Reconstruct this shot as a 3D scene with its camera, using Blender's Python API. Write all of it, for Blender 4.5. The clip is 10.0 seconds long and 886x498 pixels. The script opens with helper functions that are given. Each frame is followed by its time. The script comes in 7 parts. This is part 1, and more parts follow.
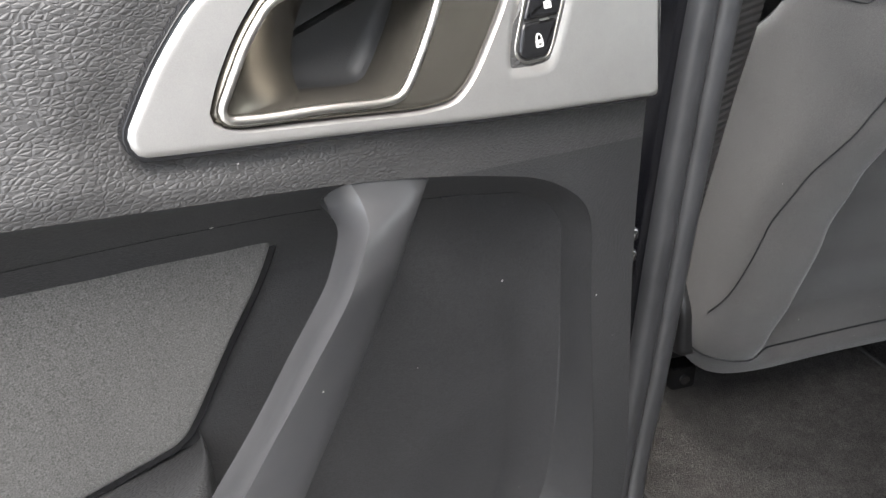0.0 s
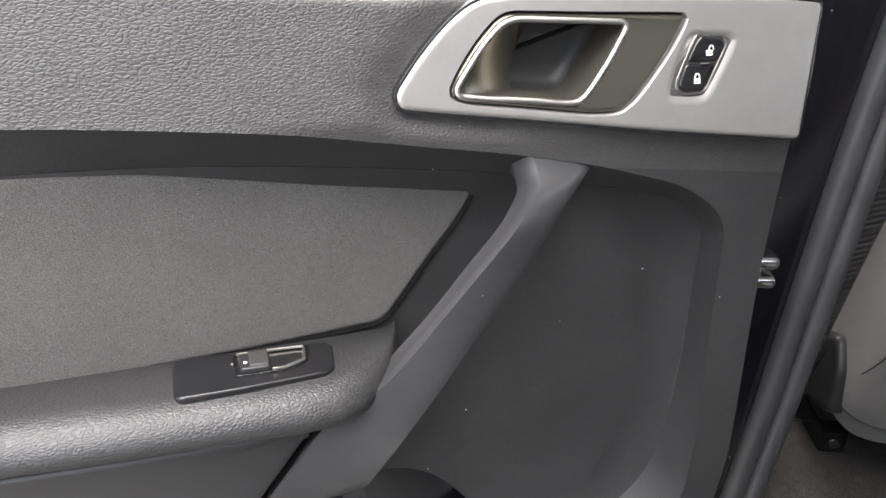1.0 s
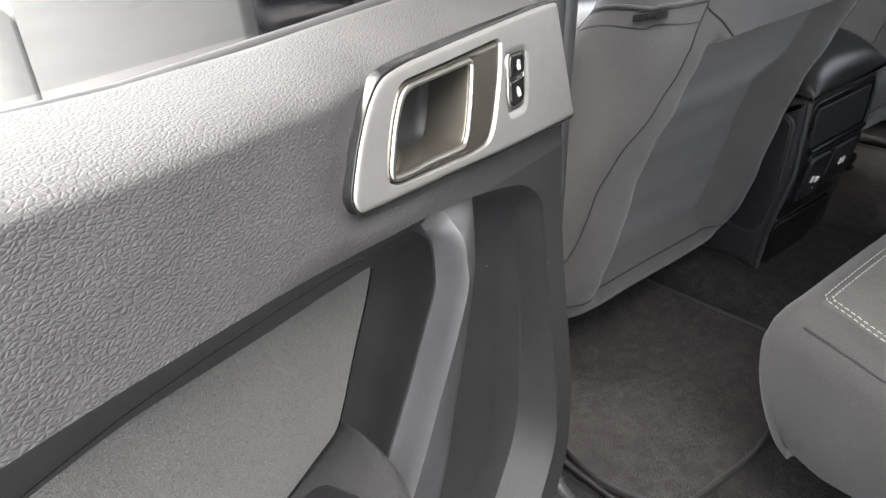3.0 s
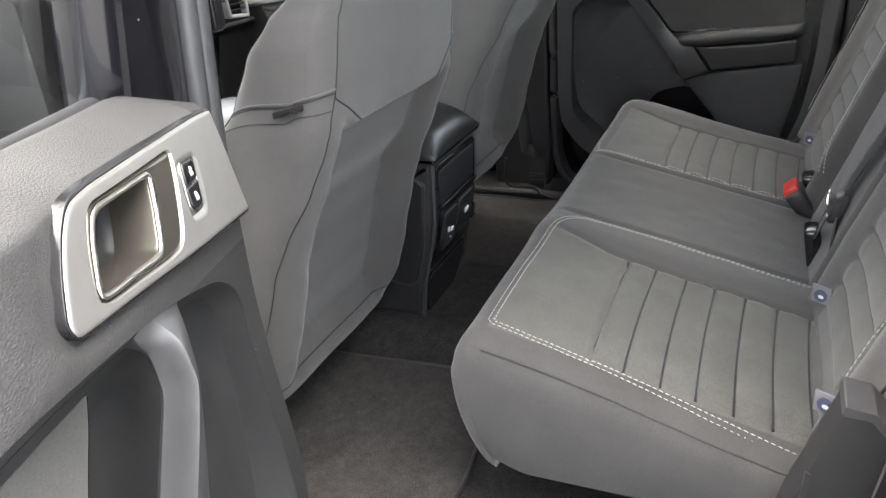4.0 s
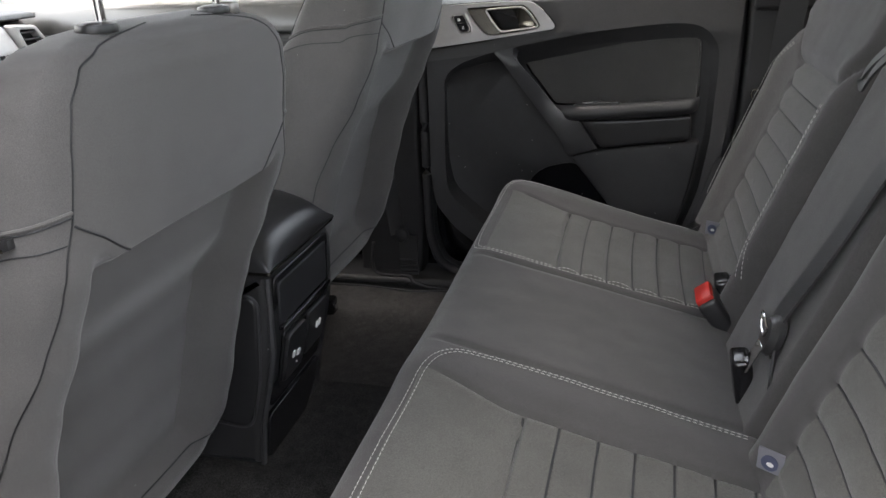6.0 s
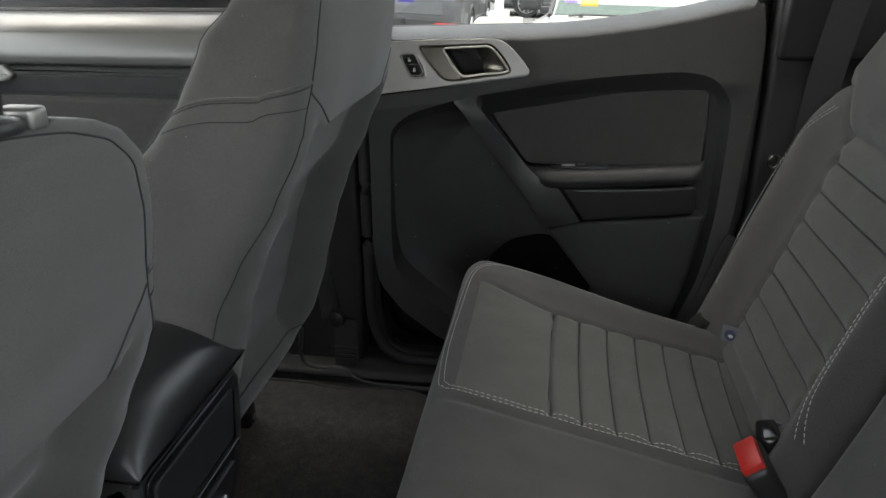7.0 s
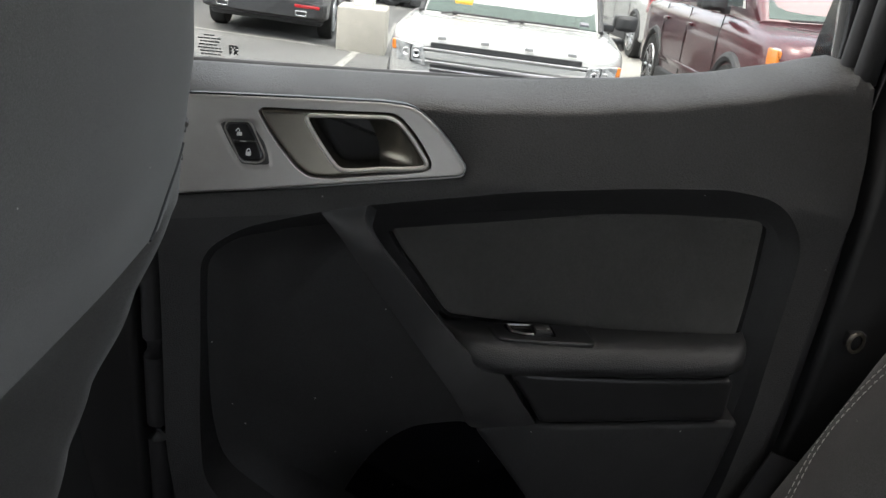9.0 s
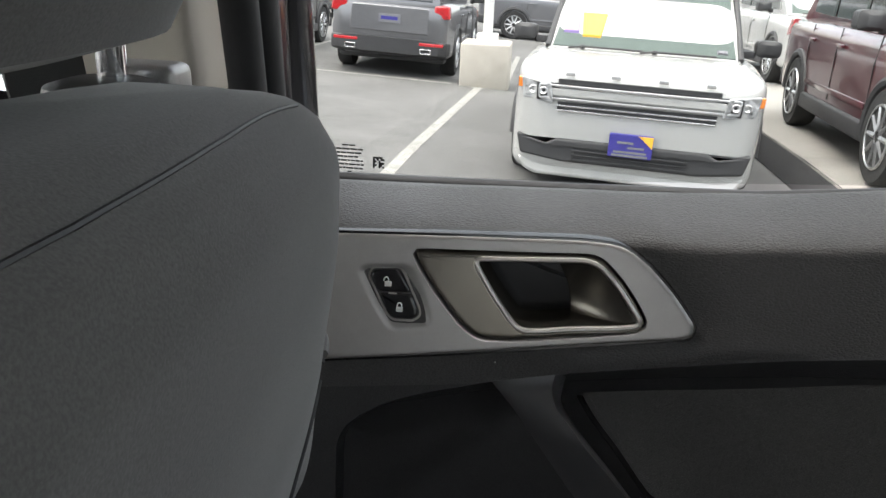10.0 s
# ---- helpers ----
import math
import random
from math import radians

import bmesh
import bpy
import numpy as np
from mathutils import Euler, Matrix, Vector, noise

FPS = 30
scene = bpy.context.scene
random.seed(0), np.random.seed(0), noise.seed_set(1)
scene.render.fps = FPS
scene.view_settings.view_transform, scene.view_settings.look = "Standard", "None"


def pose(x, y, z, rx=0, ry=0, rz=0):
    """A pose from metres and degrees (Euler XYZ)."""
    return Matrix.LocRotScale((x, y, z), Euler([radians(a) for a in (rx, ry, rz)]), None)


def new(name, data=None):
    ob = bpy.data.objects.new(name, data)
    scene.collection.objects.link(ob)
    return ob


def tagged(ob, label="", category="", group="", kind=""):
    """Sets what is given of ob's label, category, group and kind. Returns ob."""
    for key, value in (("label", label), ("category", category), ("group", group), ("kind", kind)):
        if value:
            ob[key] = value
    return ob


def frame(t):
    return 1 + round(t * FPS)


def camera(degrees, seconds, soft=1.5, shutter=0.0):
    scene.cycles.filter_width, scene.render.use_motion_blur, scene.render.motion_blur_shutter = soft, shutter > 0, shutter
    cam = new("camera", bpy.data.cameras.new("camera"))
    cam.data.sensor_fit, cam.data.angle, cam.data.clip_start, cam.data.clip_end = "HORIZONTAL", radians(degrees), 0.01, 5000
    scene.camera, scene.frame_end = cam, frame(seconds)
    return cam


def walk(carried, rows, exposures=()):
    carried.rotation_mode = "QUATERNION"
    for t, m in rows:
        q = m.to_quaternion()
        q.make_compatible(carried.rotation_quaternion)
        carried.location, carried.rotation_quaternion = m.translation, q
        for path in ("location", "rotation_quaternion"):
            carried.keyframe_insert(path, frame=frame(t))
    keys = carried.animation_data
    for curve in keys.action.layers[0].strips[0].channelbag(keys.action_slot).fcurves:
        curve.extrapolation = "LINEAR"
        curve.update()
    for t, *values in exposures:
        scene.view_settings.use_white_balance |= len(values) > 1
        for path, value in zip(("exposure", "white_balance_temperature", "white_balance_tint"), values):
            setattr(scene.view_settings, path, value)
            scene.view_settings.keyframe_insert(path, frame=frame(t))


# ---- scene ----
# ---- camera ----
cam = camera(60.89, 10.0)
PATH = [
    (0.0, 0.3928, -0.9624, 1.3527, 60.43, 3.05, 74.87),
    (0.5, 0.4836, -0.9613, 1.3688, 62.12, 0.38, 87.84),
    (1.0, 0.5343, -0.9551, 1.3735, 63.48, -0.47, 94.05),
    (1.5, 0.5492, -0.9592, 1.3752, 64.03, -0.39, 96.90),
    (2.0, 0.5522, -0.9812, 1.3753, 63.99, -0.08, 97.13),
    (2.2, 0.5376, -1.0070, 1.3821, 63.80, -0.25, 93.83),
    (3.3, 0.4140, -1.2189, 1.4406, 59.38, 4.89, 37.23),
    (3.5, 0.4214, -1.2245, 1.4442, 60.04, 4.80, 31.60),
    (4.0, 0.4356, -1.2335, 1.4423, 65.06, 4.67, 22.49),
    (4.5, 0.4293, -1.2357, 1.4362, 67.56, 3.13, 17.21),
    (5.0, 0.4216, -1.2288, 1.4328, 68.15, 2.17, 14.48),
    (5.5, 0.4084, -1.1362, 1.4290, 68.42, 2.07, 14.05),
    (5.7, 0.3981, -1.0547, 1.4217, 68.35, 2.15, 13.99),
    (6.8, 0.2691, -0.6324, 1.4409, 68.17, 0.76, 10.78),
    (7.0, 0.2552, -0.5758, 1.4625, 68.00, 0.32, 8.81),
    (7.5, 0.2262, -0.4977, 1.4862, 68.70, -1.49, 2.54),
    (8.0, 0.1848, -0.3772, 1.4851, 68.82, -1.89, -0.28),
    (8.5, 0.1477, -0.1773, 1.5014, 67.50, -2.85, -1.63),
    (9.0, 0.1546, 0.0423, 1.4600, 67.36, -5.66, -0.67),
    (9.5, 0.1539, 0.1779, 1.4284, 67.36, -4.45, 2.05),
    (10.0, 0.0907, 0.2426, 1.4841, 69.00, -2.24, 7.77),
]
walk(cam, [(t, pose(x, y, z, a, b, c)) for t, x, y, z, a, b, c in PATH],
     exposures=[(0.0, 3.6, 6850, 10), (0.5, 3.33, 6850, 11), (2.0, 3.42, 6950, 13), (3.5, 3.65, 6900, 10), (4.0, 3.85, 6900, 10), (5.0, 3.6, 6850, 12), (5.5, 3.45, 6850, 13), (7.0, 2.92, 6950, 7), (7.5, 2.6, 6950, 6), (8.0, 2.82, 6900, 8), (8.5, 2.95, 6750, 11), (9.0, 2.6, 6850, 9), (9.5, 2.38, 6800, 9), (10.0, 2.5, 6850, 10)])

# ---- light ----
world = bpy.data.worlds.new("sky")
scene.world = world
world.use_nodes = True
wn = world.node_tree.nodes
sky = wn.new("ShaderNodeTexSky")
sky.sky_type = 'NISHITA'
sky.sun_disc = False
sky.sun_elevation, sky.sun_rotation = radians(66), radians(262)
sky.dust_density = 4.0
sky.air_density = 1.0
wn["Background"].inputs["Strength"].default_value = 0.15
# a thin white overcast: the sky keeps its gradient and loses most of its blue
veil = wn.new("ShaderNodeHueSaturation")
veil.inputs["Saturation"].default_value = 0.40
world.node_tree.links.new(sky.outputs[0], veil.inputs["Color"])
world.node_tree.links.new(veil.outputs[0], wn["Background"].inputs["Color"])
sun = new("sun", bpy.data.lights.new("sun", 'SUN'))
sun.data.energy, sun.data.angle, sun.data.color = 0.9, radians(50), (1.0, 0.985, 0.97)
sun.rotation_euler = (radians(24), 0, radians(82))


# ---- materials ----
def material(name, base, rough=0.5, metal=0.0, bump=(), var=0.0, var_scale=8.0, coat=0.0, sheen=0.0, spec=0.5, fleck=None, dust=0.0):
    """A surface with a base colour, slow stains over it and layers of relief (kind, scale, strength, distance)."""
    m = bpy.data.materials.new(name)
    m.use_nodes = True
    nt = m.node_tree
    b = nt.nodes["Principled BSDF"]
    b.inputs["Base Color"].default_value = (*base, 1)
    b.inputs["Roughness"].default_value = rough
    b.inputs["Metallic"].default_value = metal
    b.inputs["Coat Weight"].default_value = coat
    b.inputs["Coat Roughness"].default_value = 0.08
    b.inputs["Sheen Weight"].default_value = sheen
    b.inputs["Sheen Roughness"].default_value = 0.5
    b.inputs["Specular IOR Level"].default_value = spec
    tc = nt.nodes.new("ShaderNodeTexCoord")
    if var:
        n1 = nt.nodes.new("ShaderNodeTexNoise")
        n1.inputs["Scale"].default_value = var_scale
        n1.inputs["Detail"].default_value = 6
        n1.inputs["Roughness"].default_value = 0.65
        nt.links.new(tc.outputs["Object"], n1.inputs["Vector"])
        mr = nt.nodes.new("ShaderNodeMapRange")
        mr.inputs["From Min"].default_value, mr.inputs["From Max"].default_value = 0.3, 0.7
        mr.inputs["To Min"].default_value, mr.inputs["To Max"].default_value = 1 - var, 1 + var
        nt.links.new(n1.outputs["Fac"], mr.inputs["Value"])
        mx = nt.nodes.new("ShaderNodeMix")
        mx.data_type, mx.blend_type = 'RGBA', 'MULTIPLY'
        mx.inputs["Factor"].default_value = 1
        mx.inputs["A"].default_value = (*base, 1)
        fac = mr.outputs["Result"]
        if fleck:
            n2 = nt.nodes.new("ShaderNodeTexNoise")
            n2.inputs["Scale"].default_value = fleck[0]
            n2.inputs["Detail"].default_value = 2
            nt.links.new(tc.outputs["Object"], n2.inputs["Vector"])
            m2 = nt.nodes.new("ShaderNodeMapRange")
            m2.inputs["From Min"].default_value, m2.inputs["From Max"].default_value = 0.3, 0.7
            m2.inputs["To Min"].default_value, m2.inputs["To Max"].default_value = 1 - fleck[1], 1 + fleck[1]
            nt.links.new(n2.outputs["Fac"], m2.inputs["Value"])
            mm = nt.nodes.new("ShaderNodeMath")
            mm.operation = 'MULTIPLY'
            nt.links.new(fac, mm.inputs[0])
            nt.links.new(m2.outputs["Result"], mm.inputs[1])
            fac = mm.outputs[0]
        nt.links.new(fac, mx.inputs["B"])
        col = mx.outputs["Result"]
        if dust:
            vo = nt.nodes.new("ShaderNodeTexVoronoi")
            vo.inputs["Scale"].default_value = 34
            nt.links.new(tc.outputs["Object"], vo.inputs["Vector"])
            lt = nt.nodes.new("ShaderNodeMath")
            lt.operation = 'LESS_THAN'
            lt.inputs[1].default_value = dust
            nt.links.new(vo.outputs["Distance"], lt.inputs[0])
            dm = nt.nodes.new("ShaderNodeMix")
            dm.data_type = 'RGBA'
            dm.inputs["B"].default_value = (0.45, 0.44, 0.42, 1)
            nt.links.new(lt.outputs[0], dm.inputs["Factor"])
            nt.links.new(col, dm.inputs["A"])
            col = dm.outputs["Result"]
        nt.links.new(col, b.inputs["Base Color"])
        mr2 = nt.nodes.new("ShaderNodeMapRange")
        mr2.inputs["To Min"].default_value, mr2.inputs["To Max"].default_value = rough * (1 - var * 0.4), min(1, rough * (1 + var * 0.4))
        nt.links.new(n1.outputs["Fac"], mr2.inputs["Value"])
        nt.links.new(mr2.outputs["Result"], b.inputs["Roughness"])
    last = None
    for kind, scale, strength, dist in bump:
        if kind == "voronoi":
            tx = nt.nodes.new("ShaderNodeTexVoronoi")
            tx.feature = 'SMOOTH_F1'
            tx.inputs["Smoothness"].default_value = 0.5
            out = tx.outputs["Distance"]
        elif kind == "leather":
            tx = nt.nodes.new("ShaderNodeTexVoronoi")
            tx.feature = 'DISTANCE_TO_EDGE'
            cl = nt.nodes.new("ShaderNodeMapRange")
            cl.inputs["From Max"].default_value = 0.26
            cl.interpolation_type = 'SMOOTHSTEP'
            nt.links.new(tx.outputs["Distance"], cl.inputs["Value"])
            out = cl.outputs["Result"]
        elif kind == "ribs":
            tx = nt.nodes.new("ShaderNodeTexWave")
            tx.bands_direction = 'Z'
            out = tx.outputs["Fac"]
        elif kind == "weave":
            tx = nt.nodes.new("ShaderNodeTexChecker")
            out = tx.outputs["Fac"]
        else:
            tx = nt.nodes.new("ShaderNodeTexNoise")
            tx.inputs["Detail"].default_value = 4
            out = tx.outputs["Fac"]
        tx.inputs["Scale"].default_value = scale
        mp = nt.nodes.new("ShaderNodeMapping")
        mp.inputs["Scale"].default_value = (0.58, 1, 1.15) if kind == "leather" else (1, 1, 1)
        nt.links.new(tc.outputs["Object"], mp.inputs["Vector"])
        nt.links.new(mp.outputs["Vector"], tx.inputs["Vector"])
        bp = nt.nodes.new("ShaderNodeBump")
        bp.inputs["Strength"].default_value, bp.inputs["Distance"].default_value = strength, dist
        nt.links.new(out, bp.inputs["Height"])
        if last:
            nt.links.new(last.outputs["Normal"], bp.inputs["Normal"])
        last = bp
    if last:
        nt.links.new(last.outputs["Normal"], b.inputs["Normal"])
    return m


VINYL = material("grained_vinyl", (0.047, 0.046, 0.046), 0.46, bump=(("leather", 500, 0.36, 0.0008), ("noise", 1400, 0.25, 0.0003)), var=0.10, var_scale=20, spec=0.44, fleck=(700, 0.15), dust=0.022)
LOWTRIM = material("darker_lower_trim", (0.030, 0.030, 0.031), 0.55, bump=(("leather", 600, 0.35, 0.0006), ("noise", 1400, 0.25, 0.0003)), var=0.10, var_scale=20, spec=0.4, fleck=(700, 0.15), dust=0.022)
TOPROLL = material("smooth_door_roll", (0.065, 0.066, 0.065), 0.30, bump=(("leather", 500, 0.12, 0.0005),), var=0.08, var_scale=14, spec=1.0)
SWITCHPL = material("smooth_switch_plastic", (0.010, 0.010, 0.011), 0.30, bump=(("noise", 2200, 0.1, 0.0002),), var=0.15, var_scale=40, spec=0.6, dust=0.05)
PLASTIC = material("black_plastic", (0.025, 0.025, 0.026), 0.52, bump=(("leather", 900, 0.25, 0.0006), ("noise", 1300, 0.3, 0.0004)), var=0.15, var_scale=25, spec=0.45, fleck=(900, 0.28), dust=0.030)
SOFTPLASTIC = material("soft_black_plastic", (0.020, 0.020, 0.021), 0.40, bump=(("noise", 2200, 0.15, 0.0002),), var=0.14, var_scale=30, spec=0.55, dust=0.028)
GLOSS = material("gloss_black_plastic", (0.012, 0.012, 0.013), 0.15, bump=(), var=0.1)
SILVER = material("silver_paint", (0.345, 0.335, 0.325), 0.42, metal=0.75, bump=(("noise", 3000, 0.08, 0.0002),), var=0.04, var_scale=60, fleck=(2500, 0.06))
# paler, less metallic copy of the silver; windscreen light is put into its colour
DASHSILVER = material("brightened_silver_paint", (0.50, 0.50, 0.49), 0.40, metal=0.15, bump=(("noise", 3000, 0.08, 0.0002),), var=0.04, var_scale=60)
SATIN = material("satin_nickel", (0.50, 0.48, 0.45), 0.36, metal=1.0, var=0.05, var_scale=40)
SMOKE = material("smoked_metal", (0.155, 0.143, 0.122), 0.27, metal=0.80, var=0.08, var_scale=40)
PULLPL = material("pull_plastic", (0.042, 0.042, 0.044), 0.35, bump=(("noise", 2200, 0.15, 0.0002),), var=0.2, var_scale=18, spec=0.7, dust=0.020)
DARKPL = material("dark_plastic", (0.018, 0.018, 0.019), 0.5, bump=(("noise", 1300, 0.3, 0.0004),), var=0.15, var_scale=25)
PADDED = material("padded_vinyl", (0.027, 0.027, 0.028), 0.45, bump=(("leather", 520, 0.34, 0.0007), ("noise", 1400, 0.2, 0.0003)), var=0.1, var_scale=20, spec=0.55, fleck=(700, 0.12))
LEATHER = material("black_leather", (0.026, 0.026, 0.027), 0.29, bump=(("leather", 600, 0.15, 0.0004),), var=0.1, var_scale=20, spec=0.85)
CHROME = material("chrome", (0.75, 0.75, 0.76), 0.12, metal=1.0)
FABRIC = material("charcoal_fabric", (0.103, 0.0985, 0.0965), 0.95, bump=(("weave", 1100, 0.25, 0.0004), ("noise", 1300, 0.18, 0.0004)), var=0.07, var_scale=14, sheen=0.25, spec=0.2, fleck=(1300, 0.18), dust=0.016)
BOLSTER = material("dark_bolster_fabric", (0.067, 0.065, 0.064), 0.95, bump=(("weave", 1100, 0.25, 0.0004), ("noise", 1300, 0.2, 0.0005)), var=0.10, var_scale=14, sheen=0.2, spec=0.2, fleck=(1100, 0.24), dust=0.014)
INSERT = material("ribbed_insert_fabric", (0.096, 0.095, 0.088), 0.95, bump=(("weave", 1300, 0.3, 0.0005), ("noise", 700, 0.4, 0.0006)), var=0.12, var_scale=16, sheen=0.2, spec=0.2, fleck=(800, 0.28))
DOORCLOTH = material("door_cloth", (0.082, 0.080, 0.077), 0.95, bump=(("weave", 760, 0.9, 0.0008),), var=0.10, var_scale=14, sheen=0.15, spec=0.2, fleck=(1600, 0.55))
CARPET = material("grey_carpet", (0.037, 0.036, 0.035), 1.0, bump=(("noise", 500, 0.9, 0.004), ("noise", 60, 0.3, 0.004)), var=0.35, var_scale=45, spec=0.1, fleck=(420, 0.45))
MATCARPET = material("floor_mat_carpet", (0.056, 0.053, 0.051), 1.0, bump=(("noise", 700, 0.9, 0.003),), var=0.25, var_scale=50, spec=0.1, fleck=(600, 0.40))
RUBBER = material("black_rubber", (0.022, 0.022, 0.024), 0.55, bump=(("noise", 300, 0.2, 0.0006),), var=0.3, var_scale=30)
PAINT = material("black_car_paint", (0.006, 0.006, 0.008), 0.2, coat=1.0, var=0.1, dust=0.03)
THREAD = material("white_thread", (0.47, 0.46, 0.44), 0.8)
RIBWEB = material("ribbed_webbing", (0.040, 0.038, 0.038), 0.5, bump=(("ribs", 48, 0.8, 0.0014),), var=0.1)
WEB = material("belt_webbing", (0.034, 0.034, 0.035), 0.55, bump=(("ribs", 150, 0.15, 0.0004), ("weave", 900, 0.3, 0.0004)), var=0.1)
RED = material("red_plastic", (0.50, 0.025, 0.018), 0.4)
LIGHTTRIM = material("pale_pillar_trim", (0.68, 0.63, 0.56), 0.8, bump=(("noise", 900, 0.2, 0.0004),), var=0.05)
ICON = material("white_print", (0.7, 0.7, 0.68), 0.6)
DARKMARK = material("dark_print", (0.06, 0.07, 0.12), 0.6)
# seal rubber made greyer, with the outdoor light on it put into the colour
SEALRUBBER = material("daylit_seal_rubber", (0.045, 0.045, 0.048), 0.42, bump=(("noise", 300, 0.2, 0.0006),), var=0.2, var_scale=30, spec=0.8)
PAPER = material("pale_label", (0.17, 0.17, 0.19), 0.7)


def glass_material(name, tint):
    """A thin pane: it lets light straight through and mirrors by its angle."""
    m = bpy.data.materials.new(name)
    m.use_nodes = True
    nt = m.node_tree
    nt.nodes.remove(nt.nodes["Principled BSDF"])
    clear, gloss, mix, angle = (nt.nodes.new(k) for k in ("ShaderNodeBsdfTransparent", "ShaderNodeBsdfGlossy", "ShaderNodeMixShader", "ShaderNodeFresnel"))
    clear.inputs["Color"].default_value = (*tint, 1)
    gloss.inputs["Roughness"].default_value = 0.0
    angle.inputs["IOR"].default_value = 1.45
    nt.links.new(angle.outputs[0], mix.inputs["Fac"])
    nt.links.new(clear.outputs[0], mix.inputs[1])
    nt.links.new(gloss.outputs[0], mix.inputs[2])
    nt.links.new(mix.outputs[0], nt.nodes["Material Output"].inputs["Surface"])
    return m


GLASS = glass_material("clear_window", (0.93, 0.96, 0.95))
TINTED = glass_material("tinted_window", (0.72, 0.745, 0.735))


# ---- mesh helpers ----
def part(name, bm, mat, parent=None, label="", smooth=40):
    """Links a bmesh as one mesh object, under parent; the mesh is given in the parent's own space."""
    bmesh.ops.recalc_face_normals(bm, faces=bm.faces)
    me = bpy.data.meshes.new(name)
    for f in bm.faces:
        f.smooth = True
    for e in bm.edges:
        if len(e.link_faces) == 2 and e.calc_face_angle(0) > radians(smooth):
            e.smooth = False
    bm.to_mesh(me)
    bm.free()
    me.materials.append(mat)
    ob = new(name, me)
    if parent:
        ob.parent = parent
    if label:
        ob["label"] = label
    return ob


def thing(name, at, label, category, group="", kind="", rz=0.0):
    ob = new(name)
    ob.location, ob.rotation_euler = at, (0, 0, rz)
    ob.empty_display_size = 0.05
    return tagged(ob, label, category, group, kind)


def place(ob_bm, f):
    for v in ob_bm.verts:
        v.co = Vector(f(*v.co))
    return ob_bm


def fillet(poly, r, n=6):
    """The closed polygon with its corners rounded; r: one radius, or one for each corner."""
    out, k = [], len(poly)
    for i in range(k):
        p, a, b = Vector(poly[i]), Vector(poly[i - 1]), Vector(poly[(i + 1) % k])
        ri = r[i] if isinstance(r, (list, tuple)) else r
        u, v = (a - p), (b - p)
        d = min(ri, u.length * 0.45, v.length * 0.45)
        u.normalize(), v.normalize()
        s, e = p + u * d, p + v * d
        for j in range(n + 1):
            t = j / n
            out.append(tuple(s * (1 - t) ** 2 + p * 2 * t * (1 - t) + e * t * t))
    return out


def resample(poly, n, closed=True, start=None):
    pts = [Vector(p) for p in poly]
    if closed:
        pts = pts + [pts[0]]
    acc = [0.0]
    for a, b in zip(pts, pts[1:]):
        acc.append(acc[-1] + (b - a).length)
    out, j = [], 0
    for i in range(n):
        s = acc[-1] * i / (n if closed else n - 1)
        while j < len(acc) - 2 and acc[j + 1] < s:
            j += 1
        d = acc[j + 1] - acc[j]
        out.append(pts[j].lerp(pts[j + 1], (s - acc[j]) / d if d else 0))
    return out


def spline(points, per=8, closed=False):
    """A smooth curve through the points."""
    P = [Vector(p) for p in points]
    n, out = len(P), []
    for i in range(n if closed else n - 1):
        a, b = P[i], P[(i + 1) % n]
        m0 = (b - (P[i - 1] if closed or i else a)) * 0.5
        m1 = ((P[(i + 2) % n] if closed or i + 2 < n else b) - a) * 0.5
        for k in range(per):
            t = k / per
            out.append(a * (2 * t ** 3 - 3 * t * t + 1) + m0 * (t ** 3 - 2 * t * t + t) + b * (3 * t * t - 2 * t ** 3) + m1 * (t ** 3 - t * t))
    if not closed:
        out.append(P[-1])
    return out


def ccw(poly):
    s = sum(a[0] * b[1] - b[0] * a[1] for a, b in zip(poly, poly[1:] + poly[:1]))
    return list(poly) if s > 0 else list(poly)[::-1]


def inset(poly, d):
    """The closed counter-clockwise polygon moved inwards by d."""
    out, n = [], len(poly)
    for i in range(n):
        a, p, b = Vector(poly[i - 1]), Vector(poly[i]), Vector(poly[(i + 1) % n])
        e1, e2 = (p - a), (b - p)
        n1, n2 = Vector((-e1.y, e1.x)), Vector((-e2.y, e2.x))
        if n1.length < 1e-9:
            n1 = n2.copy()
        if n2.length < 1e-9:
            n2 = n1.copy()
        m = n1.normalized() + n2.normalized()
        m = m.normalized() if m.length > 1e-6 else n1.normalized()
        c = max(0.5, m.dot(n1.normalized()))
        out.append(tuple(p + m * (d / c)))
    return out


def loft(rings, close_first=False, close_last=False, cyclic=True):
    """A skin over rings of equally many points."""
    bm = bmesh.new()
    rows = [[bm.verts.new(p) for p in r] for r in rings]
    for a, b in zip(rows, rows[1:]):
        n = len(a)
        for i in range(n if cyclic else n - 1):
            j = (i + 1) % n
            try:
                bm.faces.new((a[i], a[j], b[j], b[i]))
            except ValueError:
                pass
    if close_first:
        bm.faces.new(rows[0][::-1])
    if close_last:
        bm.faces.new(rows[-1])
    return bm


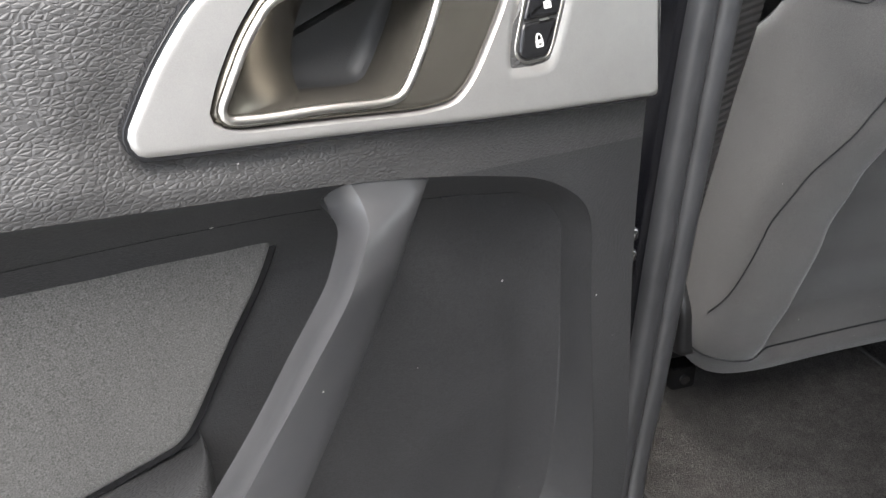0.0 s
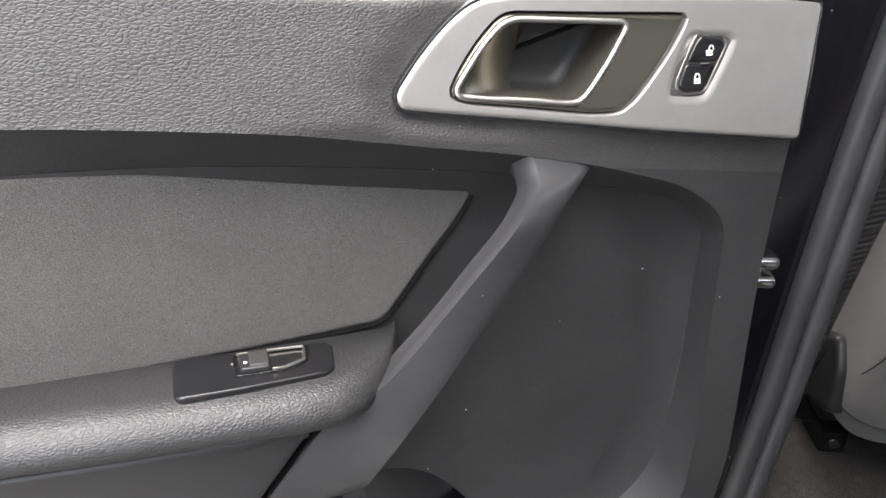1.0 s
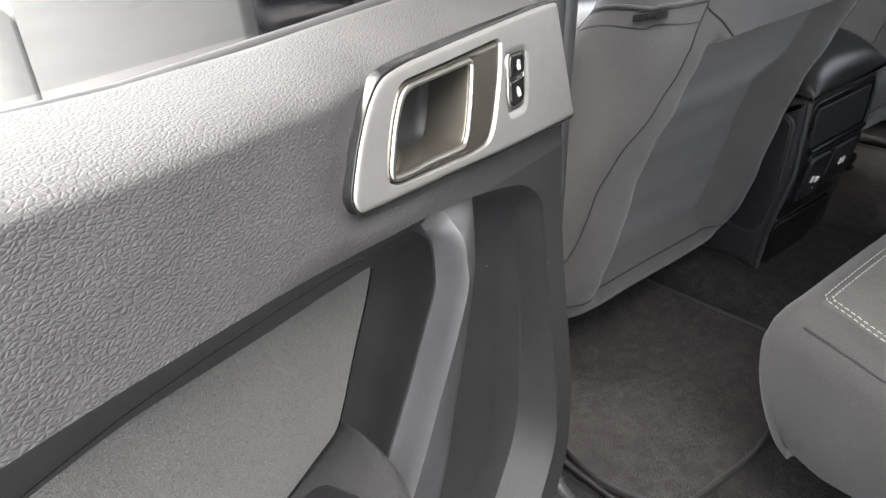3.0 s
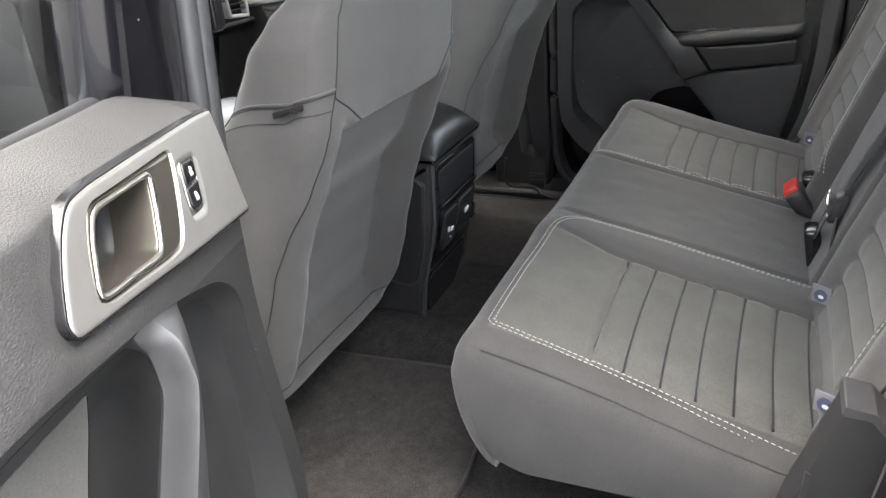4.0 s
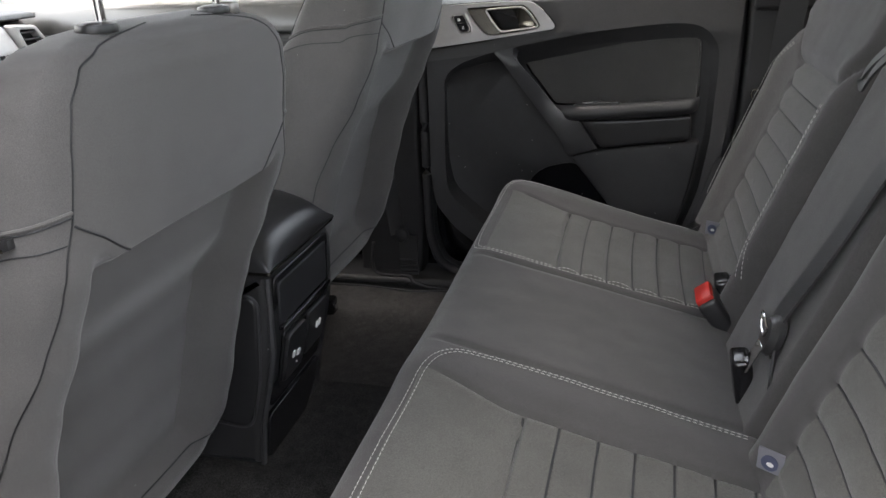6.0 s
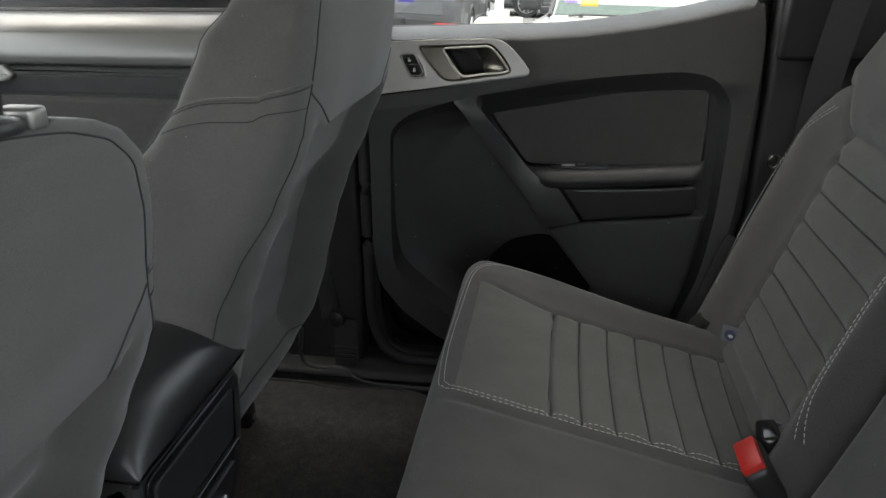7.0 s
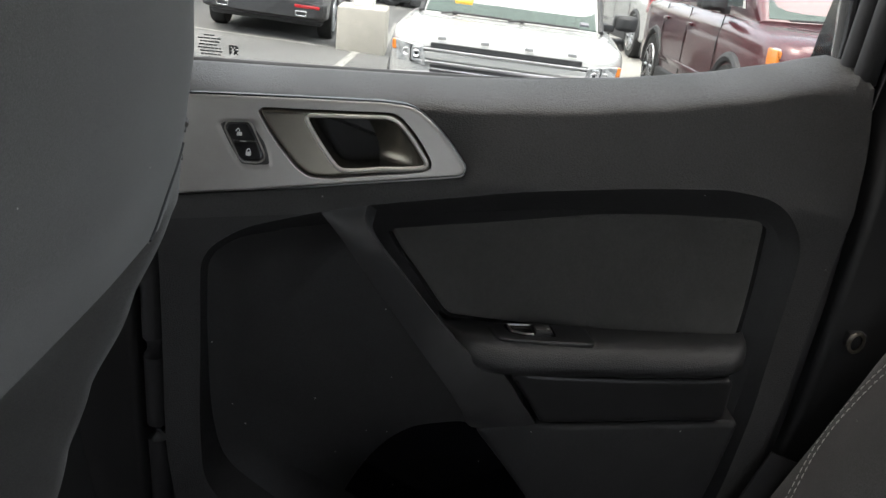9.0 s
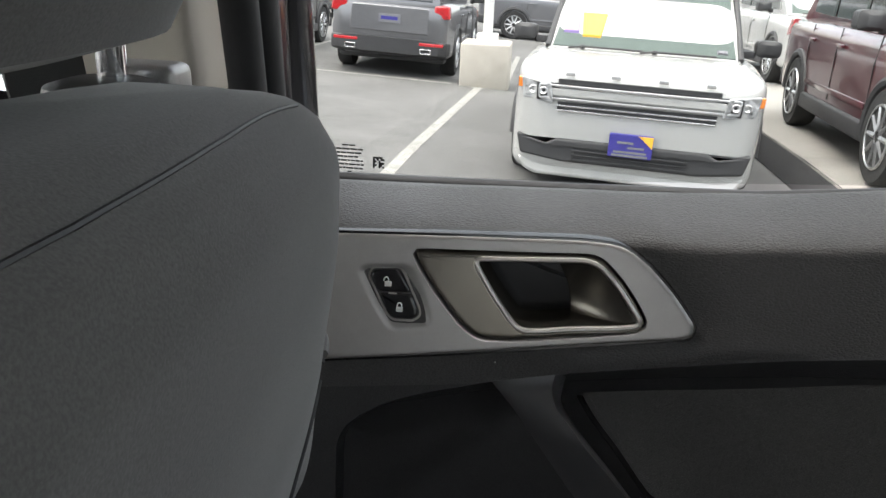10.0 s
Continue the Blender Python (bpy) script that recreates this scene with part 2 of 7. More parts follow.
def plate(outline, y0, y1, r=0.004, steps=4, bulge=0.0, f=None, back=True):
    """A rounded plate with that outline in (x, z), from depth y0 to its face at y1; bulge swells the middle of the face."""
    o = ccw(outline)
    sg = 1 if y0 > y1 else -1
    rings = [[(x, y0, z) for x, z in o]]
    for k in range(steps + 1):
        a = k / steps * math.pi / 2
        q = inset(o, r * (1 - math.cos(a)))
        rings.append([(x, y1 + sg * r * (1 - math.sin(a)), z) for x, z in q])
    if not bulge:
        rings.append([(x, y1, z) for x, z in inset(o, r + 0.0012)])
    if bulge:
        q = inset(o, r)
        cx, cz = sum(p[0] for p in q) / len(q), sum(p[1] for p in q) / len(q)
        for k in range(1, 7):
            s = 1 - k / 7
            rings.append([(cx + (x - cx) * s, y1 - sg * bulge * (1 - s * s), cz + (z - cz) * s) for x, z in q])
    bm = loft(rings, back, not bulge)
    if bulge:
        bm.verts.ensure_lookup_table()
        last = bm.verts[-len(o):]
        mid = bm.verts.new((cx, y1 - sg * bulge, cz))
        for i in range(len(o)):
            bm.faces.new((last[i], last[(i + 1) % len(o)], mid))
    return place(bm, f) if f else bm


def frame_plate(outer, inner, y0, y1, r=0.003, n=120, steps=3, yi=None):
    """A flat ring between two outlines in (x, z), rounded on both edges."""
    o, i = resample(ccw(outer), n), resample(ccw(inner), n)
    best = min(range(n), key=lambda s: sum((Vector(o[k]) - Vector(i[(k + s) % n])).length for k in range(0, n, 6)))
    i = i[best:] + i[:best]
    o, i = [tuple(p) for p in o], [tuple(p) for p in i]
    sg = 1 if y0 > y1 else -1
    rings = [[(x, y0, z) for x, z in o]]
    for k in range(steps + 1):
        a = k / steps * math.pi / 2
        rings.append([(x, y1 + sg * r * (1 - math.sin(a)), z) for x, z in inset(o, r * (1 - math.cos(a)))])
    rings.append([(x, y1, z) for x, z in inset(o, r + 0.0008)])
    rings.append([(x, y1, z) for x, z in inset(i, -r - 0.0008)])
    for k in range(steps + 1):
        a = (1 - k / steps) * math.pi / 2
        rings.append([(x, y1 + sg * r * (1 - math.sin(a)), z) for x, z in inset(i, -r * (1 - math.cos(a)))])
    rings.append([(x, y0 if yi is None else yi, z) for x, z in i])
    return loft(rings)


def tube(path, radius, sides=8, closed=False, flat=1.0, up=(0, 0, 1)):
    """A round bar along the path; radius: one, or one for each point."""
    P = [Vector(p) for p in path]
    n, rings = len(P), []
    for i, p in enumerate(P):
        d = (P[(i + 1) % n] - P[i - 1]) if closed else (P[min(i + 1, n - 1)] - P[max(i - 1, 0)])
        d.normalize()
        s = d.cross(Vector(up))
        if s.length < 1e-3:
            s = d.cross(Vector((1, 0, 0)))
        s.normalize()
        u = s.cross(d)
        r = radius[i] if isinstance(radius, (list, tuple)) else radius
        rings.append([p + s * (r * math.cos(a)) + u * (r * flat * math.sin(a)) for a in (2 * math.pi * k / sides for k in range(sides))])
    if closed:
        rings.append(rings[0])
    return loft(rings, not closed, not closed)


def box(x0, x1, y0, y1, z0, z1, bevel=0.004, seg=2):
    bm = bmesh.new()
    bmesh.ops.create_cube(bm, size=1)
    for v in bm.verts:
        v.co = ((x0 + x1) / 2 + v.co.x * (x1 - x0), (y0 + y1) / 2 + v.co.y * (y1 - y0), (z0 + z1) / 2 + v.co.z * (z1 - z0))
    if bevel:
        bmesh.ops.bevel(bm, geom=bm.edges[:] + bm.verts[:], offset=bevel, segments=seg, affect='EDGES', profile=0.5)
    return bm


def grid(f, nu, nv):
    """A sheet of nu by nv cells through f(u, v), with u and v from 0 to 1."""
    bm = bmesh.new()
    rows = [[bm.verts.new(f(i / nu, j / nv)) for j in range(nv + 1)] for i in range(nu + 1)]
    for i in range(nu):
        for j in range(nv):
            bm.faces.new((rows[i][j], rows[i + 1][j], rows[i + 1][j + 1], rows[i][j + 1]))
    return bm


def lathe(profile, n=24, axis='z'):
    rings = [[(r * math.cos(2 * math.pi * k / n), r * math.sin(2 * math.pi * k / n), h) for k in range(n)] for r, h in profile]
    bm = loft(rings, True, True)
    if axis == 'y':
        place(bm, lambda x, y, z: (x, z, y))
    elif axis == 'x':
        place(bm, lambda x, y, z: (z, x, y))
    return bm


def smooth01(t):
    t = max(0.0, min(1.0, t))
    return t * t * (3 - 2 * t)


def lerp(a, b, t):
    return a + (b - a) * t


def curve_at(table, s):
    """The value at s of a table of (s, value)."""
    if s <= table[0][0]:
        return table[0][1]
    for (a, u), (b, v) in zip(table, table[1:]):
        if s <= b:
            return lerp(u, v, smooth01((s - a) / (b - a)) * 0.4 + 0.6 * (s - a) / (b - a))
    return table[-1][1]

# ---- rear doors ----
HINGE = (-0.0727, 0.7951)
DOOR_OPEN = radians(-66.86)
DOOR_SAG = radians(0.288)
TRIM_TOP = [(-0.10, 1.327), (0.06, 1.331), (0.19, 1.335), (0.28, 1.341), (0.37, 1.352), (0.45, 1.366), (0.51, 1.380), (0.57, 1.395)]
TRIM_OUT = [(-0.088, 1.327), (0.06, 1.331), (0.19, 1.335), (0.28, 1.341), (0.37, 1.352), (0.45, 1.366), (0.51, 1.380), (0.562, 1.393), (0.570, 1.32), (0.566, 1.25), (0.562, 1.16), (0.556, 1.05), (0.538, 0.90), (0.50, 0.78), (0.42, 0.70), (0.17, 0.705), (0.05, 0.765), (-0.020, 0.820), (-0.062, 0.875), (-0.0715, 0.95), (-0.0735, 1.10), (-0.075, 1.22)]
# the rim of the recess, and, point for point, the foot of its wall
RECESS = [(-0.036, 1.165), (0.0, 1.193), (0.07, 1.215), (0.13, 1.228), (0.197, 1.2395), (0.265, 1.253), (0.3665, 1.2642), (0.45, 1.2705), (0.498, 1.2633), (0.529, 1.225), (0.5304, 1.1687), (0.526, 1.04), (0.51, 0.924), (0.477, 0.823), (0.44, 0.745), (0.18, 0.745), (0.072, 0.811), (0.015, 0.857), (-0.034, 0.905), (-0.0375, 0.98), (-0.037, 1.06)]
RECESS_IN = [(-0.036, 1.150), (-0.010, 1.1735), (0.0517, 1.1893), (0.125, 1.2068), (0.19, 1.2155), (0.268, 1.2255), (0.372, 1.2355), (0.455, 1.2410), (0.493, 1.2440), (0.512, 1.220), (0.516, 1.165), (0.5145, 1.04), (0.4987, 0.923), (0.469, 0.816), (0.43, 0.755), (0.19, 0.757), (0.082, 0.822), (0.026, 0.866), (-0.025, 0.912), (-0.036, 0.975), (-0.0385, 1.05)]
BEZEL = [(-0.0855, 1.3085), (-0.054, 1.3118), (0.03, 1.3155), (0.127, 1.3188), (0.151, 1.3172), (0.168, 1.3066), (0.187, 1.2885), (0.2025, 1.269), (0.2005, 1.2605), (0.186, 1.2582), (0.116, 1.2485), (0.0386, 1.2370), (-0.0708, 1.2235)]
LEVER = [(0.0145, 1.3045), (0.0745, 1.3066), (0.132, 1.3092), (0.1395, 1.3065), (0.1525, 1.2945), (0.1645, 1.279), (0.1715, 1.2665), (0.161, 1.2622), (0.118, 1.256), (0.0805, 1.2505), (0.062, 1.2505), (0.0515, 1.2575), (0.0415, 1.268), (0.0265, 1.2855)]
OPENING = [(0.0575, 1.3005), (0.075, 1.3015), (0.128, 1.3045), (0.1365, 1.302), (0.149, 1.2905), (0.160, 1.276), (0.1665, 1.2675), (0.150, 1.2648), (0.125, 1.2628), (0.100, 1.2592), (0.0895, 1.2590), (0.0825, 1.2660), (0.070, 1.2815)]
LOCK = [(0.0065, 1.2922), (-0.0105, 1.2905), (-0.0125, 1.2858), (0.0010, 1.2622), (0.0045, 1.2588), (0.0180, 1.2590), (0.0222, 1.2622), (0.0212, 1.2668), (0.0098, 1.2885)]
LOCK_DISH = [(0.0165, 1.2962), (-0.0165, 1.2940), (-0.0215, 1.2885), (-0.0090, 1.2665), (0.0005, 1.2535), (0.0065, 1.2512), (0.0320, 1.2540), (0.0290, 1.2690)]
CLOTH = [(0.491, 1.2400), (0.471, 1.2410), (0.409, 1.2373), (0.34, 1.2290), (0.286, 1.2190), (0.236, 1.2100), (0.154, 1.1952), (0.1355, 1.1905), (0.1489, 1.168), (0.17, 1.143), (0.19, 1.1155), (0.203, 1.1000), (0.279, 1.100), (0.389, 1.105), (0.4935, 1.106), (0.4945, 1.1636)]
POCKET = [(0.2345, 0.968), (0.205, 0.9605), (0.18, 0.953), (0.158, 0.937), (0.135, 0.91), (0.115, 0.875), (0.10, 0.84), (0.088, 0.80), (0.088, 0.775), (0.33, 0.768), (0.335, 0.87), (0.30, 0.925), (0.262, 0.962)]


def inside(poly, x, z):
    """How far a point lies within a convex outline; below zero outside."""
    o = ccw(poly)
    best = 1.0
    for (ax, az), (bx, bz) in zip(o, o[1:] + o[:1]):
        ex, ez = bx - ax, bz - az
        best = min(best, (ex * (z - az) - ez * (x - ax)) / math.hypot(ex, ez))
    return best


def trim_depth(x, z):
    """Depth of the upper door trim: it rolls over to the glass along its top edge and dips round the bezel."""
    top = curve_at(TRIM_TOP, x)
    u = min(1.0, max(0.0, 1 - (top - z) / 0.021))
    y = 0.6945 + 0.25 * max(0.0, z - 1.255) + 0.060 * u ** 2.0
    y += 0.10 * max(0.0, min(0.03, 1.255 - z)) - 0.014 * smooth01((1.16 - z) / 0.25)
    y += 0.0055 * smooth01((inside(BEZEL, x, z) + 0.016) / 0.013) * smooth01((x - 0.10) / 0.05)
    return y + 0.055 * smooth01((inside(LEVER, x, z) + 0.004) / 0.010)


def cloth_depth(x):
    return 0.742 - 0.10 * (x - 0.12)


def panel_depth(x):
    """Depth of the inner panel: shallow towards the hinge, just behind the cloth further back."""
    return lerp(0.731, cloth_depth(x) + 0.007, smooth01((x - 0.03) / 0.10))


def rest_top(x, y):
    """Height of the armrest's top."""
    return 1.1125 - 0.2 * (y - 0.665) + 0.06 * (x - 0.3)


def cut_plate(outer, y0, y1, r, holes, n=120, steps=4):
    """A rounded plate with holes; each hole is an outline and the (inset, depth) steps of its rim."""
    o = [tuple(p) for p in resample(ccw(outer), n)]
    rings = [[(x, y0, z) for x, z in o]]
    for k in range(steps + 1):
        a = k / steps * math.pi / 2
        rings.append([(x, y1 + r * (1 - math.sin(a)), z) for x, z in inset(o, r * (1 - math.cos(a)))])
    rings.append([(x, y1, z) for x, z in inset(o, r + 0.0012)])
    bm = loft(rings)
    bm.verts.ensure_lookup_table()
    edge = list(bm.verts)[-n:]
    edges = [bm.edges.get((a, b)) for a, b in zip(edge, edge[1:] + edge[:1])]
    rows = []
    for loop, rim in holes:
        q = [tuple(p) for p in resample(ccw(loop), 72)]
        ring = [bm.verts.new((x, y1, z)) for x, z in inset(q, -0.0012)]
        edges += [bm.edges.new((a, b)) for a, b in zip(ring, ring[1:] + ring[:1])]
        last = [ring]
        for d, dep in [(0.0, 0.0)] + list(rim):
            last.append([bm.verts.new((x, y1 + dep, z)) for x, z in inset(q, d)])
        rows.append(last)
    bmesh.ops.triangle_fill(bm, use_beauty=True, use_dissolve=False, edges=edges)
    for last in rows:
        for p, q in zip(last, last[1:]):
            for k in range(len(p)):
                bm.faces.new((p[k], p[k - 1], q[k - 1], q[k]))
    return bm


def holed_plate(outer, holes, y, back):
    """A flat sheet with holes whose rims turn in to the depth back."""
    bm = bmesh.new()
    edges = []
    loops = []
    for loop in [outer] + holes:
        vs = [bm.verts.new((x, y, z)) for x, z in loop]
        edges += [bm.edges.new((a, b)) for a, b in zip(vs, vs[1:] + vs[:1])]
        loops.append(vs)
    bmesh.ops.triangle_fill(bm, use_beauty=True, use_dissolve=False, edges=edges)
    for vs, hole in zip(loops[1:], holes):
        rows = [vs]
        for d, ins in ((0.001, 0.0003), (0.004, 0.002), (back - y, 0.003)):
            rows.append([bm.verts.new((x, y + d, z)) for x, z in inset(hole, ins)])
        for p, q in zip(rows, rows[1:]):
            for k in range(len(p)):
                bm.faces.new((p[k], p[k - 1], q[k - 1], q[k]))
    return bm


def door(side):
    """A rear door with its trim; side 1 is the closed right door, -1 the left one, which stands open."""
    z0 = 0.62
    if side > 0:
        d = thing("rear_door", (HINGE[0], HINGE[1], z0), "closed black rear car door with charcoal trim and silver handle bezel", "car door", "rear doors")
    else:
        sh = DOOR_SAG * (1.25 - z0)
        d = thing("rear_door", (HINGE[0] + sh * math.cos(DOOR_OPEN), -HINGE[1] + sh * math.sin(DOOR_OPEN), z0 - 0.0076), "wide open black rear car door with charcoal trim and silver handle bezel", "car door", "rear doors")
        d.rotation_euler = (0, -DOOR_SAG, DOOR_OPEN)

    def put(name, bm, mat, parent=None, label="", smooth=40, tilt=0.0):
        if tilt:
            place(bm, lambda x, y, z: (x, y + tilt * (z - 1.255), z))
        place(bm, lambda x, y, z: (x - HINGE[0], side * (y + 0.035 * (min(x, 0.2) - 0.16) * max(0.0, min(1.0, (0.79 - y) / 0.04)) - HINGE[1]), z - z0))
        return part(name, bm, mat, parent or d, label, smooth)

    # painted shell and edge
    shell = fillet([(-0.135, 1.300), (0.30, 1.305), (0.60, 1.345), (0.60, 1.05), (0.57, 0.88), (0.50, 0.70), (0.40, 0.60), (-0.06, 0.60), (-0.10, 0.70)], 0.03)
    put("shell", plate(shell, 0.80, 0.905, 0.02), PAINT, label="black painted outer shell")
    edge = fillet([(-0.110, 1.300), (0.30, 1.310), (0.578, 1.355), (0.575, 1.05), (0.552, 0.89), (0.49, 0.72), (0.40, 0.635), (-0.03, 0.635), (-0.075, 0.75)], 0.03)
    put("edge_panel", plate(edge, 0.802, 0.782, 0.006), PAINT)
    # trim
    rec = fillet(RECESS[::-1], 0.03)
    foot = fillet(RECESS_IN[::-1], 0.03)
    n = len(rec)
    out = resample(fillet(ccw(TRIM_OUT), 0.015), n)
    best = min(range(n), key=lambda s: sum((Vector(out[(k + s) % n]) - Vector(rec[k])).length for k in range(0, n, 6)))
    out = out[best:] + out[:best]
    rings = [[(p[0], 0.786, p[1] - (0.006 if p[1] > 1.30 else 0)) for p in out]]
    for k in range(0, 41):
        t = (k / 40) ** 1.6
        rr = []
        for p, q in zip(out, rec):
            x, z = lerp(p[0], q[0], t), lerp(p[1], q[1], t)
            rr.append((x, trim_depth(x, z) + (0.004 if k == 0 else 0), z))
        rings.append(rr)
    bm = loft(rings)
    # on the hinge side, the trim below this slanted cut is darker
    bmesh.ops.bisect_plane(bm, geom=bm.verts[:] + bm.edges[:] + bm.faces[:], plane_co=(0, 0, 1.205), plane_no=(-0.12, 0, 1))
    for f in bm.faces:
        p = f.calc_center_median()
        if p.x < 0.2 and p.z < 1.205 + 0.12 * p.x:
            f.material_index = 1
    put("upper_trim", bm, VINYL, label="grained charcoal vinyl trim").data.materials.append(LOWTRIM)
    rings = []
    for k in range(11):
        a = k / 10
        rr = []
        for p, q in zip(rec, foot):
            x, z = lerp(p[0], q[0], a), lerp(p[1], q[1], a)
            ya, yb = trim_depth(*p), min(0.722, panel_depth(q[0]) - 0.006)
            rr.append((x, lerp(ya, yb, a ** 0.85) + 0.0003, z))
        rings.append(rr)
    put("recess_wall", loft(rings), PLASTIC)
    # inner panel: a soft hollow along the wall's foot, then the sheet with the map pocket
    rings = []
    for k in range(9):
        a = k / 8
        q = inset(foot, 0.0 + 0.040 * a)
        rings.append([(x, lerp(min(0.722, panel_depth(p[0]) - 0.006), panel_depth(x), math.sin(a * math.pi / 2)), z) for (x, z), p in zip(q, foot)])
    put("panel_edge", loft(rings), PLASTIC)
    hole = fillet(POCKET, 0.02, 5)
    sheet = holed_plate(inset(foot, 0.039), [ccw(hole)], 0.0, 0.05)
    put("inner_panel", place(sheet, lambda x, y, z: (x, y + panel_depth(x) - 0.0003, z)), PLASTIC)
    o2 = ccw(hole)
    # lining in darker rubber, which stands in for the shade of a deeper pocket
    put("pocket", loft([[(x, 0.752, z) for x, z in inset(o2, -0.004)], [(x, 0.778, z) for x, z in inset(o2, -0.003)], [(x, 0.783, z) for x, z in inset(o2, 0.01)]], False, True), RUBBER)
    # cloth insert with its border
    c = fillet(CLOTH, [0.02, 0.1, 0.1, 0.1, 0.1, 0.1, 0.1, 0.010, 0.1, 0.1, 0.1, 0.012, 0.1, 0.1, 0.01, 0.1])
    on_cloth = lambda x, y, z: (x, y + cloth_depth(x), z)
    put("insert_border", plate(inset(ccw(c), -0.0042), 0.012, 0.002, 0.0015, f=on_cloth), GLOSS, label="gloss black border strip")
    put("cloth_insert", plate(c, 0.010, 0.0, 0.004, 4, f=on_cloth), DOORCLOTH, label="grey woven cloth insert")
    # pull handle: rear edge, ridge and hinge-side edge carried down its length
    rear = [(0.1262, 0.714, 1.212), (0.125, 0.712, 1.205), (0.1235, 0.709, 1.1975), (0.1319, 0.703, 1.1849), (0.140, 0.700, 1.176), (0.160, 0.700, 1.1515), (0.1785, 0.700, 1.1275), (0.1985, 0.700, 1.1055), (0.2211, 0.700, 1.0814), (0.244, 0.700, 1.062), (0.266, 0.700, 1.042), (0.290, 0.700, 1.016)]
    ridge = [(0.1182, 0.700, 1.2266), (0.1155, 0.694, 1.2166), (0.1191, 0.684, 1.2075), (0.1299, 0.676, 1.1975), (0.1405, 0.670, 1.1871), (0.1619, 0.668, 1.1636), (0.1828, 0.668, 1.1386), (0.208, 0.668, 1.1093), (0.2339, 0.667, 1.088), (0.2610, 0.666, 1.0755), (0.2810, 0.667, 1.047), (0.3005, 0.670, 1.0176)]
    front = [(0.069, 0.7005, 1.218), (0.0745, 0.697, 1.2125), (0.0815, 0.692, 1.206), (0.093, 0.685, 1.195), (0.1075, 0.678, 1.178), (0.134, 0.671, 1.1448), (0.156, 0.667, 1.118), (0.1825, 0.662, 1.0855), (0.206, 0.662, 1.054), (0.222, 0.668, 1.028), (0.2305, 0.680, 1.006), (0.2385, 0.690, 0.9935)]
    rings = []
    for k, (b, a, h) in enumerate(zip(spline(rear, 5), spline(ridge, 5), spline(front, 5))):
        b = a.lerp(b, 0.72)
        h = h + Vector((0, 0.006 * math.sin(math.pi * min(1.0, k / 50)) ** 0.7, 0))
        end = max(smooth01(1 - k / 6), smooth01((k - 42) / 8))
        bb, hb = lerp(b.y + 0.005, panel_depth(b.x), end), lerp(h.y + 0.012, panel_depth(h.x) + 0.002, end)
        ring = [Vector((b.x - 0.002, bb, b.z - 0.002)), b + Vector((0, 0.002, 0)), b, b.lerp(a, 0.5), b.lerp(a, 0.86), a.lerp(h, 0.03) + Vector((0, -0.0006, 0)), a.lerp(h, 0.08) + Vector((0, -0.0009, 0))]
        ring += [a.lerp(h, s) + Vector((0, -0.0010 * (1 - (2 * s - 1) ** 2) - 0.0006, 0)) for s in (0.3, 0.5, 0.7, 0.88)]
        ring += [h + Vector((0, 0.0006, 0)), h + Vector((0.0006, 0.005, -0.0008)), Vector((h.x + 0.003, hb, h.z + 0.002))]
        rings.append([tuple(p) for p in ring])
    put("pull_handle", loft(rings, True, True), PULLPL, smooth=30)
    # armrest: one section pushed along the door
    sec = [(0.745, 1.0975), (0.72, 1.1018), (0.69, 1.1078), (0.672, 1.1112), (0.660, 1.1100), (0.652, 1.1045), (0.6480, 1.097), (0.6495, 1.090), (0.656, 1.0835), (0.668, 1.0792), (0.72, 1.076)]
    sec = [tuple(p) for p in spline(sec, 4)]
    rings = []
    for x, s in ((0.1935, 0.03), (0.195, 0.15), (0.199, 0.33), (0.2065, 0.53), (0.215, 0.68), (0.225, 0.80), (0.237, 0.91), (0.252, 0.98), (0.275, 1.0), (0.32, 1.0), (0.40, 1.0), (0.45, 0.99), (0.472, 0.95), (0.486, 0.86), (0.495, 0.68), (0.500, 0.42), (0.502, 0.1)):
        rings.append([(x, 0.745 + (y - 0.745) * s, 1.0975 + (z - 1.0975) * min(1, 0.6 + 0.4 * s) + 0.07 * (x - 0.3)) for y, z in sec])
    put("armrest", loft(rings, True, True, cyclic=False), PADDED, label="padded grained armrest")

    # switch plate lies on the armrest's top
    def on_rest(x, y, z):
        z = 0.664 + 0.76 * (z - 0.664)
        return (x, z, rest_top(x, z) + 0.0015 - y)
    sp = fillet([(0.3425, 0.727), (0.337, 0.737), (0.249, 0.738), (0.243, 0.730), (0.2485, 0.682), (0.2545, 0.6738), (0.3008, 0.6655), (0.3385, 0.6620), (0.3415, 0.669)], 0.008)
    splate = put("switch_plate", plate(sp, 0.004, -0.0015, 0.0022, f=on_rest), SWITCHPL, label="smooth black switch plate")
    cup = fillet([(0.305, 0.7250), (0.2605, 0.7270), (0.2645, 0.7000), (0.2775, 0.6875), (0.305, 0.6865)], 0.003)
    put("switch_well", place(frame_plate(inset(ccw(cup), -0.0020), cup, 0.0, -0.0028, 0.0009), on_rest), GLOSS, splate, "dark rim")
    put("well_edge", tube([on_rest(x, -0.0032, y) for x, y in ((0.304, 0.7255), (0.28, 0.7268), (0.2625, 0.7268), (0.2632, 0.716), (0.2650, 0.7000), (0.2775, 0.6880), (0.285, 0.6878))], 0.0011, 8), SATIN, splate, "satin metal edge")
    put("well_floor", plate(inset(ccw(cup), 0.0005), 0.0, -0.0018, 0.0005, f=on_rest), GLOSS, splate)
    rk = fillet([(0.3035, 0.7185), (0.2845, 0.7195), (0.2860, 0.6880), (0.3035, 0.6880)], 0.003)
